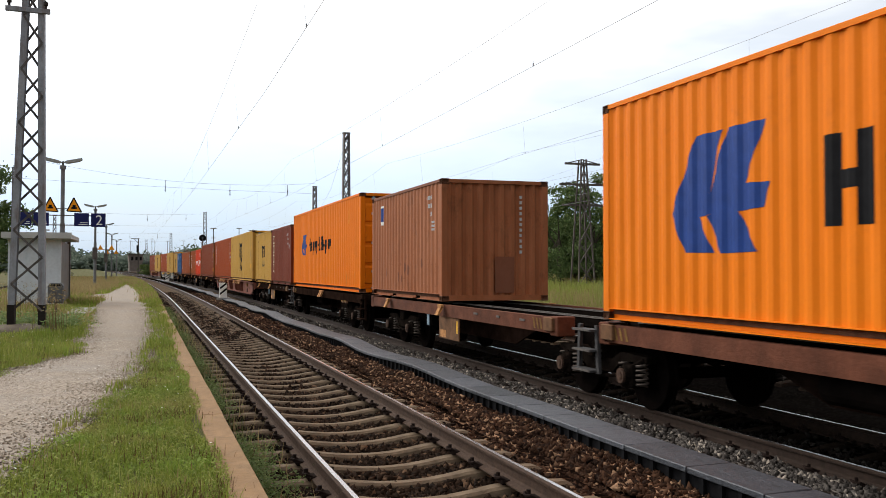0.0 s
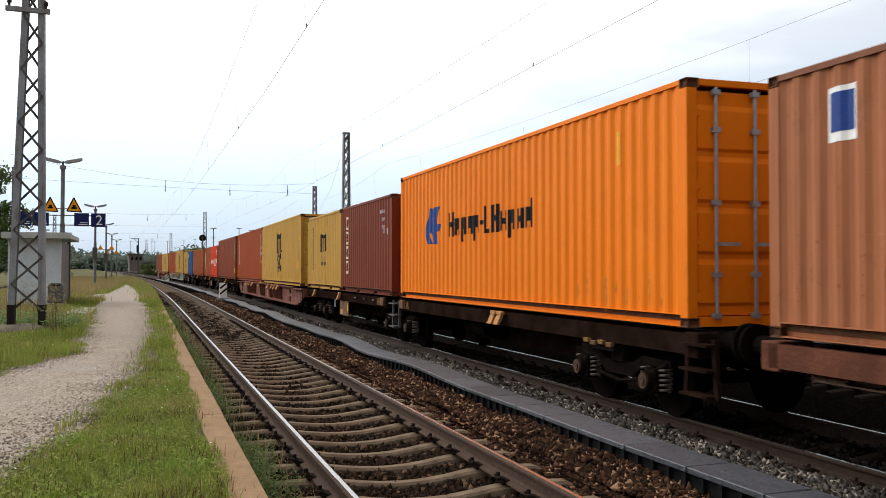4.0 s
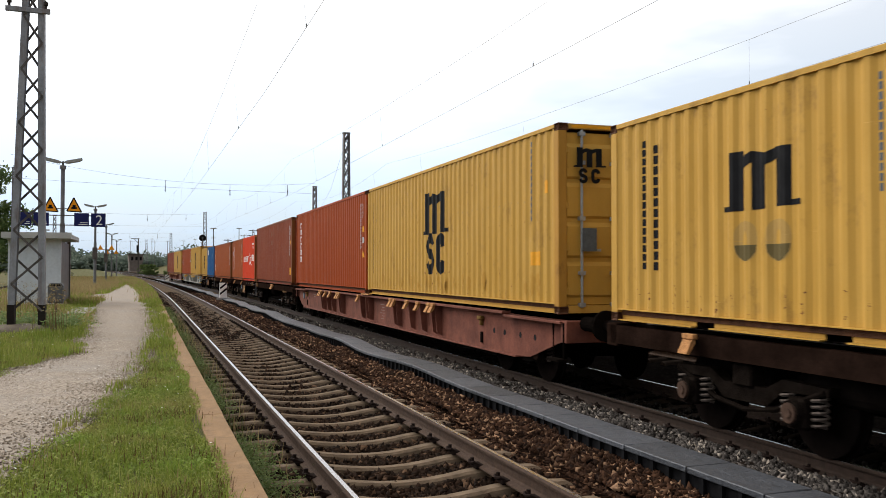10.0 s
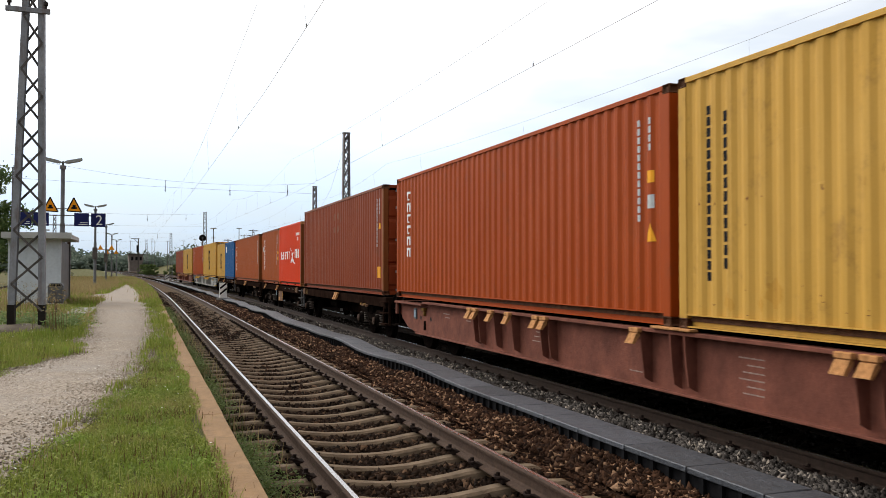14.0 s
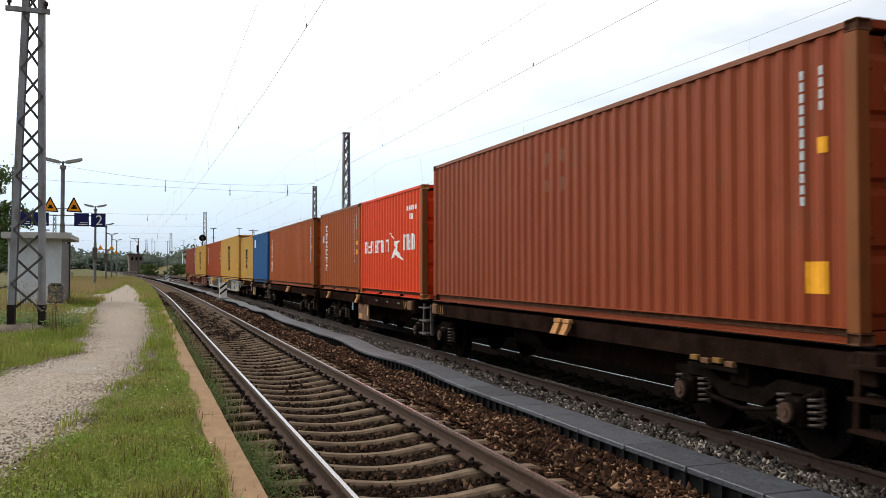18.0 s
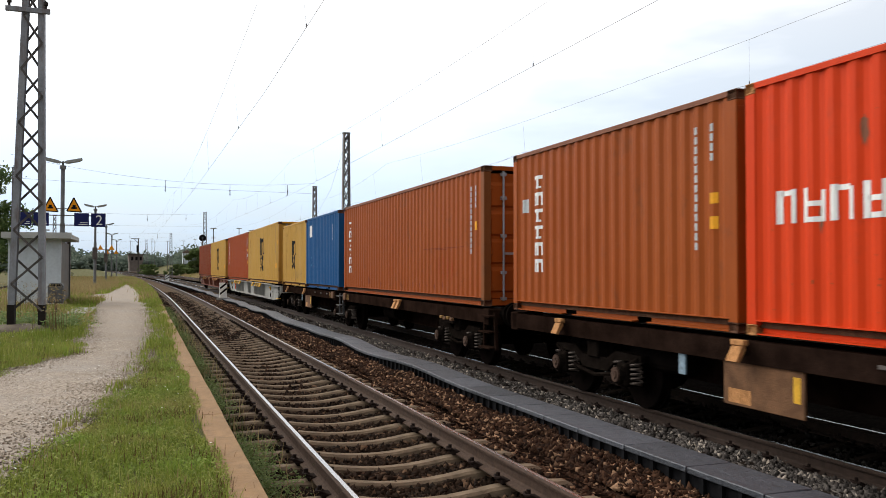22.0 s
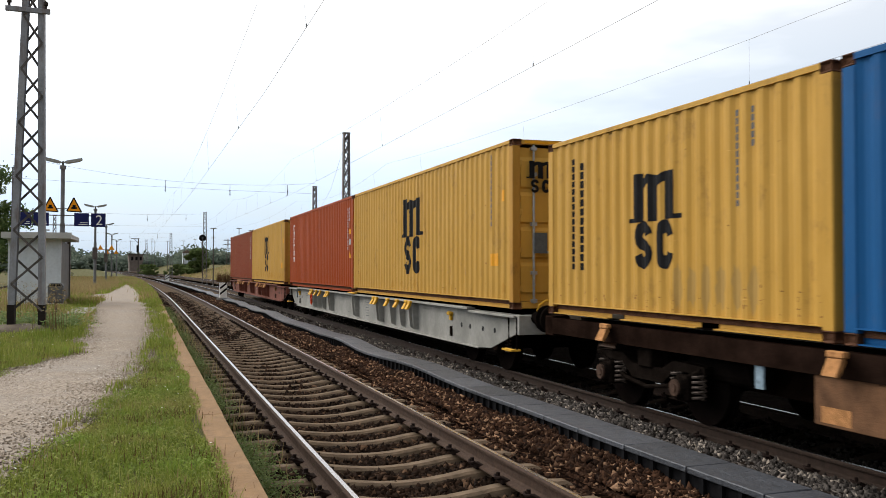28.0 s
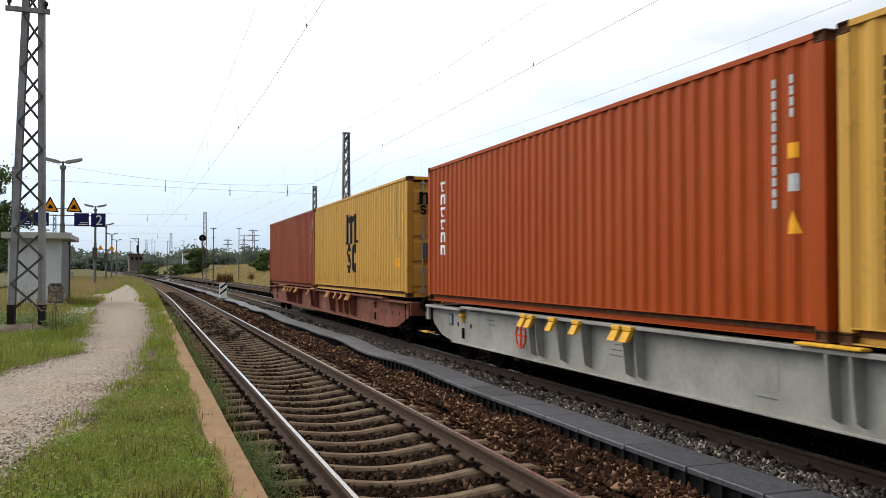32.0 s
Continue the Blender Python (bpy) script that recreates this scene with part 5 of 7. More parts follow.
            pts = [(x, b - 5.2 + 0.2 * math.cos(q * math.pi / 8), top - 0.35 + 0.2 * math.sin(q * math.pi / 8)) for q in range(17)]
            s.line(pts, 0.018, 6).bar((x, b - 5.4, top - 0.35), (x, b - 5.0, top - 0.35), 0.025).bar((x, b - 5.2, top - 0.55), (x, b - 5.2, top - 0.15), 0.025)
            part("brake_wheel", s, SIGNAL_RED, w, "red handbrake wheel")
    return w


articulated("brown articulated container wagon with one empty bay", BOX["or1"], BOX["or1"] + L40 + 0.79, BOX["br"], WAGON_SILL)
articulated("grimy black articulated container wagon under three boxes", BOX["or2"], BOX["gold"], BOX["y20a"], WAGON_UMBER)
deep("brown deep-sided eighty-foot container wagon", BOX["y40a"], BOX["tri40"], WAGON_RED, RUST_TAN)
articulated("grimy black articulated container wagon under red boxes", BOX["r40"], BOX["hs"], BOX["tri20"], WAGON_UMBER)
articulated("grimy black articulated container wagon under rust and blue boxes", BOX["r40b"], BOX["blue"], BOX["y20b"], WAGON_UMBER)
deep("pale grey deep-sided eighty-foot container wagon with yellow spigots", BOX["y40b"], BOX["r40c"], WAGON_GREY, FLAP_YELLOW)
deep("brown deep-sided eighty-foot container wagon at the tail", BOX["y40c"], BOX["r40d"], WAGON_RED, RUST_TAN)


# ---- surroundings ----
def mast_material():
    n = Nodes("mast_grey_paint")
    col = n.mix(n.noise(1.4, 5.0), (0.20, 0.212, 0.24), (0.34, 0.355, 0.39))
    col = n.mix(n.times(n.noise(3.0, 8.0, (1.0, 1.0, 0.25), 0.7, 0.52, 0.66), 0.6), col, (0.115, 0.060, 0.036))
    col = n.mix(n.times(n.noise(20.0, 4.0), 0.3), col, (0.10, 0.09, 0.085))
    n.bump(n.noise(14.0, 4.0), 0.003)
    return n.done(col, 0.7, 0.0, 0.15)


MAST_NEAR = mast_material()
MAST_BRACE = plain("mast_brace_dark", (0.105, 0.095, 0.092), 0.8, 0.0, 0.5, 3.0, 0.003)
# far masts painted darker than the near one, for standing against the light
MAST_STEEL = plain("mast_steel", (0.175, 0.165, 0.165), 0.75, 0.0, 0.35, 2.0, 0.003)
POST_STEEL = plain("post_steel", (0.10, 0.085, 0.075), 0.7, 0.0, 0.3, 3.0)
POST_GREY = plain("galvanised_post", (0.17, 0.172, 0.178), 0.6, 0.3, 0.25, 3.0)
LAMP_GREY = plain("lamp_housing", (0.30, 0.30, 0.28), 0.6, 0.0, 0.2, 6.0)
SIGN_BLUE = plain("sign_blue", (0.012, 0.016, 0.085), 0.5, 0.0, 0.15, 3.0)
SIGN_YELLOW = plain("sign_yellow", (0.78, 0.29, 0.010), 0.5, 0.0, 0.08, 4.0)
SHELTER_WHITE = plain("shelter_panel", (0.60, 0.64, 0.68), 0.6, 0.0, 0.08, 1.2)
SHELTER_GREY = plain("shelter_frame", (0.13, 0.135, 0.14), 0.5, 0.2, 0.2, 2.0)
ROOF_PALE = plain("shelter_roof", (0.46, 0.46, 0.44), 0.6, 0.0, 0.12, 2.0)
BIN_GREY = plain("bin_grey", (0.105, 0.11, 0.118), 0.55, 0.2, 0.2, 6.0)
FOOTING = plain("footing_concrete", (0.13, 0.105, 0.078), 0.95, 0.0, 0.35, 3.0, 0.01)
SLAB = plain("concrete_slab", (0.24, 0.225, 0.20), 0.9, 0.0, 0.2, 4.0, 0.003)
WIRE = plain("wire_copper", (0.30, 0.31, 0.33), 0.6, 0.3, 0.2, 2.0)
INSULATOR = plain("insulator", (0.035, 0.025, 0.022), 0.4, 0.0, 0.2, 8.0)
def lid_material():
    n = Nodes("trough_lid")
    col = n.mix(n.each(), (0.028, 0.032, 0.039), (0.060, 0.066, 0.079))
    col = n.mix(n.times(n.noise(4.0, 6.0, None, 0.65, 0.42, 0.66), 0.6), col, (0.018, 0.019, 0.022))
    col = n.mix(n.times(n.noise(26.0, 4.0, None, 0.7, 0.55, 0.68), 0.55), col, (0.11, 0.112, 0.118))
    n.bump(n.noise(9.0, 5.0), 0.01)
    return n.done(col, 0.55, 0.0, 0.3)


TROUGH_LID = lid_material()
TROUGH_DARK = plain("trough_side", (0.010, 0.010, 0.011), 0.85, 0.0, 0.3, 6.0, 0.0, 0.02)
PALE_CONCRETE = plain("pale_concrete", (0.68, 0.68, 0.65), 0.85, 0.0, 0.15, 4.0)
TARRED_WOOD = plain("tarred_wood", (0.022, 0.018, 0.016), 0.85, 0.0, 0.3, 4.0)
BARK = plain("bark", (0.075, 0.06, 0.045), 0.95, 0.0, 0.4, 6.0, 0.02)
CABIN_GREY = plain("cabin_render", (0.19, 0.155, 0.135), 0.9, 0.0, 0.25, 1.0)
BRICK_DARK = plain("old_brick", (0.14, 0.105, 0.085), 0.9, 0.0, 0.3, 2.0)


def leaf_material(name, a, b, c, dry=None, lush=None):
    n = Nodes(name)
    r = n.island()
    col = n.mix(r, a, b)
    col = n.mix(n.remap(r, 0.8, 1.0), col, c)
    col = n.mix(n.times(n.noise(0.4, 3.0), 0.5), col, tuple(x * 0.5 for x in a))
    if dry:
        col = n.mix(n.times(n.noise(7.0, 4.0, (1.0, 1.0, 0.3), 0.6, 0.42, 0.64), 0.32), col, tuple(x * 0.6 for x in a))
        col = n.mix(n.times(n.noise(0.9, 5.0, None, 0.65, 0.52, 0.70), 0.5), col, dry)
        col = n.mix(n.times(n.noise(1.3, 4.0, (1.0, 1.0, 0.2), 0.6, 0.52, 0.66), 0.6), col, lush)
    n.b.inputs["Transmission Weight"].default_value = 0.0
    n.b.inputs["Subsurface Weight"].default_value = 0.0
    n.done(col, 0.75, 0.0, 0.15)
    thin = n.t.nodes.new("ShaderNodeBsdfTranslucent")
    blend = n.t.nodes.new("ShaderNodeMixShader")
    blend.inputs[0].default_value = 0.38
    n.link(col, thin.inputs["Color"])
    n.link(n.b.outputs["BSDF"], blend.inputs[1])
    n.link(thin.outputs["BSDF"], blend.inputs[2])
    n.link(blend.outputs["Shader"], n.t.nodes["Material Output"].inputs["Surface"])
    return n.m


LEAF_DARK = leaf_material("leaf_dark", (0.060, 0.100, 0.033), (0.150, 0.205, 0.068), (0.24, 0.29, 0.11))
LEAF_SAPLING = leaf_material("leaf_sapling", (0.12, 0.18, 0.055), (0.20, 0.26, 0.09), (0.28, 0.32, 0.14))
LEAF_LIGHT = leaf_material("leaf_light", (0.085, 0.125, 0.038), (0.150, 0.195, 0.060), (0.20, 0.24, 0.09))
# distance haze is painted in as a paler, bluer green
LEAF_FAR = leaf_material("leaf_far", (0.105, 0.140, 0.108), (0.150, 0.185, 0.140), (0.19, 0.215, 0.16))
GRASS_GREEN = leaf_material("grass_green", (0.140, 0.185, 0.026), (0.305, 0.355, 0.062), (0.42, 0.40, 0.14), (0.34, 0.26, 0.11), (0.18, 0.28, 0.040))
GRASS_FIELD = leaf_material("grass_field", (0.19, 0.23, 0.045), (0.33, 0.355, 0.078), (0.42, 0.37, 0.15), (0.40, 0.30, 0.14), (0.15, 0.22, 0.045))
GRASS_STRAW = leaf_material("grass_straw", (0.34, 0.25, 0.12), (0.52, 0.41, 0.22), (0.30, 0.27, 0.10))
GRASS_DRY = leaf_material("grass_dry", (0.26, 0.185, 0.085), (0.42, 0.33, 0.16), (0.22, 0.21, 0.08))
WEED_LEAF = leaf_material("weed_small_leaf", (0.085, 0.125, 0.030), (0.15, 0.195, 0.055), (0.22, 0.24, 0.09))
WEED = leaf_material("weed_leaf", (0.045, 0.075, 0.018), (0.085, 0.12, 0.028), (0.13, 0.14, 0.05))
STALK = leaf_material("brown_stalk", (0.085, 0.045, 0.022), (0.14, 0.08, 0.036), (0.20, 0.12, 0.055))

rng = np.random.default_rng(5)


def blades(name, xyz, height, width, material, label, category="grass", lean=0.45, kind="stuff"):
    """Grass: three triangles a blade, each bent its own way."""
    xyz = np.asarray(xyz, float)
    n = len(xyz)
    h = height * rng.uniform(0.45, 1.25, n)
    a = rng.uniform(0, 2 * np.pi, n)
    d = np.stack([np.cos(a), np.sin(a), np.zeros(n)], 1)
    side = np.stack([-np.sin(a), np.cos(a), np.zeros(n)], 1) * (width * rng.uniform(0.6, 1.3, n))[:, None] / 2
    k = (lean * rng.uniform(0.1, 1.0, n) * h)[:, None]
    up = np.array([0, 0, 1.0])
    mid = xyz + d * k * 0.35 + up * (h * 0.6)[:, None]
    tip = xyz + d * k + up * h[:, None]
    v = np.stack([xyz - side, xyz + side, mid + side * 0.75, mid - side * 0.75, tip], 1).reshape(-1, 3)
    b = np.arange(n)[:, None] * 5
    f = np.concatenate([b + [0, 1, 2], b + [0, 2, 3], b + [3, 2, 4]], 1).reshape(-1, 3)
    return tagged(new(name, raw_mesh(name, v, f, material)), label, category, kind=kind)


def bend_np(p):
    y = p[:, 1]
    p = p.copy()
    p[:, 0] -= np.maximum(0, y - Y0) ** 2 / (2 * RADIUS)
    p[:, 2] += np.maximum(0, y - 30) ** 2 / 2 * RISE
    return p


def patchy(x, y, s=1.0):
    return 0.5 + 0.25 * (np.sin(x * 1.7 * s + 2 * np.sin(y * 0.9 * s)) + np.sin(y * 1.3 * s + 1.7 * np.sin(x * 1.1 * s)))


def platform_grass(n, y0, y1, x0, x1, thin=0.0):
    x, y = rng.uniform(x0, x1, n), rng.uniform(y0, y1, n)
    le = np.interp(y, [r[0] for r in LEFT], [r[1] for r in LEFT]) + 0.16 * np.sin(y * 3.1) * np.sin(y * 1.1 + x) + rng.normal(0, 0.07, n)
    ri = np.interp(y, [r[0] for r in RIGHT], [r[1] for r in RIGHT]) + 0.05 + 0.14 * np.sin(y * 2.6) * np.sin(y * 0.7 + 2) + rng.normal(0, 0.06, n)
    keep = ((x < le) | (x > ri)) & (rng.uniform(0, 1, n) < 0.35 + patchy(x, y))
    kerb_over = 0.46 + 0.10 * np.sin(y * 1.9) * np.sin(y * 0.63) + np.where(y > 17, 0.12, 0)
    keep &= x < kerb_over
    keep &= ~((x > -2.14) & (x < -1.34) & (y > 25.6) & (y < 31.0))
    return bend_np(np.stack([x, y, np.full(n, -0.02)], 1)[keep])


def turf_leaves(name, xyz, size, material, label):
    """Low clover-like leaves: small tilted quads just over the soil."""
    n = len(xyz)
    a, t = rng.uniform(0, 2 * np.pi, n), rng.uniform(-0.6, 0.6, (n, 2))
    u = np.stack([np.cos(a), np.sin(a), t[:, 0]], 1)
    w = np.stack([-np.sin(a), np.cos(a), t[:, 1]], 1)
    s = (size * rng.uniform(0.5, 1.4, n))[:, None]
    c = xyz + np.array([0, 0, 1.0]) * rng.uniform(0.015, 0.055, n)[:, None]
    v = np.stack([c - u * s, c + w * s * 0.6, c + u * s, c - w * s * 0.6], 1).reshape(-1, 3)
    return tagged(new(name, raw_mesh(name, v, np.arange(n * 4).reshape(-1, 4), material)), label, "grass", kind="stuff")


blades("platform_grass", platform_grass(170000, 3.8, 12, -4.2, 0.6), 0.045, 0.0060, GRASS_GREEN, "short trodden green grass on the platform", lean=1.1)
turf_leaves("clover", platform_grass(130000, 3.8, 13, -4.2, 0.5), 0.0115, GRASS_GREEN, "low clover leaves among the short grass")
turf_leaves("clover", platform_grass(45000, 13, 34, -6.0, 0.5), 0.014, GRASS_GREEN, "low leaves in the platform grass")
blades("platform_grass", platform_grass(110000, 12, 34, -7.4, 0.7), 0.085, 0.011, GRASS_GREEN, "green grass beside the gravel path", lean=0.9)
p = platform_grass(4200, 3.8, 34, -5.0, 0.5)
blades("flower_stems", p[patchy(p[:, 0], p[:, 1], 0.9) > 0.4], 0.15, 0.005, GRASS_GREEN, "thin taller stems standing over the grass", lean=0.3)
p = platform_grass(1500, 3.8, 30, -5.0, 0.5) + np.array([0, 0, 0.10])
turf_leaves("seed_heads", p, 0.008, WHITE_PAINT, "tiny pale flowers over the grass")
blades("platform_grass", platform_grass(90000, 34, 130, -7.4, 0.75), 0.16, 0.035, GRASS_GREEN, "green grass farther along the platform")
p = platform_grass(22000, 3.8, 34, -5.0, 0.5)
blades("dry_grass", p[patchy(p[:, 0], p[:, 1], 1.9) > 0.55], 0.09, 0.006, GRASS_DRY, "dry tan grass among the green")
p = platform_grass(26000, 34, 130, -7.4, 0.6)
blades("dry_grass", p[patchy(p[:, 0], p[:, 1], 0.5) > 0.45], 0.20, 0.03, GRASS_DRY, "dry tan grass farther along the platform")
def tufts(n, y0, y1, x0, x1, per, spread, power=1.5):
    """Feet of grass clumps: many blades out of one spot."""
    x, y = rng.uniform(x0, x1, n), y0 + (y1 - y0) * rng.uniform(0, 1, n) ** power
    le = np.interp(y, [r[0] for r in LEFT], [r[1] for r in LEFT]) + 0.05
    ri = np.interp(y, [r[0] for r in RIGHT], [r[1] for r in RIGHT]) - 0.05
    keep = ((x < le) | (x > ri)) & (patchy(x, y, 1.4) > 0.38) & (x < 0.44)
    x, y = np.repeat(x[keep], per), np.repeat(y[keep], per)
    k = len(x)
    return bend_np(np.stack([x + rng.normal(0, spread, k), y + rng.normal(0, spread, k), np.full(k, -0.02)], 1))


blades("grass_tufts", tufts(1500, 3.8, 14, -4.6, 0.44, 22, 0.05), 0.10, 0.0055, GRASS_GREEN, "loose clumps of longer green grass on the platform", lean=0.9)
blades("grass_tufts", tufts(1500, 13, 36, -7.0, 0.44, 30, 0.09), 0.17, 0.010, GRASS_GREEN, "longer green clumps beside the path", lean=0.8)
blades("far_tufts", tufts(2400, 36, 125, -7.3, 0.3, 16, 0.16, 1.0), 0.25, 0.026, GRASS_DRY, "tall mottled tan grass farther along the platform", lean=0.6)
blades("far_tufts", tufts(2400, 36, 125, -7.3, 0.3, 16, 0.16, 1.0), 0.20, 0.030, GRASS_GREEN, "rank green clumps farther along the platform", lean=0.6)
blades("brown_tufts", tufts(300, 4.0, 16, -4.6, 0.40, 60, 0.11), 0.085, 0.005, STALK, "withered brown seed grass among the green", lean=0.7)
# tall dry grass by the mast, the shelter and the lamp posts
pts = []
for cx, cy, r, n in ((-2.6, 23.4, 0.9, 260), (-1.6, 22.2, 0.5, 120), (-3.6, 29.5, 1.2, 220), (-4.5, 32.0, 1.6, 260), (-3.4, 48, 1.2, 900), (-3.4, 55, 1.7, 1700), (-3.2, 64, 1.7, 1700), (-3.5, 76, 2.2, 2200), (-4.2, 92, 2.5, 1600), (-5.0, 110, 3.0, 1600)):
    a, q = rng.uniform(0, 2 * np.pi, n), r * np.sqrt(rng.uniform(0, 1, n))
    pts.append(np.stack([cx + q * np.cos(a), cy + q * np.sin(a) * 1.8, np.full(n, -0.02)], 1))
verge = []
for cx, cy, r, n in ((-4.3, 21.5, 0.7, 1500), (-4.9, 24.5, 0.9, 1900), (-5.6, 28.0, 1.2, 2200), (-6.2, 33.0, 1.5, 2200)):
    a, q = rng.uniform(0, 2 * np.pi, n), r * np.sqrt(rng.uniform(0, 1, n))
    verge.append(np.stack([cx + q * np.cos(a), cy + q * np.sin(a) * 1.8, np.full(n, -0.02)], 1))
blades("verge_grass", bend_np(np.concatenate(verge)), 0.62, 0.016, GRASS_GREEN, "tall lush green grass along the platform's other edge", lean=0.6)
blades("tall_grass", bend_np(np.concatenate(pts)), 0.42, 0.014, GRASS_DRY, "tall tan grass round the mast and lamp posts", lean=0.5)


# broad-leaved weeds and brown docks round the mast's foot and the slab
pts, tall = [], []
for cx, cy, r, k in ((-1.75, 20.6, 0.55, 34), (-2.5, 21.6, 0.7, 40), (-3.3, 22.3, 0.8, 40), (-3.9, 19.6, 0.9, 40), (-1.9, 22.5, 0.5, 20), (-4.8, 24.5, 1.2, 40)):
    for _ in range(k):
        px, py, h = cx + rng.normal(0, r * 0.5), cy + rng.normal(0, r * 0.8), rng.uniform(0.12, 0.34)
        u = rng.uniform(0, 1, 60)
        pts.append(np.stack([px + rng.normal(0, 0.09, 60), py + rng.normal(0, 0.09, 60), -0.02 + h * u], 1))
for cx, cy in ((-1.75, 19.4), (-1.6, 18.8), (-2.25, 22.9), (-3.0, 24.6), (-3.35, 22.7), (-2.9, 18.6)):
    for k in range(4):
        px, py = cx + rng.normal(0, 0.14), cy + rng.normal(0, 0.2)
        tall.append(np.stack([px + rng.normal(0, 0.05, 40), py + rng.normal(0, 0.05, 40), 0.35 + 0.55 * rng.uniform(0, 1, 40)], 1))
turf_leaves("mast_weeds", bend_np(np.concatenate(pts)), 0.030, LEAF_SAPLING, "lush broad-leaved weeds at the foot of the mast")
turf_leaves("dock_seed", bend_np(np.concatenate(tall)), 0.020, GRASS_DRY, "tan seed heads of tall docks by the mast")
blades("dock_stems", np.concatenate([t[:3] * np.array([1, 1, 0]) for t in tall]), 0.75, 0.010, STALK, "brown stems of tall docks by the mast", "weeds", 0.15)


# ballast stones: small faceted lumps
def stones(name, pts, size, material, label):
    base = np.array([(-1, 1, 0.2), (1, 0.9, 0), (0.9, -1, 0.1), (-0.9, -0.8, 0), (0.1, 0.1, 0.85), (0, 0, -0.7)], float)
    tri = np.array([(0, 3, 4), (3, 2, 4), (2, 1, 4), (1, 0, 4), (3, 0, 5), (2, 3, 5), (1, 2, 5), (0, 1, 5)])
    n = len(pts)
    s = size * rng.uniform(0.55, 1.35, n)
    v = base[None] * (1 + rng.uniform(-0.35, 0.35, (n, 6, 3))) * (s[:, None, None] / 2) * np.array([1.1, 0.95, 0.8])
    q = rng.normal(size=(n, 4))
    q /= np.linalg.norm(q, axis=1)[:, None]
    w, x, y, z = q.T
    R = np.stack([1 - 2 * (y * y + z * z), 2 * (x * y - z * w), 2 * (x * z + y * w), 2 * (x * y + z * w), 1 - 2 * (x * x + z * z), 2 * (y * z - x * w), 2 * (x * z - y * w), 2 * (y * z + x * w), 1 - 2 * (x * x + y * y)], 1).reshape(n, 3, 3)
    v = np.einsum("nij,nkj->nki", R, v) + pts[:, None, :]
    f = (np.arange(n)[:, None, None] * 6 + tri[None]).reshape(-1, 3)
    return tagged(new(name, raw_mesh(name, v.reshape(-1, 3), f, material)), label, "ballast stones", kind="stuff")


def bed_points(n, x0, x1, y0, y1, zf, power=1.6):
    y = y0 + (y1 - y0) * rng.uniform(0, 1, n) ** power
    x = rng.uniform(x0, x1, n)
    return bend_np(np.stack([x, y, zf(x, y) + rng.uniform(-0.012, 0.016, n)], 1))


def clear(p, xc=X_NEAR, pitch=0.63):
    """Leaves the tops of the sleepers nearly free of stones."""
    off = np.abs((p[:, 1] + 20 + pitch / 2) % pitch - pitch / 2)
    d = np.abs(p[:, 0] - xc - np.array([bend(y) for y in p[:, 1]]))
    return p[(off > 0.125) | (d > 1.33) | (rng.uniform(0, 1, len(p)) < 0.04)]


def near_z(x, y):
    d = np.abs(x - X_NEAR)
    z = Z_NEAR - 0.296 + 0.062 * np.clip(d - 0.3, 0, 0.7) / 0.7
    z = np.where(d > 1.28, Z_NEAR - 0.265 - 0.24 * (d - 1.28), z)
    z = np.where((x > 3.95), -0.70 + 0.05 * np.sin(y * 1.7) * np.sin(x * 5 + y * 0.6), z)
    return z + 0.016 * np.sin(x * 9 + y * 3) * np.sin(y * 5.3) + np.where((y > 24) & (d < 1.3), 0.022, 0.0)


pts = clear(bed_points(86000, 0.72, 4.62, 4.5, 26, near_z))
inner = pts[:, 0] < X_NEAR + 1.2
stones("ballast_stones", pts[inner], 0.060, STONE_BED, "oil-stained brown ballast stones between the sleepers, darkened further for shade")
stones("ballast_stones", pts[~inner], 0.060, STONE_BROWN, "rusty brown ballast stones of the platform track")
pts = clear(bed_points(36000, 0.75, 4.6, 26, 75, near_z, 1.2))
inner = np.abs(pts[:, 0] - X_NEAR - np.array([bend(q) for q in pts[:, 1]])) < 1.2
stones("ballast_stones", pts[inner], 0.075, STONE_BED, "oil-stained brown ballast stones farther along, darkened further for shade")
stones("ballast_stones", pts[~inner], 0.075, STONE_BROWN, "rusty brown ballast stones farther along")
train_z = lambda x, y: np.where(np.abs(x - X_TRAIN) < 0.65, Z_TRAIN - 0.255, Z_TRAIN - 0.185 - 0.09 * np.clip(np.abs(x - X_TRAIN) - 1.0, 0, 2)) + 0.014 * np.sin(x * 8 + y * 4)
stones("ballast_stones", bed_points(30000, 5.06, 6.75, 5.0, 30, train_z), 0.056, STONE_GREY, "grey ballast stones of the freight track")
stones("ballast_stones", bed_points(5000, 5.08, 9.0, 30, 60, train_z, 1.2), 0.08, STONE_GREY, "grey ballast stones farther along")

# dark copy of the grey stones, with the train's shade in the colour
STONE_SHADED = stone_material("shaded_ballast_stone", (0.008, 0.007, 0.006), (0.022, 0.018, 0.015), (0.04, 0.036, 0.032))
# loose pebbles on the path, and sparse tufts that creep in from its edges
n = 42000
y = 4.2 + 26 * rng.uniform(0, 1, n) ** 1.7
le = np.interp(y, [r[0] for r in LEFT], [r[1] for r in LEFT]) - 0.1
ri = np.interp(y, [r[0] for r in RIGHT], [r[1] for r in RIGHT]) + 0.12
x = le + (ri - le) * rng.uniform(0, 1, n)
keep = x > -4.5
PEBBLE = stone_material("path_pebble", (0.20, 0.16, 0.12), (0.36, 0.305, 0.25), (0.55, 0.51, 0.46))
stones("path_pebbles", bend_np(np.stack([x, y, -0.002 + 0 * x], 1)[keep]), 0.019, PEBBLE, "loose pale pebbles on the path")
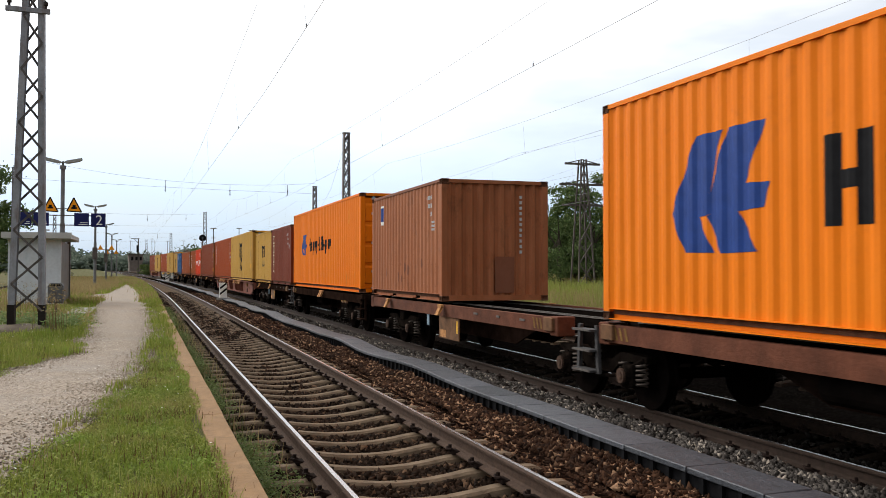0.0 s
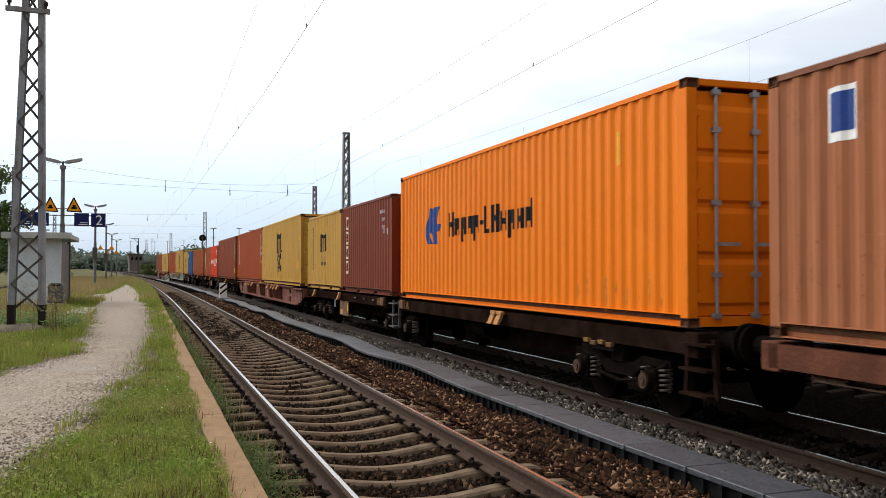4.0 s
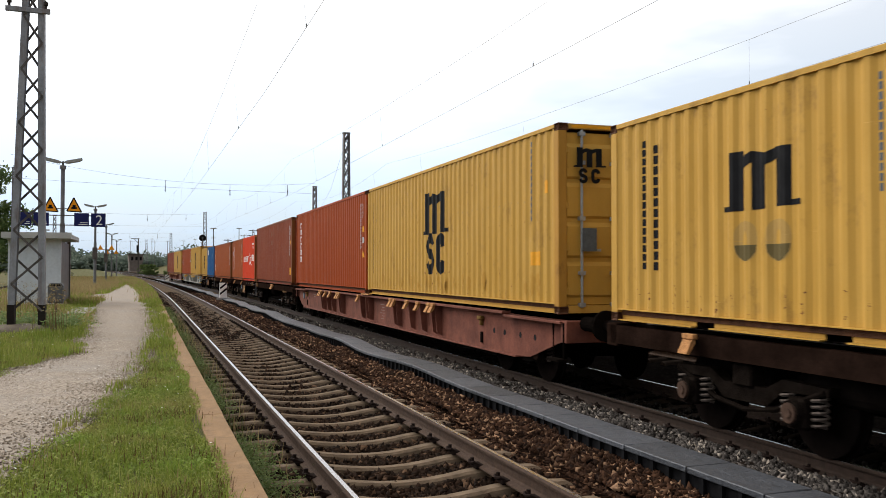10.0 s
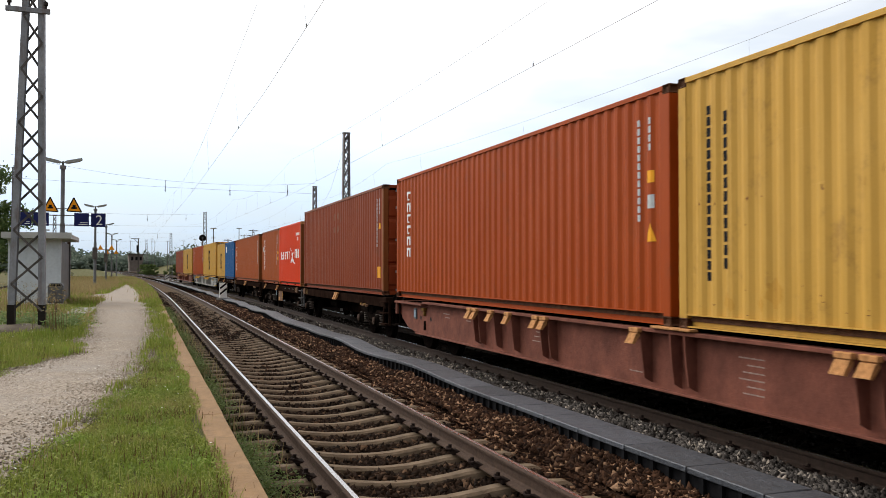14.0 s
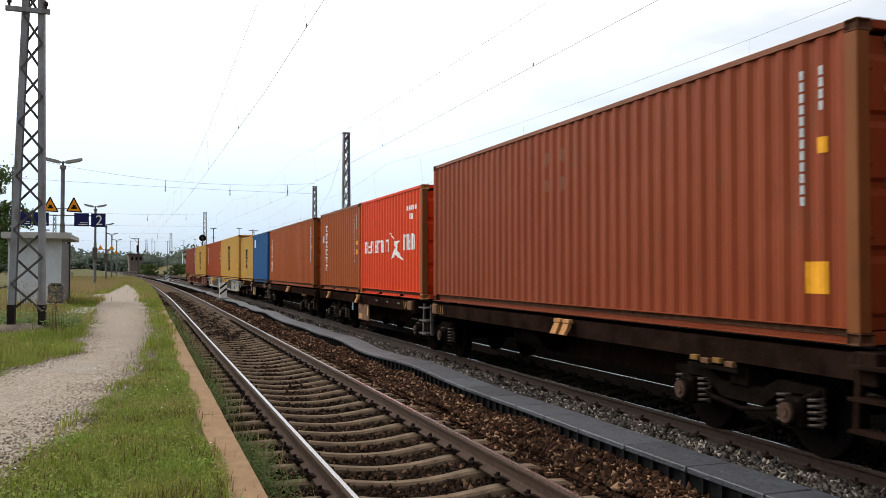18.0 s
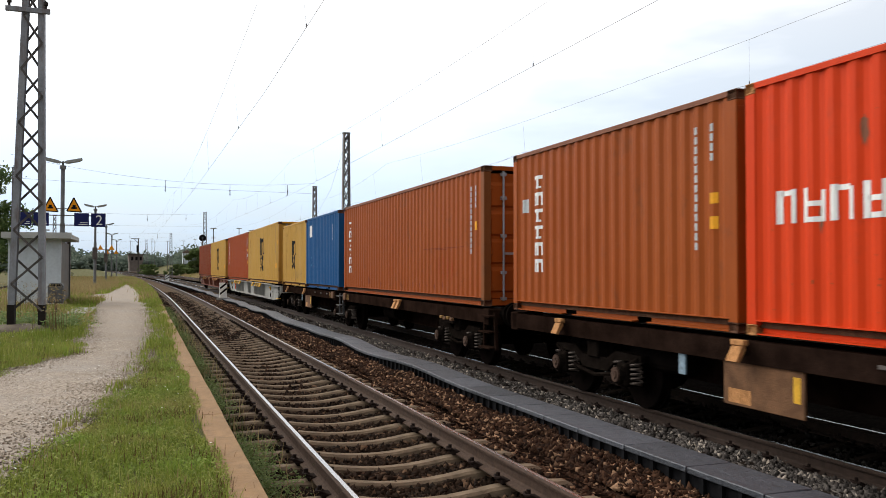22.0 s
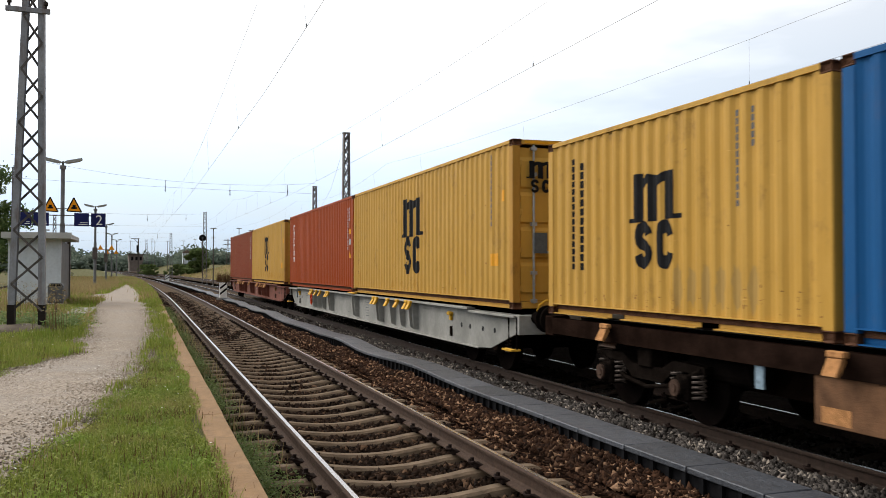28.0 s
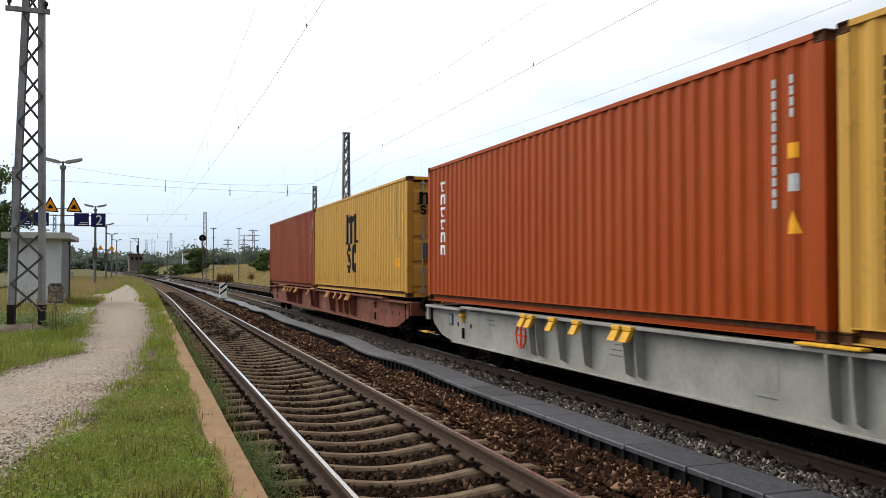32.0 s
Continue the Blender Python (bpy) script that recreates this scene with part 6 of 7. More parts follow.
n = 9000
y = 5 + 60 * rng.uniform(0, 1, n) ** 1.4
side_pick = rng.uniform(0, 1, n) < 0.55
base = np.where(side_pick, np.interp(y, [r[0] for r in RIGHT], [r[1] for r in RIGHT]), np.interp(y, [r[0] for r in LEFT], [r[1] for r in LEFT]))
x = base + np.where(side_pick, -1, 1) * np.abs(rng.normal(0, 0.09, n))
keep = patchy(x, y, 2.2) > 0.5
blades("path_tufts", bend_np(np.stack([x, y, 0 * x], 1)[keep]), 0.07, 0.008, GRASS_GREEN, "sparse grass creeping over the path edge")

stones("ballast_stones", bed_points(9000, 6.75, 9.0, 5.0, 30, train_z), 0.056, STONE_SHADED, "ballast stones between the freight rails, darkened for shade")
# weeds between kerb and rail
n = 5200
y = 4.5 + 40 * rng.uniform(0, 1, n) ** 1.5
x = 0.70 + np.abs(rng.normal(0, 0.20, n))
keep = (patchy(x * 0.3, y, 1.6) > 0.42) & (x < 1.35)
blades("trackside_weeds", bend_np(np.stack([x, y, np.full(n, -0.66)], 1)[keep][::2]), 0.26, 0.012, WEED, "green weeds between platform kerb and rail", "weeds", 0.8)
n = 1500
cy, cx = 4.6 + 34 * rng.uniform(0, 1, n) ** 1.6, 0.72 + np.abs(rng.normal(0, 0.14, n))
ok = patchy(cx * 0.3, cy, 1.3) > 0.45
cy, cx = np.repeat(cy[ok], 60), np.repeat(cx[ok], 60)
top = rng.uniform(0, 1, len(cx)) ** 0.7
q = np.stack([cx + rng.normal(0, 0.05, len(cx)), cy + rng.normal(0, 0.06, len(cx)), -0.66 + 0.34 * top], 1)
turf_leaves("leafy_weeds", bend_np(q), 0.013, WEED_LEAF, "small-leaved green weeds along the platform edge")
n = 700
y, x = 5 + 30 * rng.uniform(0, 1, n), 0.75 + rng.uniform(0, 0.5, n)
blades("dry_weeds", bend_np(np.stack([x, y, np.full(n, -0.66)], 1)), 0.34, 0.01, GRASS_DRY, "dry weed stalks beside the rail", "weeds", 0.8)


# cable trough between the tracks
trough = thing("cable_trough", "grey concrete cable trough with dark ribbed side, between the tracks", "cable trough", kind="structure")
lid_mesh = Shape().box(0, 0.50, 0.006, 0.994, -0.055, 0.0, 0.008).mesh("trough_lid", TROUGH_LID)
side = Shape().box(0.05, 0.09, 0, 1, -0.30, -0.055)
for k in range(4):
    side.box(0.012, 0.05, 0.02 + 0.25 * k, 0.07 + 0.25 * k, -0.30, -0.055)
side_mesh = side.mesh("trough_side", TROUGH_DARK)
for k in range(2, 150):
    wob = lambda q: 0.055 * math.sin(q * 0.55) + 0.035 * math.sin(q * 1.17 + 1)
    lift = lambda q: 0.022 * math.sin(q * 0.9) + 0.012 * math.sin(q * 0.37)
    p, q = at(4.62 + wob(k), k, -0.52 + lift(k)), at(4.62 + wob(k + 1), k + 1, -0.52 + lift(k + 1))
    m = Matrix.Translation(p) @ Matrix.Rotation(-math.atan(q.x - p.x), 4, "Z") @ Matrix.Rotation(math.atan(q.z - p.z), 4, "X")
    part("trough_lid", lid_mesh, None, trough, m=m)
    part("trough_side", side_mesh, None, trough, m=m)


# ---- overhead masts ----
def lattice_mast(p, h, wb, wt, label, fine=True, depth=0.34, group="overhead line masts"):
    """Two channel legs that lean together, laced by crossed flat bars on both faces."""
    c = thing("catenary_mast", label, "mast", group, m=Matrix.Translation(p))
    steel = MAST_NEAR if fine else POST_STEEL if "ivy" in label else MAST_STEEL
    lw = (0.045 if "ivy" in label else 0.07) if not fine else 0.145
    half = lambda z: (wb + (wt - wb) * z / h) / 2
    d2, th = depth / 2, 0.016
    prof = [(0, -d2), (lw, -d2), (lw, -d2 + th), (th, -d2 + th), (th, d2 - th), (lw, d2 - th), (lw, d2), (0, d2)]
    for k in (-1, 1):
        v = [(k * (half(z) - e), f, z) for z in (-0.24 if fine else 0, h) for e, f in prof]
        part("mast_leg", Shape().add(v, [(i, (i + 1) % 8, 8 + (i + 1) % 8, 8 + i) for i in range(8)] + [tuple(range(7, -1, -1)), tuple(range(8, 16))]), steel, c)
    z, up = 0.25, 1
    lace = Shape()
    while z < h - 0.4:
        step = 0.64 if fine else 1.6 * half(z) + 0.3
        up = -up
        for dy in (-depth / 2 - 0.01, depth / 2 + 0.01):
            for k in ((up if dy < 0 else -up,) if fine else (-1, 1)):
                s = Shape() if fine else lace
                s.bar((-k * (half(z) - 0.05), dy, z), (k * (half(z + step) - 0.05), dy, min(z + step, h)), 0.014, 0.052 if fine else 0.045)
                if fine:
                    part("brace", s, MAST_BRACE, c)
        z += step
    if not fine:
        part("lacing", lace, steel, c, "crossed steel lacing bars")["kind"] = "stuff"
    part("cap", Shape().box(-wt / 2 - 0.02, wt / 2 + 0.02, -depth / 2, depth / 2, h - 0.02, h + 0.04), MAST_STEEL, c)
    return c


near_mast = lattice_mast(at(-2.244, 20.06, 0.186), 9.6, 0.82, 0.40, "tall grey lattice steel mast on the platform with a short crossarm", True, 0.32)
near_mast.rotation_mode = "XYZ"
near_mast.rotation_euler = (0, math.atan(0.011), 0)
near_mast.scale = (0.85, 0.85, 0.85)
part("crossarm", Shape().box(-0.60, 0.38, -0.20, -0.12, 7.36, 7.48, 0.01), MAST_NEAR, near_mast)
for x in (-0.52, 0.28):
    part("pin_insulator", Shape().rod((x, -0.16, 7.46), (x, -0.16, 7.66), 0.03, n=8).rod((x, -0.16, 7.56), (x, -0.16, 7.64), 0.055, n=10), INSULATOR, near_mast)
for x in (-0.335, 0.335):
    part("leg_sleeve", Shape().box(x - 0.079, x + 0.079, -0.17, 0.17, -0.27, 0.40, 0.006), TARRED_WOOD, near_mast, "black tarred foot of the leg")
mound = bmesh.new()
bmesh.ops.create_uvsphere(mound, u_segments=20, v_segments=8, radius=1.0)
for q in mound.verts:
    q.co = Vector((q.co.x * 0.95, q.co.y * 0.8, q.co.z * 0.2)) * (1 + 0.12 * noise.noise(q.co * 2.5))
solo("mast_footing", Shape().take(mound), FOOTING, "rounded concrete footing of the lattice mast", "footing", m=Matrix.Translation(at(-2.28, 20.06, -0.06)), smooth=True)

for x, y, h, wb, wt in ((9.94, 46, 9.2, 0.52, 0.33), (13.63, 74, 8.95, 0.5, 0.32), (-8.95, 74, 9.7, 0.36, 0.24), (9.6, 126, 9.7, 0.7, 0.4), (-8.9, 121, 8.6, 0.6, 0.36), (9.6, 180, 8.6, 0.7, 0.42), (9.7, 235, 8.9, 0.75, 0.42), (-9, 190, 8.9, 0.75, 0.42)):
    m = lattice_mast(at(x, y, -0.9), h, wb, wt, "dark lattice steel overhead-line mast beside the tracks", False, 0.3)
ivy_mast = lattice_mast(Vector((35.45, 48.4, 0.0)), 8.4, 0.40, 0.28, "ivy-covered lattice mast in front of the trees", False, 0.3)


# wires: contact and carrying wire over each track, with droppers
def sagged(x, y0, y1, z0, z1, sag, n=10):
    out = []
    for k in range(n + 1):
        t = k / n
        out.append(at(x, y0 + (y1 - y0) * t, z0 + (z1 - z0) * t - sag * 4 * t * (1 - t)))
    return out


def overhead(name, x, zc, zm, label, spans, sag):
    w = thing(name, label, "overhead wire", "overhead wires")
    for a, b in zip(spans, spans[1:]):
        zig = 0.2 if spans.index(a) % 2 else -0.2
        c = [at(x + zig * (1 - 2 * k / 8), a + (b - a) * k / 8, zc) for k in range(9)]
        part("contact_wire", Shape().line(c, 0.0045, 5), WIRE, w)
        mw = sagged(x, a, b, zm, zm, sag)
        part("carrying_wire", Shape().line(mw, 0.004, 5), WIRE, w)
        for k in range(1, 10, 2):
            p = mw[k]
            t = k / 10
            q = at(x + zig * (1 - 2 * t), p.y, zc)
            part("dropper", Shape().rod(p, (q.x, q.y, q.z), 0.0022, n=4).rod((q.x, q.y, q.z), (q.x, q.y, q.z + 0.06), 0.014, n=6), WIRE, w)
    return w


overhead("overhead_wire", X_NEAR + 0.1, 5.13, 7.0, "thin contact and carrying wires over the platform track", [-36, 20, 74, 121, 176, 235, 300], 0.5)
overhead("overhead_wire", X_TRAIN, 5.18, 6.85, "thin contact and carrying wires over the freight track", [-14, 46, 74, 121, 176, 235, 300], 0.6)
overhead("overhead_wire", X_FAR[0], 5.15, 6.8, "thin contact and carrying wires over a yard track", [-14, 46, 74, 121, 176, 235], 0.7)
overhead("overhead_wire", 17.0, 5.2, 6.8, "thin contact and carrying wires over a yard track", [-20, 40, 74, 121, 190], 0.6)
overhead("overhead_wire", 21.6, 5.2, 6.8, "thin contact and carrying wires over a yard track", [-20, 40, 74, 121, 190], 0.6)


def cross_span(y, x0, x1, z0, z1, sag, xs):
    w = thing("cross_span", "cross-span wires with hanging insulators between two masts", "overhead wire", "cross spans")
    for dz, g in ((0.0, sag), (-1.75, 0.1)):
        part("span_wire", Shape().line([at(x0 + (x1 - x0) * k / 10, y, z0 + (z1 - z0) * k / 10 * (1 if dz == 0 else 0.4) + dz - g * 4 * (k / 10) * (1 - k / 10)) for k in range(11)], 0.009, 5), WIRE, w)
    for x in xs:
        t = (x - x0) / (x1 - x0)
        c = at(x, y, z0 + (z1 - z0) * t - sag * 4 * t * (1 - t))
        s = Shape().rod(c, (c.x, c.y, c.z - 0.9), 0.015, n=6)
        for k in range(4):
            s.rod((c.x, c.y, c.z - 0.45 - 0.1 * k), (c.x, c.y, c.z - 0.50 - 0.1 * k), 0.05, n=10)
        part("insulator", s, INSULATOR, w)


cross_span(74, -9.2, 13.63, 9.8, 8.3, 0.9, (1.85, 6.8, 11.4))
cross_span(126, -8.9, 9.6, 8.7, 8.6, 0.3, (X_NEAR, X_TRAIN))
cross_span(180, -8, 9.6, 8.0, 7.8, 0.3, (X_NEAR, X_TRAIN))
# feeder wires along the masts and from the platform mast
w = thing("feeder_wire", "single feeder wires strung along the masts", "overhead wire", "overhead wires")
a = at(-2.20, 20.06, 6.69)
part("span_wire", Shape().line([a + Vector((-0.43, -0.14, 0)), Vector((-6, 11, 8.2)), Vector((-20, -15, 11.5))], 0.006, 5), WIRE, w)
part("span_wire", Shape().line([a + Vector((0.25, -0.14, 0)), Vector((-2.1, 11, 8.6)), Vector((-1.6, -10, 13))], 0.006, 5), WIRE, w)
part("span_wire", Shape().line([at(9.94, 46, 8.0), at(12.0, 60, 6.6), at(13.63, 74, 5.4)], 0.006, 5), WIRE, w)
for k, (xa, za) in enumerate(((26, 6.9), (26, 5.6), (29, 7.6), (32, 6.6), (34, 7.4), (34, 5.4))):
    part("span_wire", Shape().line([(xa + 2, -12, za + 0.4), (xa, 18, za - 0.25), (xa + 0.5, 48, za), (xa + 1, 90, za - 0.3)], 0.007, 5), WIRE, w)
for px, py, pz in ((23.6, 20.2, 7.9), (25.0, 20.4, 7.8)):
    part("jumper", Shape().line([(px, py, pz), (px + 0.12, py, pz - 0.5), (px - 0.03, py, pz - 0.9), (px + 0.1, py, pz - 1.0), (px + 0.02, py, pz - 1.08)], 0.012, 5), WIRE, w)


# ---- platform furniture ----
def platform_lamp(p, h, label):
    c = thing("platform_lamp", label, "lamp post", "platform lamps", m=Matrix.Translation(p))
    part("post", Shape().rod((0, 0, 0), (0, 0, h * 0.55), 0.095, n=14).rod((0, 0, h * 0.55), (0, 0, h - 0.35), 0.075, n=14), POST_GREY, c)
    part("collar", Shape().rod((0, 0, h - 0.36), (0, 0, h - 0.22), 0.12, n=14).rod((0, 0, h - 0.24), (0, 0, h - 0.05), 0.04, n=8), POST_GREY, c)
    for k in (-1, 1):
        head = part("lamp_head", Shape().prism([(k * 0.02, h - 0.10), (k * 0.15, h - 0.02), (k * 0.70, h + 0.10), (k * 0.72, h + 0.04), (k * 0.62, h - 0.03), (k * 0.15, h - 0.13)], "y", -0.13, 0.13), LAMP_GREY, c, "grey wedge-shaped lamp head")
        part("diffuser", Shape().prism([(k * 0.18, h - 0.128), (k * 0.60, h - 0.036), (k * 0.60, h - 0.046), (k * 0.18, h - 0.138)], "y", -0.10, 0.10), PALE_STICKER, head)
    return c


LAMPS = [(-3.06, 38.5), (-2.97, 65.5), (-2.77, 92.5), (-2.25, 119.5), (-1.20, 146.5)]
lamp = platform_lamp(at(*LAMPS[0], 0), 5.55, "tall grey steel platform lamp with two wedge-shaped heads")
for q in LAMPS[1:]:
    copy_thing(lamp, Matrix.Translation(at(*q, 0)))

# loudspeaker boxes low on two posts
for x, y in LAMPS[1:3]:
    solo("junction_box", Shape().box(-0.16, 0.16, -0.26, -0.09, 1.9, 2.7, 0.02), POST_STEEL, "brown steel box fixed to the lamp post", "box", m=Matrix.Translation(at(x, y, 0)))


def sign_frame(p, label):
    """Blue station boards hung left and right of a lamp post, with triangular warnings above."""
    c = thing("station_sign", label, "sign", "platform signs", m=Matrix.Translation(p))
    for z, u in ((2.98, 1.6), (3.36, 1.6), (3.62, 0.62)):
        part("support_bar", Shape().bar((-u, 0, z), (u, 0, z), 0.035), POST_STEEL, c)
    for x0, x1 in ((-1.50, -1.11), (-1.03, -0.48), (0.44, 0.98)):
        b = part("board", Shape().box(x0, x1, -0.06, 0.0, 2.94, 3.46, 0.01), SIGN_BLUE, c, "dark blue sign board")
        part("text_bar", Shape().box(x0 + 0.16, x1 - 0.05, -0.064, -0.06, 3.00, 3.03), WHITE_PAINT, b)
        part("text_bar", Shape().box(x0 + 0.22, x1 - 0.05, -0.064, -0.06, 3.08, 3.10), WHITE_PAINT, b)
    b = part("number_board", Shape().box(1.06, 1.60, -0.06, 0.0, 2.92, 3.46, 0.01), SIGN_BLUE, c, "dark blue board with white platform number")
    cu = bpy.data.curves.new("digit", "FONT")
    cu.body, cu.size, cu.extrude, cu.align_x = "2", 0.56, 0.002, "CENTER"
    tmp = new("digit", cu)
    me = bpy.data.meshes.new_from_object(tmp.evaluated_get(bpy.context.evaluated_depsgraph_get()))
    bpy.data.objects.remove(tmp)
    me.materials.append(WHITE_PAINT)
    d = part("digit", me, None, b, "white numeral two", m=pose(1.36, -0.065, 3.00, 90, 0, 0))
    for x in (-0.42, 0.44):
        t = part("warning_triangle", Shape().prism([(x - 0.27, 3.53), (x + 0.27, 3.50), (x - 0.02, 4.06)], "y", -0.03, 0.0), SIGN_YELLOW, c, "yellow triangular warning sign with black edge")
        edge_s = Shape()
        tri = [(x - 0.27, 3.53), (x + 0.27, 3.50), (x - 0.02, 4.06)]
        for (ax, az), (bx, bz) in zip(tri, tri[1:] + tri[:1]):
            edge_s.bar((ax, -0.033, az), (bx, -0.033, bz), 0.006, 0.045)
        part("black_edge", edge_s, BLACK_PAINT, t)
        part("symbol", Shape().box(x - 0.11, x + 0.09, -0.034, -0.03, 3.62, 3.69).box(x - 0.07, x + 0.05, -0.034, -0.03, 3.69, 3.77), BLACK_PAINT, t)
    return c


sign_frame(at(LAMPS[0][0], LAMPS[0][1] - 0.12, 0), "dark blue station boards and yellow warning triangles on the lamp post")
for q in (LAMPS[2], LAMPS[3]):
    c = thing("warning_sign", "yellow warning triangles on a far lamp post", "sign", "platform signs", m=Matrix.Translation(at(q[0], q[1] - 0.12, 0)))
    for x in (-0.5, 0.5):
        part("warning_triangle", Shape().prism([(x - 0.26, 3.05), (x + 0.26, 3.05), (x, 3.52)], "y", -0.03, 0.0), SIGN_YELLOW, c)
    part("support_bar", Shape().bar((-0.6, 0.01, 3.08), (0.6, 0.01, 3.08), 0.035), POST_STEEL, c)

# waiting shelter
sx, sy = -3.18, 33.8
sh = thing("waiting_shelter", "small white panelled platform shelter with flat pale roof", "shelter", m=Matrix.Translation(at(sx, sy, 0)))
part("back_wall", Shape().box(-1.20, 0.38, 0.0, 0.06, 0.06, 2.28), SHELTER_WHITE, sh)
for x in (-1.18, -0.67, -0.15, 0.36):
    part("wall_post", Shape().box(x - 0.025, x + 0.025, -0.02, 0.0, 0.02, 2.28), SHELTER_WHITE, sh)
part("side_wall", Shape().box(-1.20, -1.15, 0.06, 3.4, 0.06, 2.28), SHELTER_WHITE, sh)
part("corner_post", Shape().box(0.38, 0.47, -0.02, 0.06, 0, 2.3), SHELTER_WHITE, sh)
part("side_panel", Shape().box(0.42, 0.47, 0.06, 3.4, 0.10, 2.2), SHELTER_GREY, sh, "dark side panel")
part("corner_post", Shape().box(0.42, 0.52, 3.4, 3.5, 0, 2.3), SHELTER_GREY, sh)
part("roof", Shape().box(-1.36, 0.80, -0.35, 3.75, 2.28, 2.46, 0.02), ROOF_PALE, sh, "flat pale roof slab")
part("fascia", Shape().box(-1.38, 0.82, -0.38, -0.35, 2.30, 2.50), ROOF_PALE, sh)
part("plinth", Shape().box(-1.22, 0.52, -0.04, 3.5, -0.1, 0.06), SLAB, sh)
solo("paving_slab", Shape().box(-2.08, -1.42, 26.8, 30.8, -0.05, 0.035, 0.01), SLAB, "grey concrete slab beside the shelter", "slab", kind="structure")

bin_ = thing("litter_bin", "grey metal litter bin with a sloping hood on a short post", "litter bin", m=Matrix.Translation(at(-2.29, 27.0, 0)) @ Matrix.Scale(0.86, 4))
part("post", Shape().rod((0, 0, 0), (0, 0, 0.40), 0.04, n=8), POST_STEEL, bin_)
part("body", Shape().box(-0.235, 0.235, -0.19, 0.19, 0.36, 0.88, 0.035), BIN_GREY, bin_)
hood = [(-0.24, 0.865), (0.24, 0.865), (0.235, 0.90), (0.17, 0.99), (0.13, 1.0), (-0.13, 1.0), (-0.17, 0.99), (-0.235, 0.90)]
part("hood", Shape().prism(hood, "y", -0.195, 0.195), BIN_GREY, bin_, "sloping hood")
# black slab on the hood stands for the dark inside the opening
part("slot", Shape().prism([(-0.17, 0.905), (0.17, 0.905), (0.12, 0.972), (-0.12, 0.972)], "y", -0.199, -0.15), BLACK_PAINT, bin_, "dark mouth")
part("keyhole_plate", Shape().box(-0.03, 0.03, -0.194, -0.188, 0.60, 0.72), POST_STEEL, bin_)


# striped boards that stand on the trough
def striped_board(p, w, h):
    c = thing("striped_board", "white upright board with black slanted stripes on the trough", "marker board", "striped boards", m=Matrix.Translation(p))
    part("panel", Shape().box(-w / 2, w / 2, -0.1, 0.1, 0.0, h, 0.015), WHITE_PAINT, c)
    for k in range(2):
        z = h * (0.30 + 0.36 * k)
        part("stripe", Shape().prism([(-w / 2 + 0.02, z - 0.10), (w / 2 - 0.02, z + 0.22), (w / 2 - 0.02, z + 0.36), (-w / 2 + 0.02, z + 0.04)], "y", -0.104, -0.1), BLACK_PAINT, c)
    part("foot", Shape().box(-w / 2 - 0.15, w / 2 + 0.15, -0.25, 0.25, -0.1, 0.02), SLAB, c)


striped_board(at(4.66, 56.3, -0.50), 0.44, 0.92)
striped_board(at(4.9, 128.0, -0.50), 0.55, 0.85)

# round-headed signal and slim poles
c = thing("signal", "black disc signal on a slim post beside the tracks", "signal", m=Matrix.Translation(at(9.2, 125, -0.3)))
part("post", Shape().rod((0, 0, 0), (0, 0, 5.5), 0.06, n=8), POST_STEEL, c)
part("disc", Shape().rod((0, 0.03, 5.6), (0, -0.05, 5.6), 0.46, n=24), BLACK_PAINT, c)
part("lens", Shape().rod((0, -0.05, 5.6), (0, -0.06, 5.6), 0.12, n=12), GUNMETAL, c)
for x, y, h in ((9.2, 112, 6.9), (15.4, 135, 7.9), (14.8, 160, 7.2), (-9.0, 130, 6.5), (-8.5, 165, 6.5), (16, 215, 8), (-8.6, 100, 6.0), (11.5, 240, 9), (13.5, 252, 8.5), (10.8, 288, 9.5), (18, 262, 9), (22, 240, 9), (26, 255, 8.5)):
    c = thing("yard_lamp", "slim dark yard lamp pole with a small flat head", "lamp post", "yard lamps", m=Matrix.Translation(at(x, y, -0.9)))
    part("pole", Shape().rod((0, 0, 0), (0, 0, h), 0.07, 0.05, 8), POST_STEEL, c)
    part("lamp_head", Shape().box(-0.35, 0.35, -0.12, 0.12, h, h + 0.12, 0.02), LAMP_GREY, c)
for x, y, h in ((41, 260, 11.4), (47, 300, 11.0), (42, 300, 9.5), (-30, 290, 12), (28.3, 55.2, 8.5)):
    c = thing("pylon", "lattice power pylon with three crossarms", "pylon", "power pylons", m=Matrix.Translation(at(x, y, 0.2)))
    s = Shape()
    for a in (-1, 1):
        for b in (-1, 1):
            s.bar((a * 0.6, b * 0.6, 0), (a * 0.18, b * 0.18, h), 0.09)
    part("tower", s, POST_STEEL, c)
    z = 0.0
    while z < h - 1.2:
        f = lambda q: 0.6 - 0.42 * q / h
        part("brace", Shape().bar((-f(z), -f(z), z), (f(z + 1.4), -f(z + 1.4), z + 1.4), 0.07), POST_STEEL, c)
        part("brace", Shape().bar((f(z), -f(z), z), (-f(z + 1.4), -f(z + 1.4), z + 1.4), 0.07), POST_STEEL, c)
        z += 1.4
    for z, w in ((h - 0.3, 1.3), (h - 1.7, 1.7), (h - 3.1, 1.5)):
        part("crossarm", Shape().bar((-w, 0, z), (w, 0, z), 0.14).bar((-w, 0, z), (0, 0, z + 0.3), 0.06).bar((w, 0, z), (0, 0, z + 0.3), 0.06), POST_STEEL, c)

# old signal cabin and a signal gantry far along the line
c = thing("signal_cabin", "old grey-brown signal cabin with dark windows far down the line", "cabin", m=Matrix.Translation(at(9.75, 262, -0.2)) @ Matrix.Rotation(0.08, 4, "Z"))
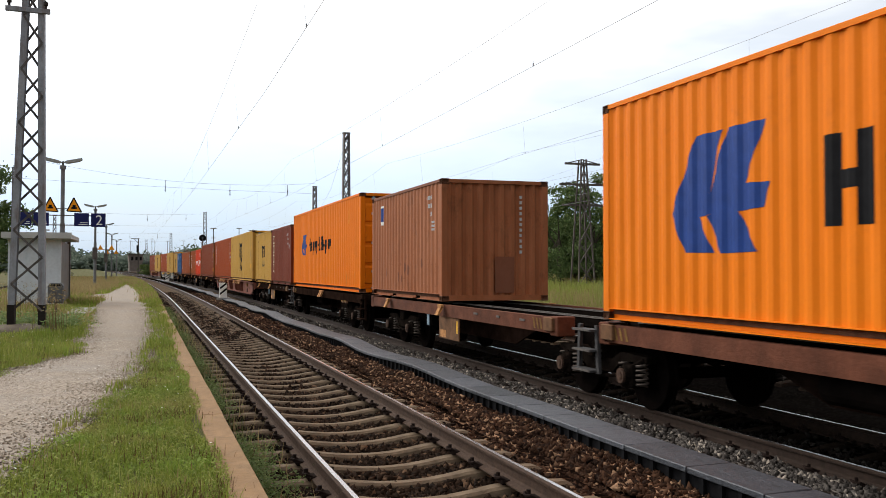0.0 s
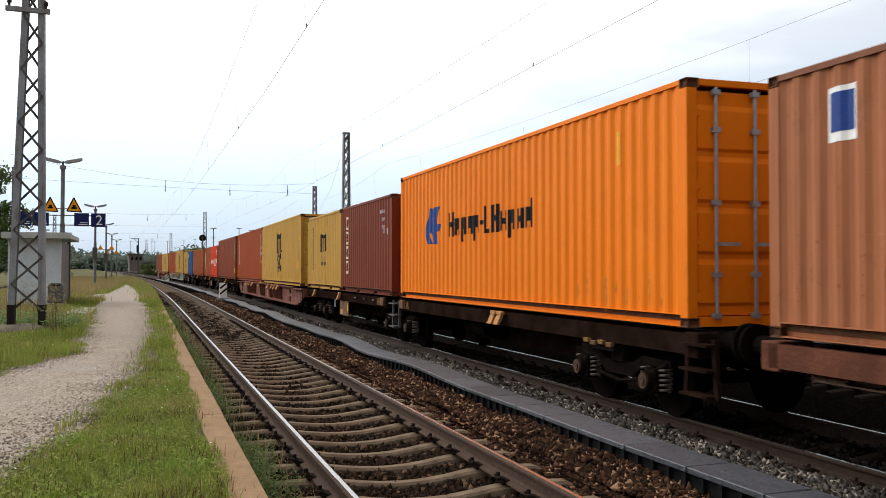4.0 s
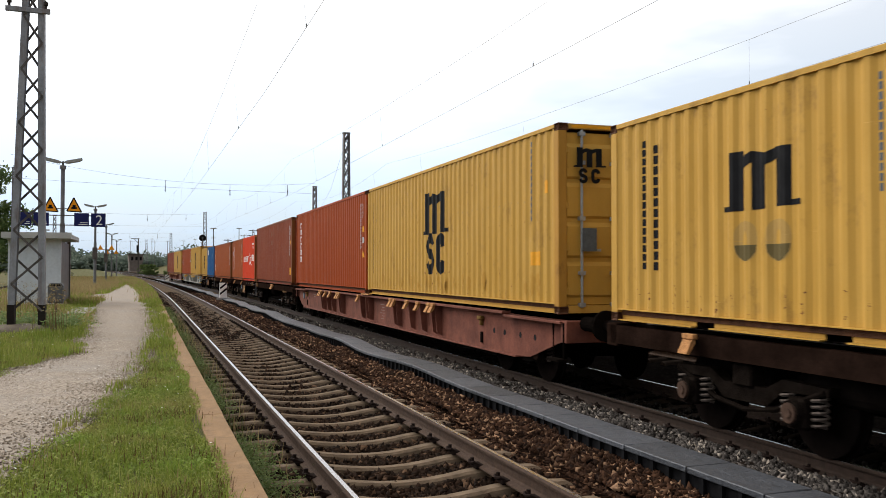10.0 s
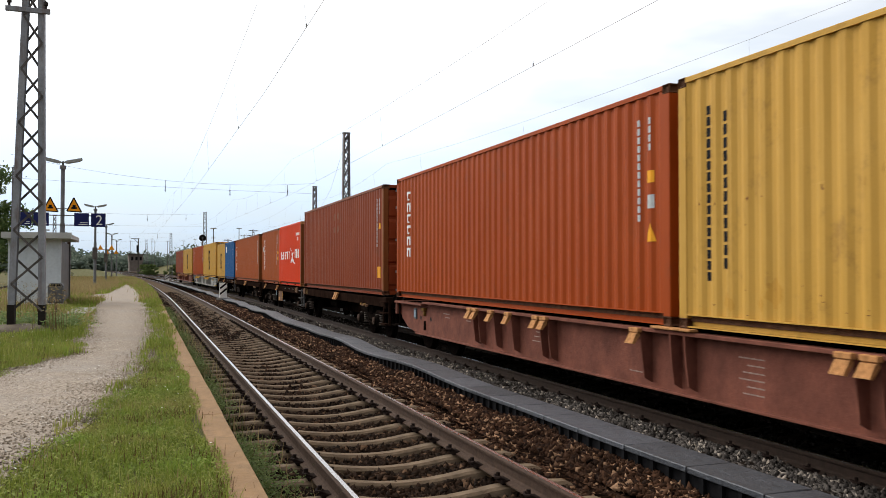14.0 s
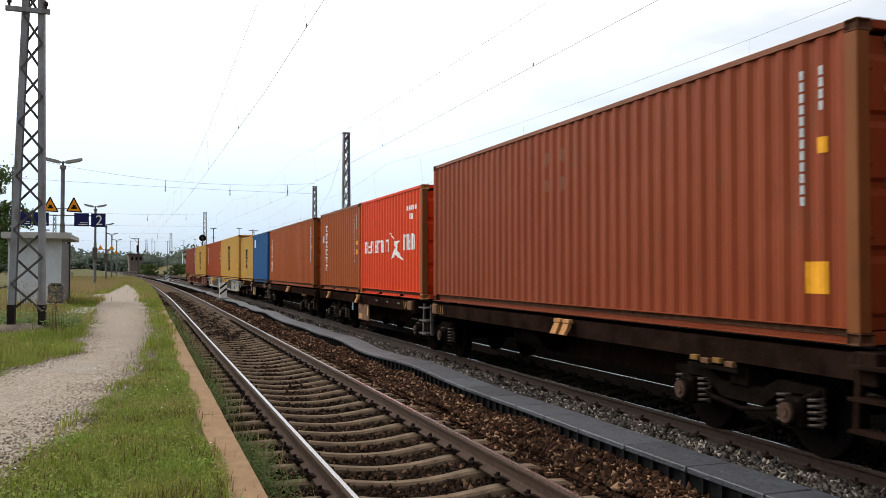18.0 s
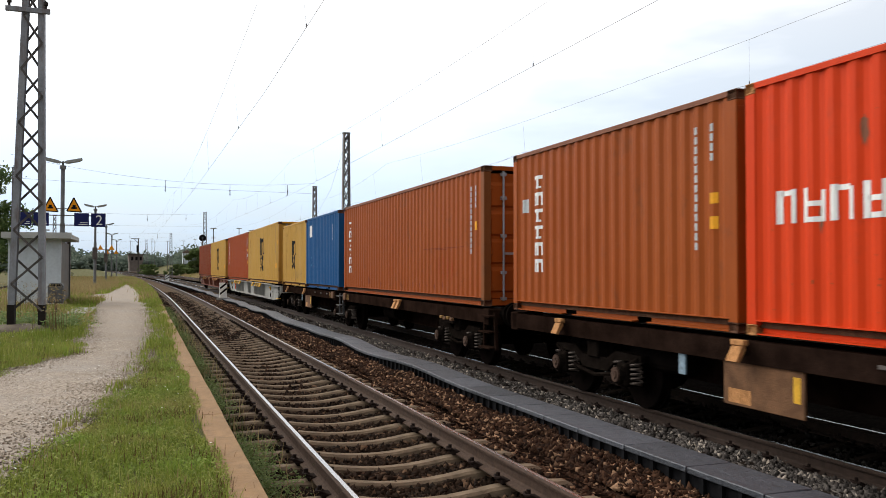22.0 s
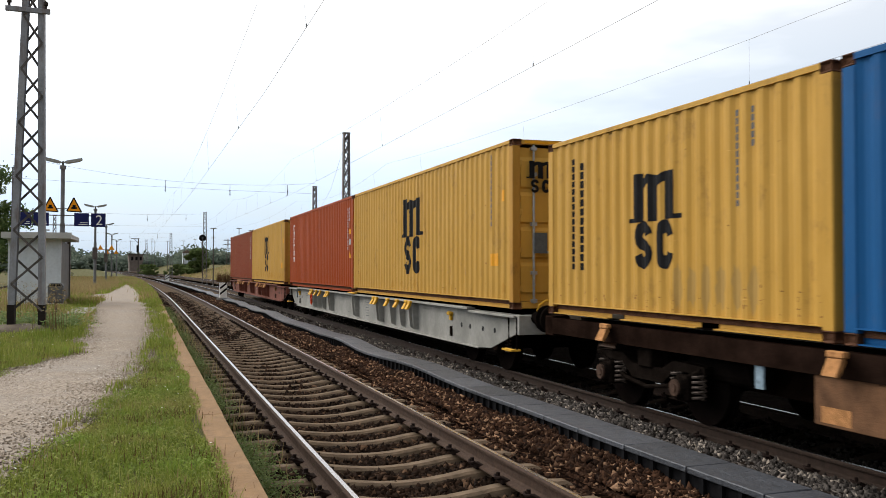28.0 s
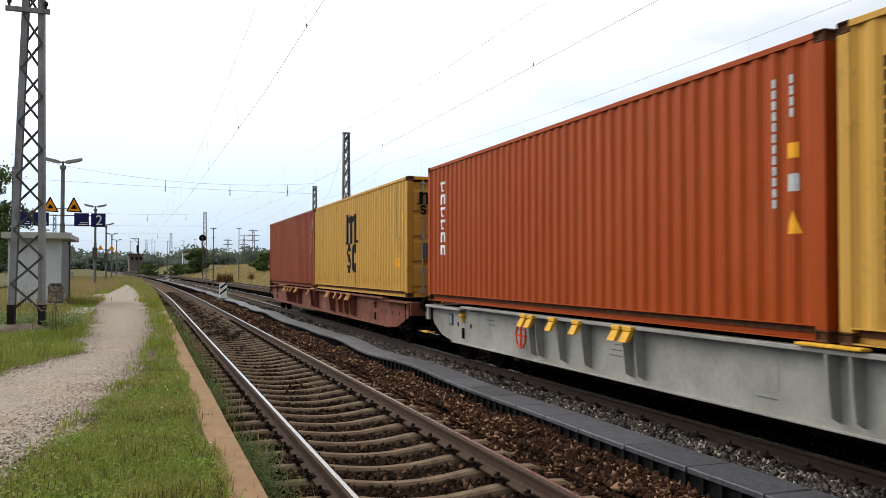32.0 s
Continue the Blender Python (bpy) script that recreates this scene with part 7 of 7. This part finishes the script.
part("lower_wall", Shape().box(-1.7, 1.7, 0, 4, 0, 2.6), CABIN_GREY, c)
part("upper_wall", Shape().box(-1.9, 1.9, -0.2, 4.2, 2.6, 4.6), CABIN_GREY, c)
part("roof", Shape().box(-2.3, 2.3, -0.6, 4.6, 4.6, 4.8, 0.02), POST_STEEL, c)
for x in (-1.3, -0.2, 0.9):
    part("window", Shape().box(x, x + 0.6, -0.22, -0.2, 3.0, 4.0), BLACK_PAINT, c)
c = thing("signal_gantry", "steel signal post with a side bracket over the platform track", "signal", m=Matrix.Translation(at(4.35, 190, -0.4)))
part("post", Shape().bar((0, 0, 0), (0, 0, 7.4), 0.22), POST_STEEL, c)
part("bracket", Shape().bar((0.2, 0, 7.3), (-1.4, 0, 7.3), 0.14).bar((0, 0, 6.4), (-0.9, 0, 7.3), 0.08), POST_STEEL, c)
part("signal_head", Shape().box(-0.35, 0.1, -0.2, 0.0, 4.6, 6.0, 0.03), BLACK_PAINT, c)
# pale hut on the bank
c = thing("hut", "small white hut among bushes on the bank", "hut", m=Matrix.Translation(at(16.7, 215, 2.0)))
part("wall", Shape().box(-0.9, 0.9, 0, 3, 0, 2.4), SHELTER_WHITE, c)
part("roof", Shape().prism([(-1.1, 2.4), (1.1, 2.4), (0, 3.2)], "y", -0.2, 3.2), BRICK_DARK, c)


# ---- trees ----
def crown_mesh(name, blobs, per, leaf, material, seed, loose=0.25, core=0.0):
    r = np.random.default_rng(seed)
    c, q = [], []
    for (x, y, z, rx, rz) in blobs:
        d = r.normal(size=(per, 3))
        d /= np.linalg.norm(d, axis=1)[:, None]
        rad = r.uniform(0.25, 1.0, per) ** 0.45 * (1 + loose * r.normal(size=per))
        c.append(np.array([x, y, z]) + d * rad[:, None] * np.array([rx, rx, rz]))
    c = np.concatenate(c)
    n = len(c)
    a, b = r.normal(size=(n, 3)), r.normal(size=(n, 3))
    a /= np.linalg.norm(a, axis=1)[:, None]
    b -= a * (a * b).sum(1)[:, None]
    b /= np.linalg.norm(b, axis=1)[:, None]
    s = (leaf * r.uniform(0.5, 1.4, n))[:, None]
    v = np.stack([c - a * s, c + b * s * 0.5, c + a * s, c - b * s * 0.5], 1).reshape(-1, 3)
    f = np.arange(n * 4).reshape(-1, 4)
    if core:
        # a dense lumpy heart inside each clump
        nu, nv = 10, 6
        u, w = np.meshgrid(np.arange(nu) * 2 * np.pi / nu, np.linspace(0.15, np.pi - 0.15, nv))
        ball = np.stack([np.sin(w) * np.cos(u), np.sin(w) * np.sin(u), np.cos(w)], -1).reshape(-1, 3)
        quad = np.array([(j * nu + i, j * nu + (i + 1) % nu, (j + 1) * nu + (i + 1) % nu, (j + 1) * nu + i) for j in range(nv - 1) for i in range(nu)])
        vs, fs, k = [v], [f], len(v)
        for (x, y, z, rx, rz) in blobs:
            lump = ball * (1 + 0.14 * r.normal(size=(len(ball), 1))) * np.array([rx, rx, rz]) * core
            vs.append(lump + np.array([x, y, z]))
            fs.append(quad + k)
            k += len(ball)
        v, f = np.concatenate(vs), np.concatenate(fs)
    return raw_mesh(name, v, f, material)


def tree_kind(seed, h, w, material, label, leaf=0.15, per=200, clumps=42, core=0.0, full=1.0):
    r = random.Random(seed)
    t = thing("tree", label, "tree", "trees behind the yard")
    trunk = Shape()
    top = Vector((r.uniform(-0.3, 0.3), r.uniform(-0.3, 0.3), h * 0.55))
    g = min(1.0, h / 9)
    trunk.rod((0, 0, -0.3), top * 0.5, 0.26 * g, 0.19 * g, 10).rod(top * 0.5, top, 0.19 * g, 0.10 * g, 10)
    blobs = []
    for k in range(clumps):
        a, q = r.uniform(0, 2 * math.pi), math.sqrt(r.uniform(0, 1))
        zz = r.uniform(0.10, 0.97)
        wid = w * (0.55 + 0.45 * math.sin(math.pi * min(1, zz * 1.05) ** 0.8))
        blobs.append((wid * q * math.cos(a), wid * q * math.sin(a), h * zz, r.uniform(0.10, 0.24) * h * 0.55 * full, r.uniform(0.07, 0.15) * h * 0.55 * full ** 2))
    for k in range(9):
        b = blobs[k * 4 % len(blobs)]
        trunk.rod(top * r.uniform(0.45, 0.95), (b[0] * 0.8, b[1] * 0.8, b[2]), 0.07 * g, 0.02 * g, 6)
    part("trunk", trunk, BARK, t)
    part("crown", crown_mesh("crown", blobs, per, leaf, material, seed, 0.25 if core == 0 else 0.12, core), None, t)
    return t


kinds = [tree_kind(11, 10.5, 3.6, LEAF_DARK, "tall dense dark green tree at the edge of the yard"), tree_kind(23, 9.0, 4.2, LEAF_DARK, "broad dark green tree at the edge of the yard"), tree_kind(37, 5.0, 2.8, LEAF_DARK, "low bushy green tree in front of the wood", 0.13, 190, 34)]
for k, t in enumerate(kinds):
    t.matrix_basis = Matrix.Translation((45 + 4 * k, 74 - 4 * k, -0.2))
    t.scale = (0.8, 0.8, 0.8)
r = random.Random(3)
for k in range(26):
    d = 68 + r.uniform(0, 16)
    a = radians(28.5 + 21 * (k + 0.5) / 26 + r.uniform(-0.6, 0.6))
    q = kinds[k % 2]
    sc = r.uniform(0.78, 1.06) * (6.6 if a < radians(31.5) else 8.3 if a < radians(37.5) else 10.6) / (10.5 if k % 2 == 0 else 9.0)
    copy_thing(q, Matrix.Translation((d * math.sin(a), d * math.cos(a), 0.1)) @ Matrix.Rotation(r.uniform(0, 6.28), 4, "Z") @ Matrix.Diagonal((1, 1, 1, 1))).scale = (sc, sc, sc)
for a, d, sc in ((24.6, 70, 0.62), (25.6, 66, 0.70), (26.7, 71, 0.80), (27.8, 67, 0.78)):
    q = copy_thing(kinds[k % 2], Matrix.Translation((d * math.sin(radians(a)), d * math.cos(radians(a)), 0.0)) @ Matrix.Rotation(a * 5, 4, "Z"))
    q.scale = (sc, sc, sc)
    k += 1
for k in range(14):
    d = 63 + r.uniform(0, 5)
    a = radians(29 + 20 * (k + 0.5) / 14 + r.uniform(-0.6, 0.6))
    copy_thing(kinds[2], Matrix.Translation((d * math.sin(a), d * math.cos(a), 0.1)) @ Matrix.Rotation(r.uniform(0, 6.28), 4, "Z")).scale = (r.uniform(0.7, 1.05),) * 3
for x, y, s in ((-17.9, 115, 1.6), (-19.6, 110, 1.55), (-18.6, 119, 1.7), (-23.0, 122, 1.4), (-23.5, 140, 1.35)):
    copy_thing(kinds[k % 2], Matrix.Translation(at(x, y, -0.9)) @ Matrix.Rotation(x, 4, "Z")).scale = (s, s, s)
    k += 1
sapling = tree_kind(52, 2.35, 0.62, LEAF_SAPLING, "pale green sapling in the long grass", 0.055, 150, 26)
tagged(sapling, category="sapling", group="")
sapling.name = "sapling"
sapling.matrix_basis = Matrix.Translation((20.1, 28.6, -0.5))
bush = tree_kind(51, 2.3, 1.5, LEAF_LIGHT, "rounded green bush on the dry bank", 0.10, 260, 30, 0.72, 1.35)
tagged(bush, category="bush", group="bushes")
bush.name = "bush"
bush.matrix_basis = Matrix.Translation((33.0, 52.5, 0.1))
for x, y, s in ((22.0, 150, 1.7), (25.6, 153, 1.9), (27.5, 150, 1.8), (9.7, 225, 1.3), (9.9, 240, 1.3), (14.9, 215, 1.3), (13.4, 217, 1.05), (16.1, 213, 1.1), (31, 160, 2.2), (36, 165, 2.4)):
    z = field_z(x, y) if x > 8 else -0.1
    copy_thing(bush, Matrix.Translation(at(x, y, z)) @ Matrix.Rotation(x * 3, 4, "Z")).scale = (s, s, s * 0.85)

round_tree = tree_kind(58, 5.6, 2.1, LEAF_LIGHT, "round dense green tree beside the white hut", 0.16, 240, 60, 0.7, 1.35)
tagged(round_tree, category="tree", group="")
round_tree.matrix_basis = Matrix.Translation(at(17.5, 203, -0.2)) @ Matrix.Diagonal((1.25, 1.25, 0.93, 1))
# rusty-brown docks at the foot of the bank
for x, y in ((10.1, 130), (11.4, 130), (14.6, 131), (10.6, 127)):
    q = np.array((x, y, -0.55)) + rng.normal(0, 1, (260, 3)) * np.array((0.22, 0.3, 0.0))
    blades("dock_clump", q, 1.25, 0.03, STALK, "rusty-brown dock clump at the foot of the bank", "weeds", 0.25)

part("ivy", crown_mesh("ivy", [(0.12 * math.sin(k * 2.1), 0, 0.5 + 0.55 * k, 0.62 - 0.040 * k, 0.55) for k in range(12)], 260, 0.11, LEAF_SAPLING, 61), None, ivy_mast, "green ivy")

# far woods along the horizon
blobs = []
rr = random.Random(9)
for k in range(900):
    x = rr.uniform(-190, 330)
    y = rr.uniform(300, 420)
    h = rr.uniform(5.2, 8.8) * (1.25 if x > 40 else 1.0)
    blobs.append((x - 28, y, 0.3 + h * rr.uniform(0.15, 0.62), rr.uniform(5, 9), h * 0.42))
solo("far_woods", crown_mesh("far_woods", blobs, 190, 0.75, LEAF_FAR, 77, 0.07, 0.55), None, "green woods along the horizon, paled for haze", "woods", kind="stuff")
blobs = []
for k in range(150):
    a = radians(24 + 34 * rr.uniform(0, 1))
    d = rr.uniform(84, 110)
    blobs.append((d * math.sin(a), d * math.cos(a), rr.uniform(1.0, 7.4) * (0.62 if a < radians(32) else 0.8 if a < radians(38) else 1.0), rr.uniform(2, 4), rr.uniform(1.2, 2.4)))
solo("wood_behind", crown_mesh("wood_behind", blobs, 420, 0.17, LEAF_DARK, 78, 0.12, 0.8), None, "dense dark green wood behind the first trees", "woods", kind="stuff")

# the field behind the yard: tall grass, brown stalks, dry bank
def field_points(n, x, y):
    z = np.array([field_z(a, b) for a, b in zip(x, y)])
    return bend_np(np.stack([x, y, z], 1))


n = 100000
d, a = 17 + 42 * rng.uniform(0, 1, n) ** 0.8, np.radians(20 + 31 * rng.uniform(0, 1, n))
keep = d * np.sin(a) > 14.6
p = field_points(n, (d * np.sin(a))[keep], (d * np.cos(a))[keep])
near = p[:, 0] < 24.5
blades("field_grass", p[near], 0.80, 0.022, GRASS_FIELD, "tall yellow-green grass on the field behind the yard", lean=0.6)
blades("field_grass", p[~near], 0.33, 0.026, GRASS_FIELD, "shorter yellow-green grass round the sleeper stacks", lean=0.6)
q = p[(rng.uniform(0, 1, len(p)) < 0.12) & (patchy(p[:, 0], p[:, 1], 0.8) > 0.62)]
blades("brown_stalks", q[q[:, 0] < 24.5], 0.9, 0.018, STALK, "brown dried seed stalks in the field", "weeds", 0.35)
q = p[(rng.uniform(0, 1, len(p)) < 0.5) & (p[:, 0] < 20)]
blades("dry_field_grass", q, 0.85, 0.03, GRASS_DRY, "bleached dry grass along the yard's edge", lean=0.8)
def patch(n, a0, sa, d0, sd):
    a, d = np.radians(rng.normal(a0, sa, n)), rng.normal(d0, sd, n)
    x, y = d * np.sin(a), d * np.cos(a)
    k = (x > 14.8) & (patchy(x, y, 2.3) > 0.42)
    return field_points(k.sum(), x[k], y[k])


blades("brown_stalks", patch(1500, 38.6, 1.3, 27.5, 2.0), 1.0, 0.020, STALK, "stand of reddish brown dock stalks in the field", "weeds", 0.35)
blades("pale_plumes", patch(2600, 32.5, 2.0, 29.0, 1.6), 0.95, 0.030, GRASS_DRY, "bleached feathery grass plumes in the field", "weeds", 0.9)
n = 62000
x, y = 14.6 + 32 * rng.uniform(0, 1, n), 60 + 150 * rng.uniform(0, 1, n)
blades("bank_grass", field_points(n, x, y), 0.6, 0.11, GRASS_STRAW, "dry tan grass on the bank beyond the tracks", lean=0.6)
n = 13000
x, y = 14.6 + 32 * rng.uniform(0, 1, n), 60 + 150 * rng.uniform(0, 1, n)
k = patchy(x, y, 0.35) > 0.5
blades("bank_grass", field_points(k.sum(), x[k], y[k]), 0.7, 0.12, GRASS_FIELD, "yellow-green grass patches on the bank", lean=0.6)

# stacks of sleepers in the field
def stack(p, turn, rows, layers, material, label):
    c = thing("sleeper_stack", label, "stack of sleepers", "stacks of sleepers", m=Matrix.Translation(p) @ Matrix.Rotation(turn, 4, "Z"))
    me = Shape().box(-1.28, 1.28, -0.11, 0.11, 0, 0.17, 0.02).mesh("stacked_sleeper", material)
    for l in range(layers):
        for k in range(rows):
            part("stacked_sleeper", me, None, c, m=pose(0.06 * math.sin(k * 3 + l), k * 0.27, l * 0.235 + 0.05, 0, 0, 1.5 * math.sin(k + 2 * l)))
        part("batten", Shape().box(-0.9, -0.8, -0.1, rows * 0.27, l * 0.235, l * 0.235 + 0.05).box(0.8, 0.9, -0.1, rows * 0.27, l * 0.235, l * 0.235 + 0.05), TARRED_WOOD, c)


stack((30.9, 40.0, 0.22), radians(-37), 4, 5, PALE_CONCRETE, "stack of pale concrete sleepers in the long grass")
stack((31.0, 38.0, 0.20), radians(-40), 3, 3, PALE_CONCRETE, "lower stack of pale concrete sleepers in the long grass")
stack((30.2, 47.8, 0.12), radians(-33), 5, 4, TARRED_WOOD, "stack of black tarred sleepers in the long grass")
stack((34.9, 47.5, 0.15), radians(-35), 4, 5, TARRED_WOOD, "small stack of black tarred sleepers in the grass")


def motions():
    """The train rolls past; its wheels turn with it."""
    for ob, s in TRAIN:
        z = Z_LOAD if ob.name.startswith("shipping") else Z_TRAIN
        walk(ob, [(t, on_track(s - gone(t), z)) for t in range(33)])
    for ws, dy in WHEELS:
        walk(ws, [(k / 10, pose(0, dy, 0.46) @ Matrix.Rotation(gone(k / 10) / 0.46, 4, "X")) for k in range(321)])


motions()
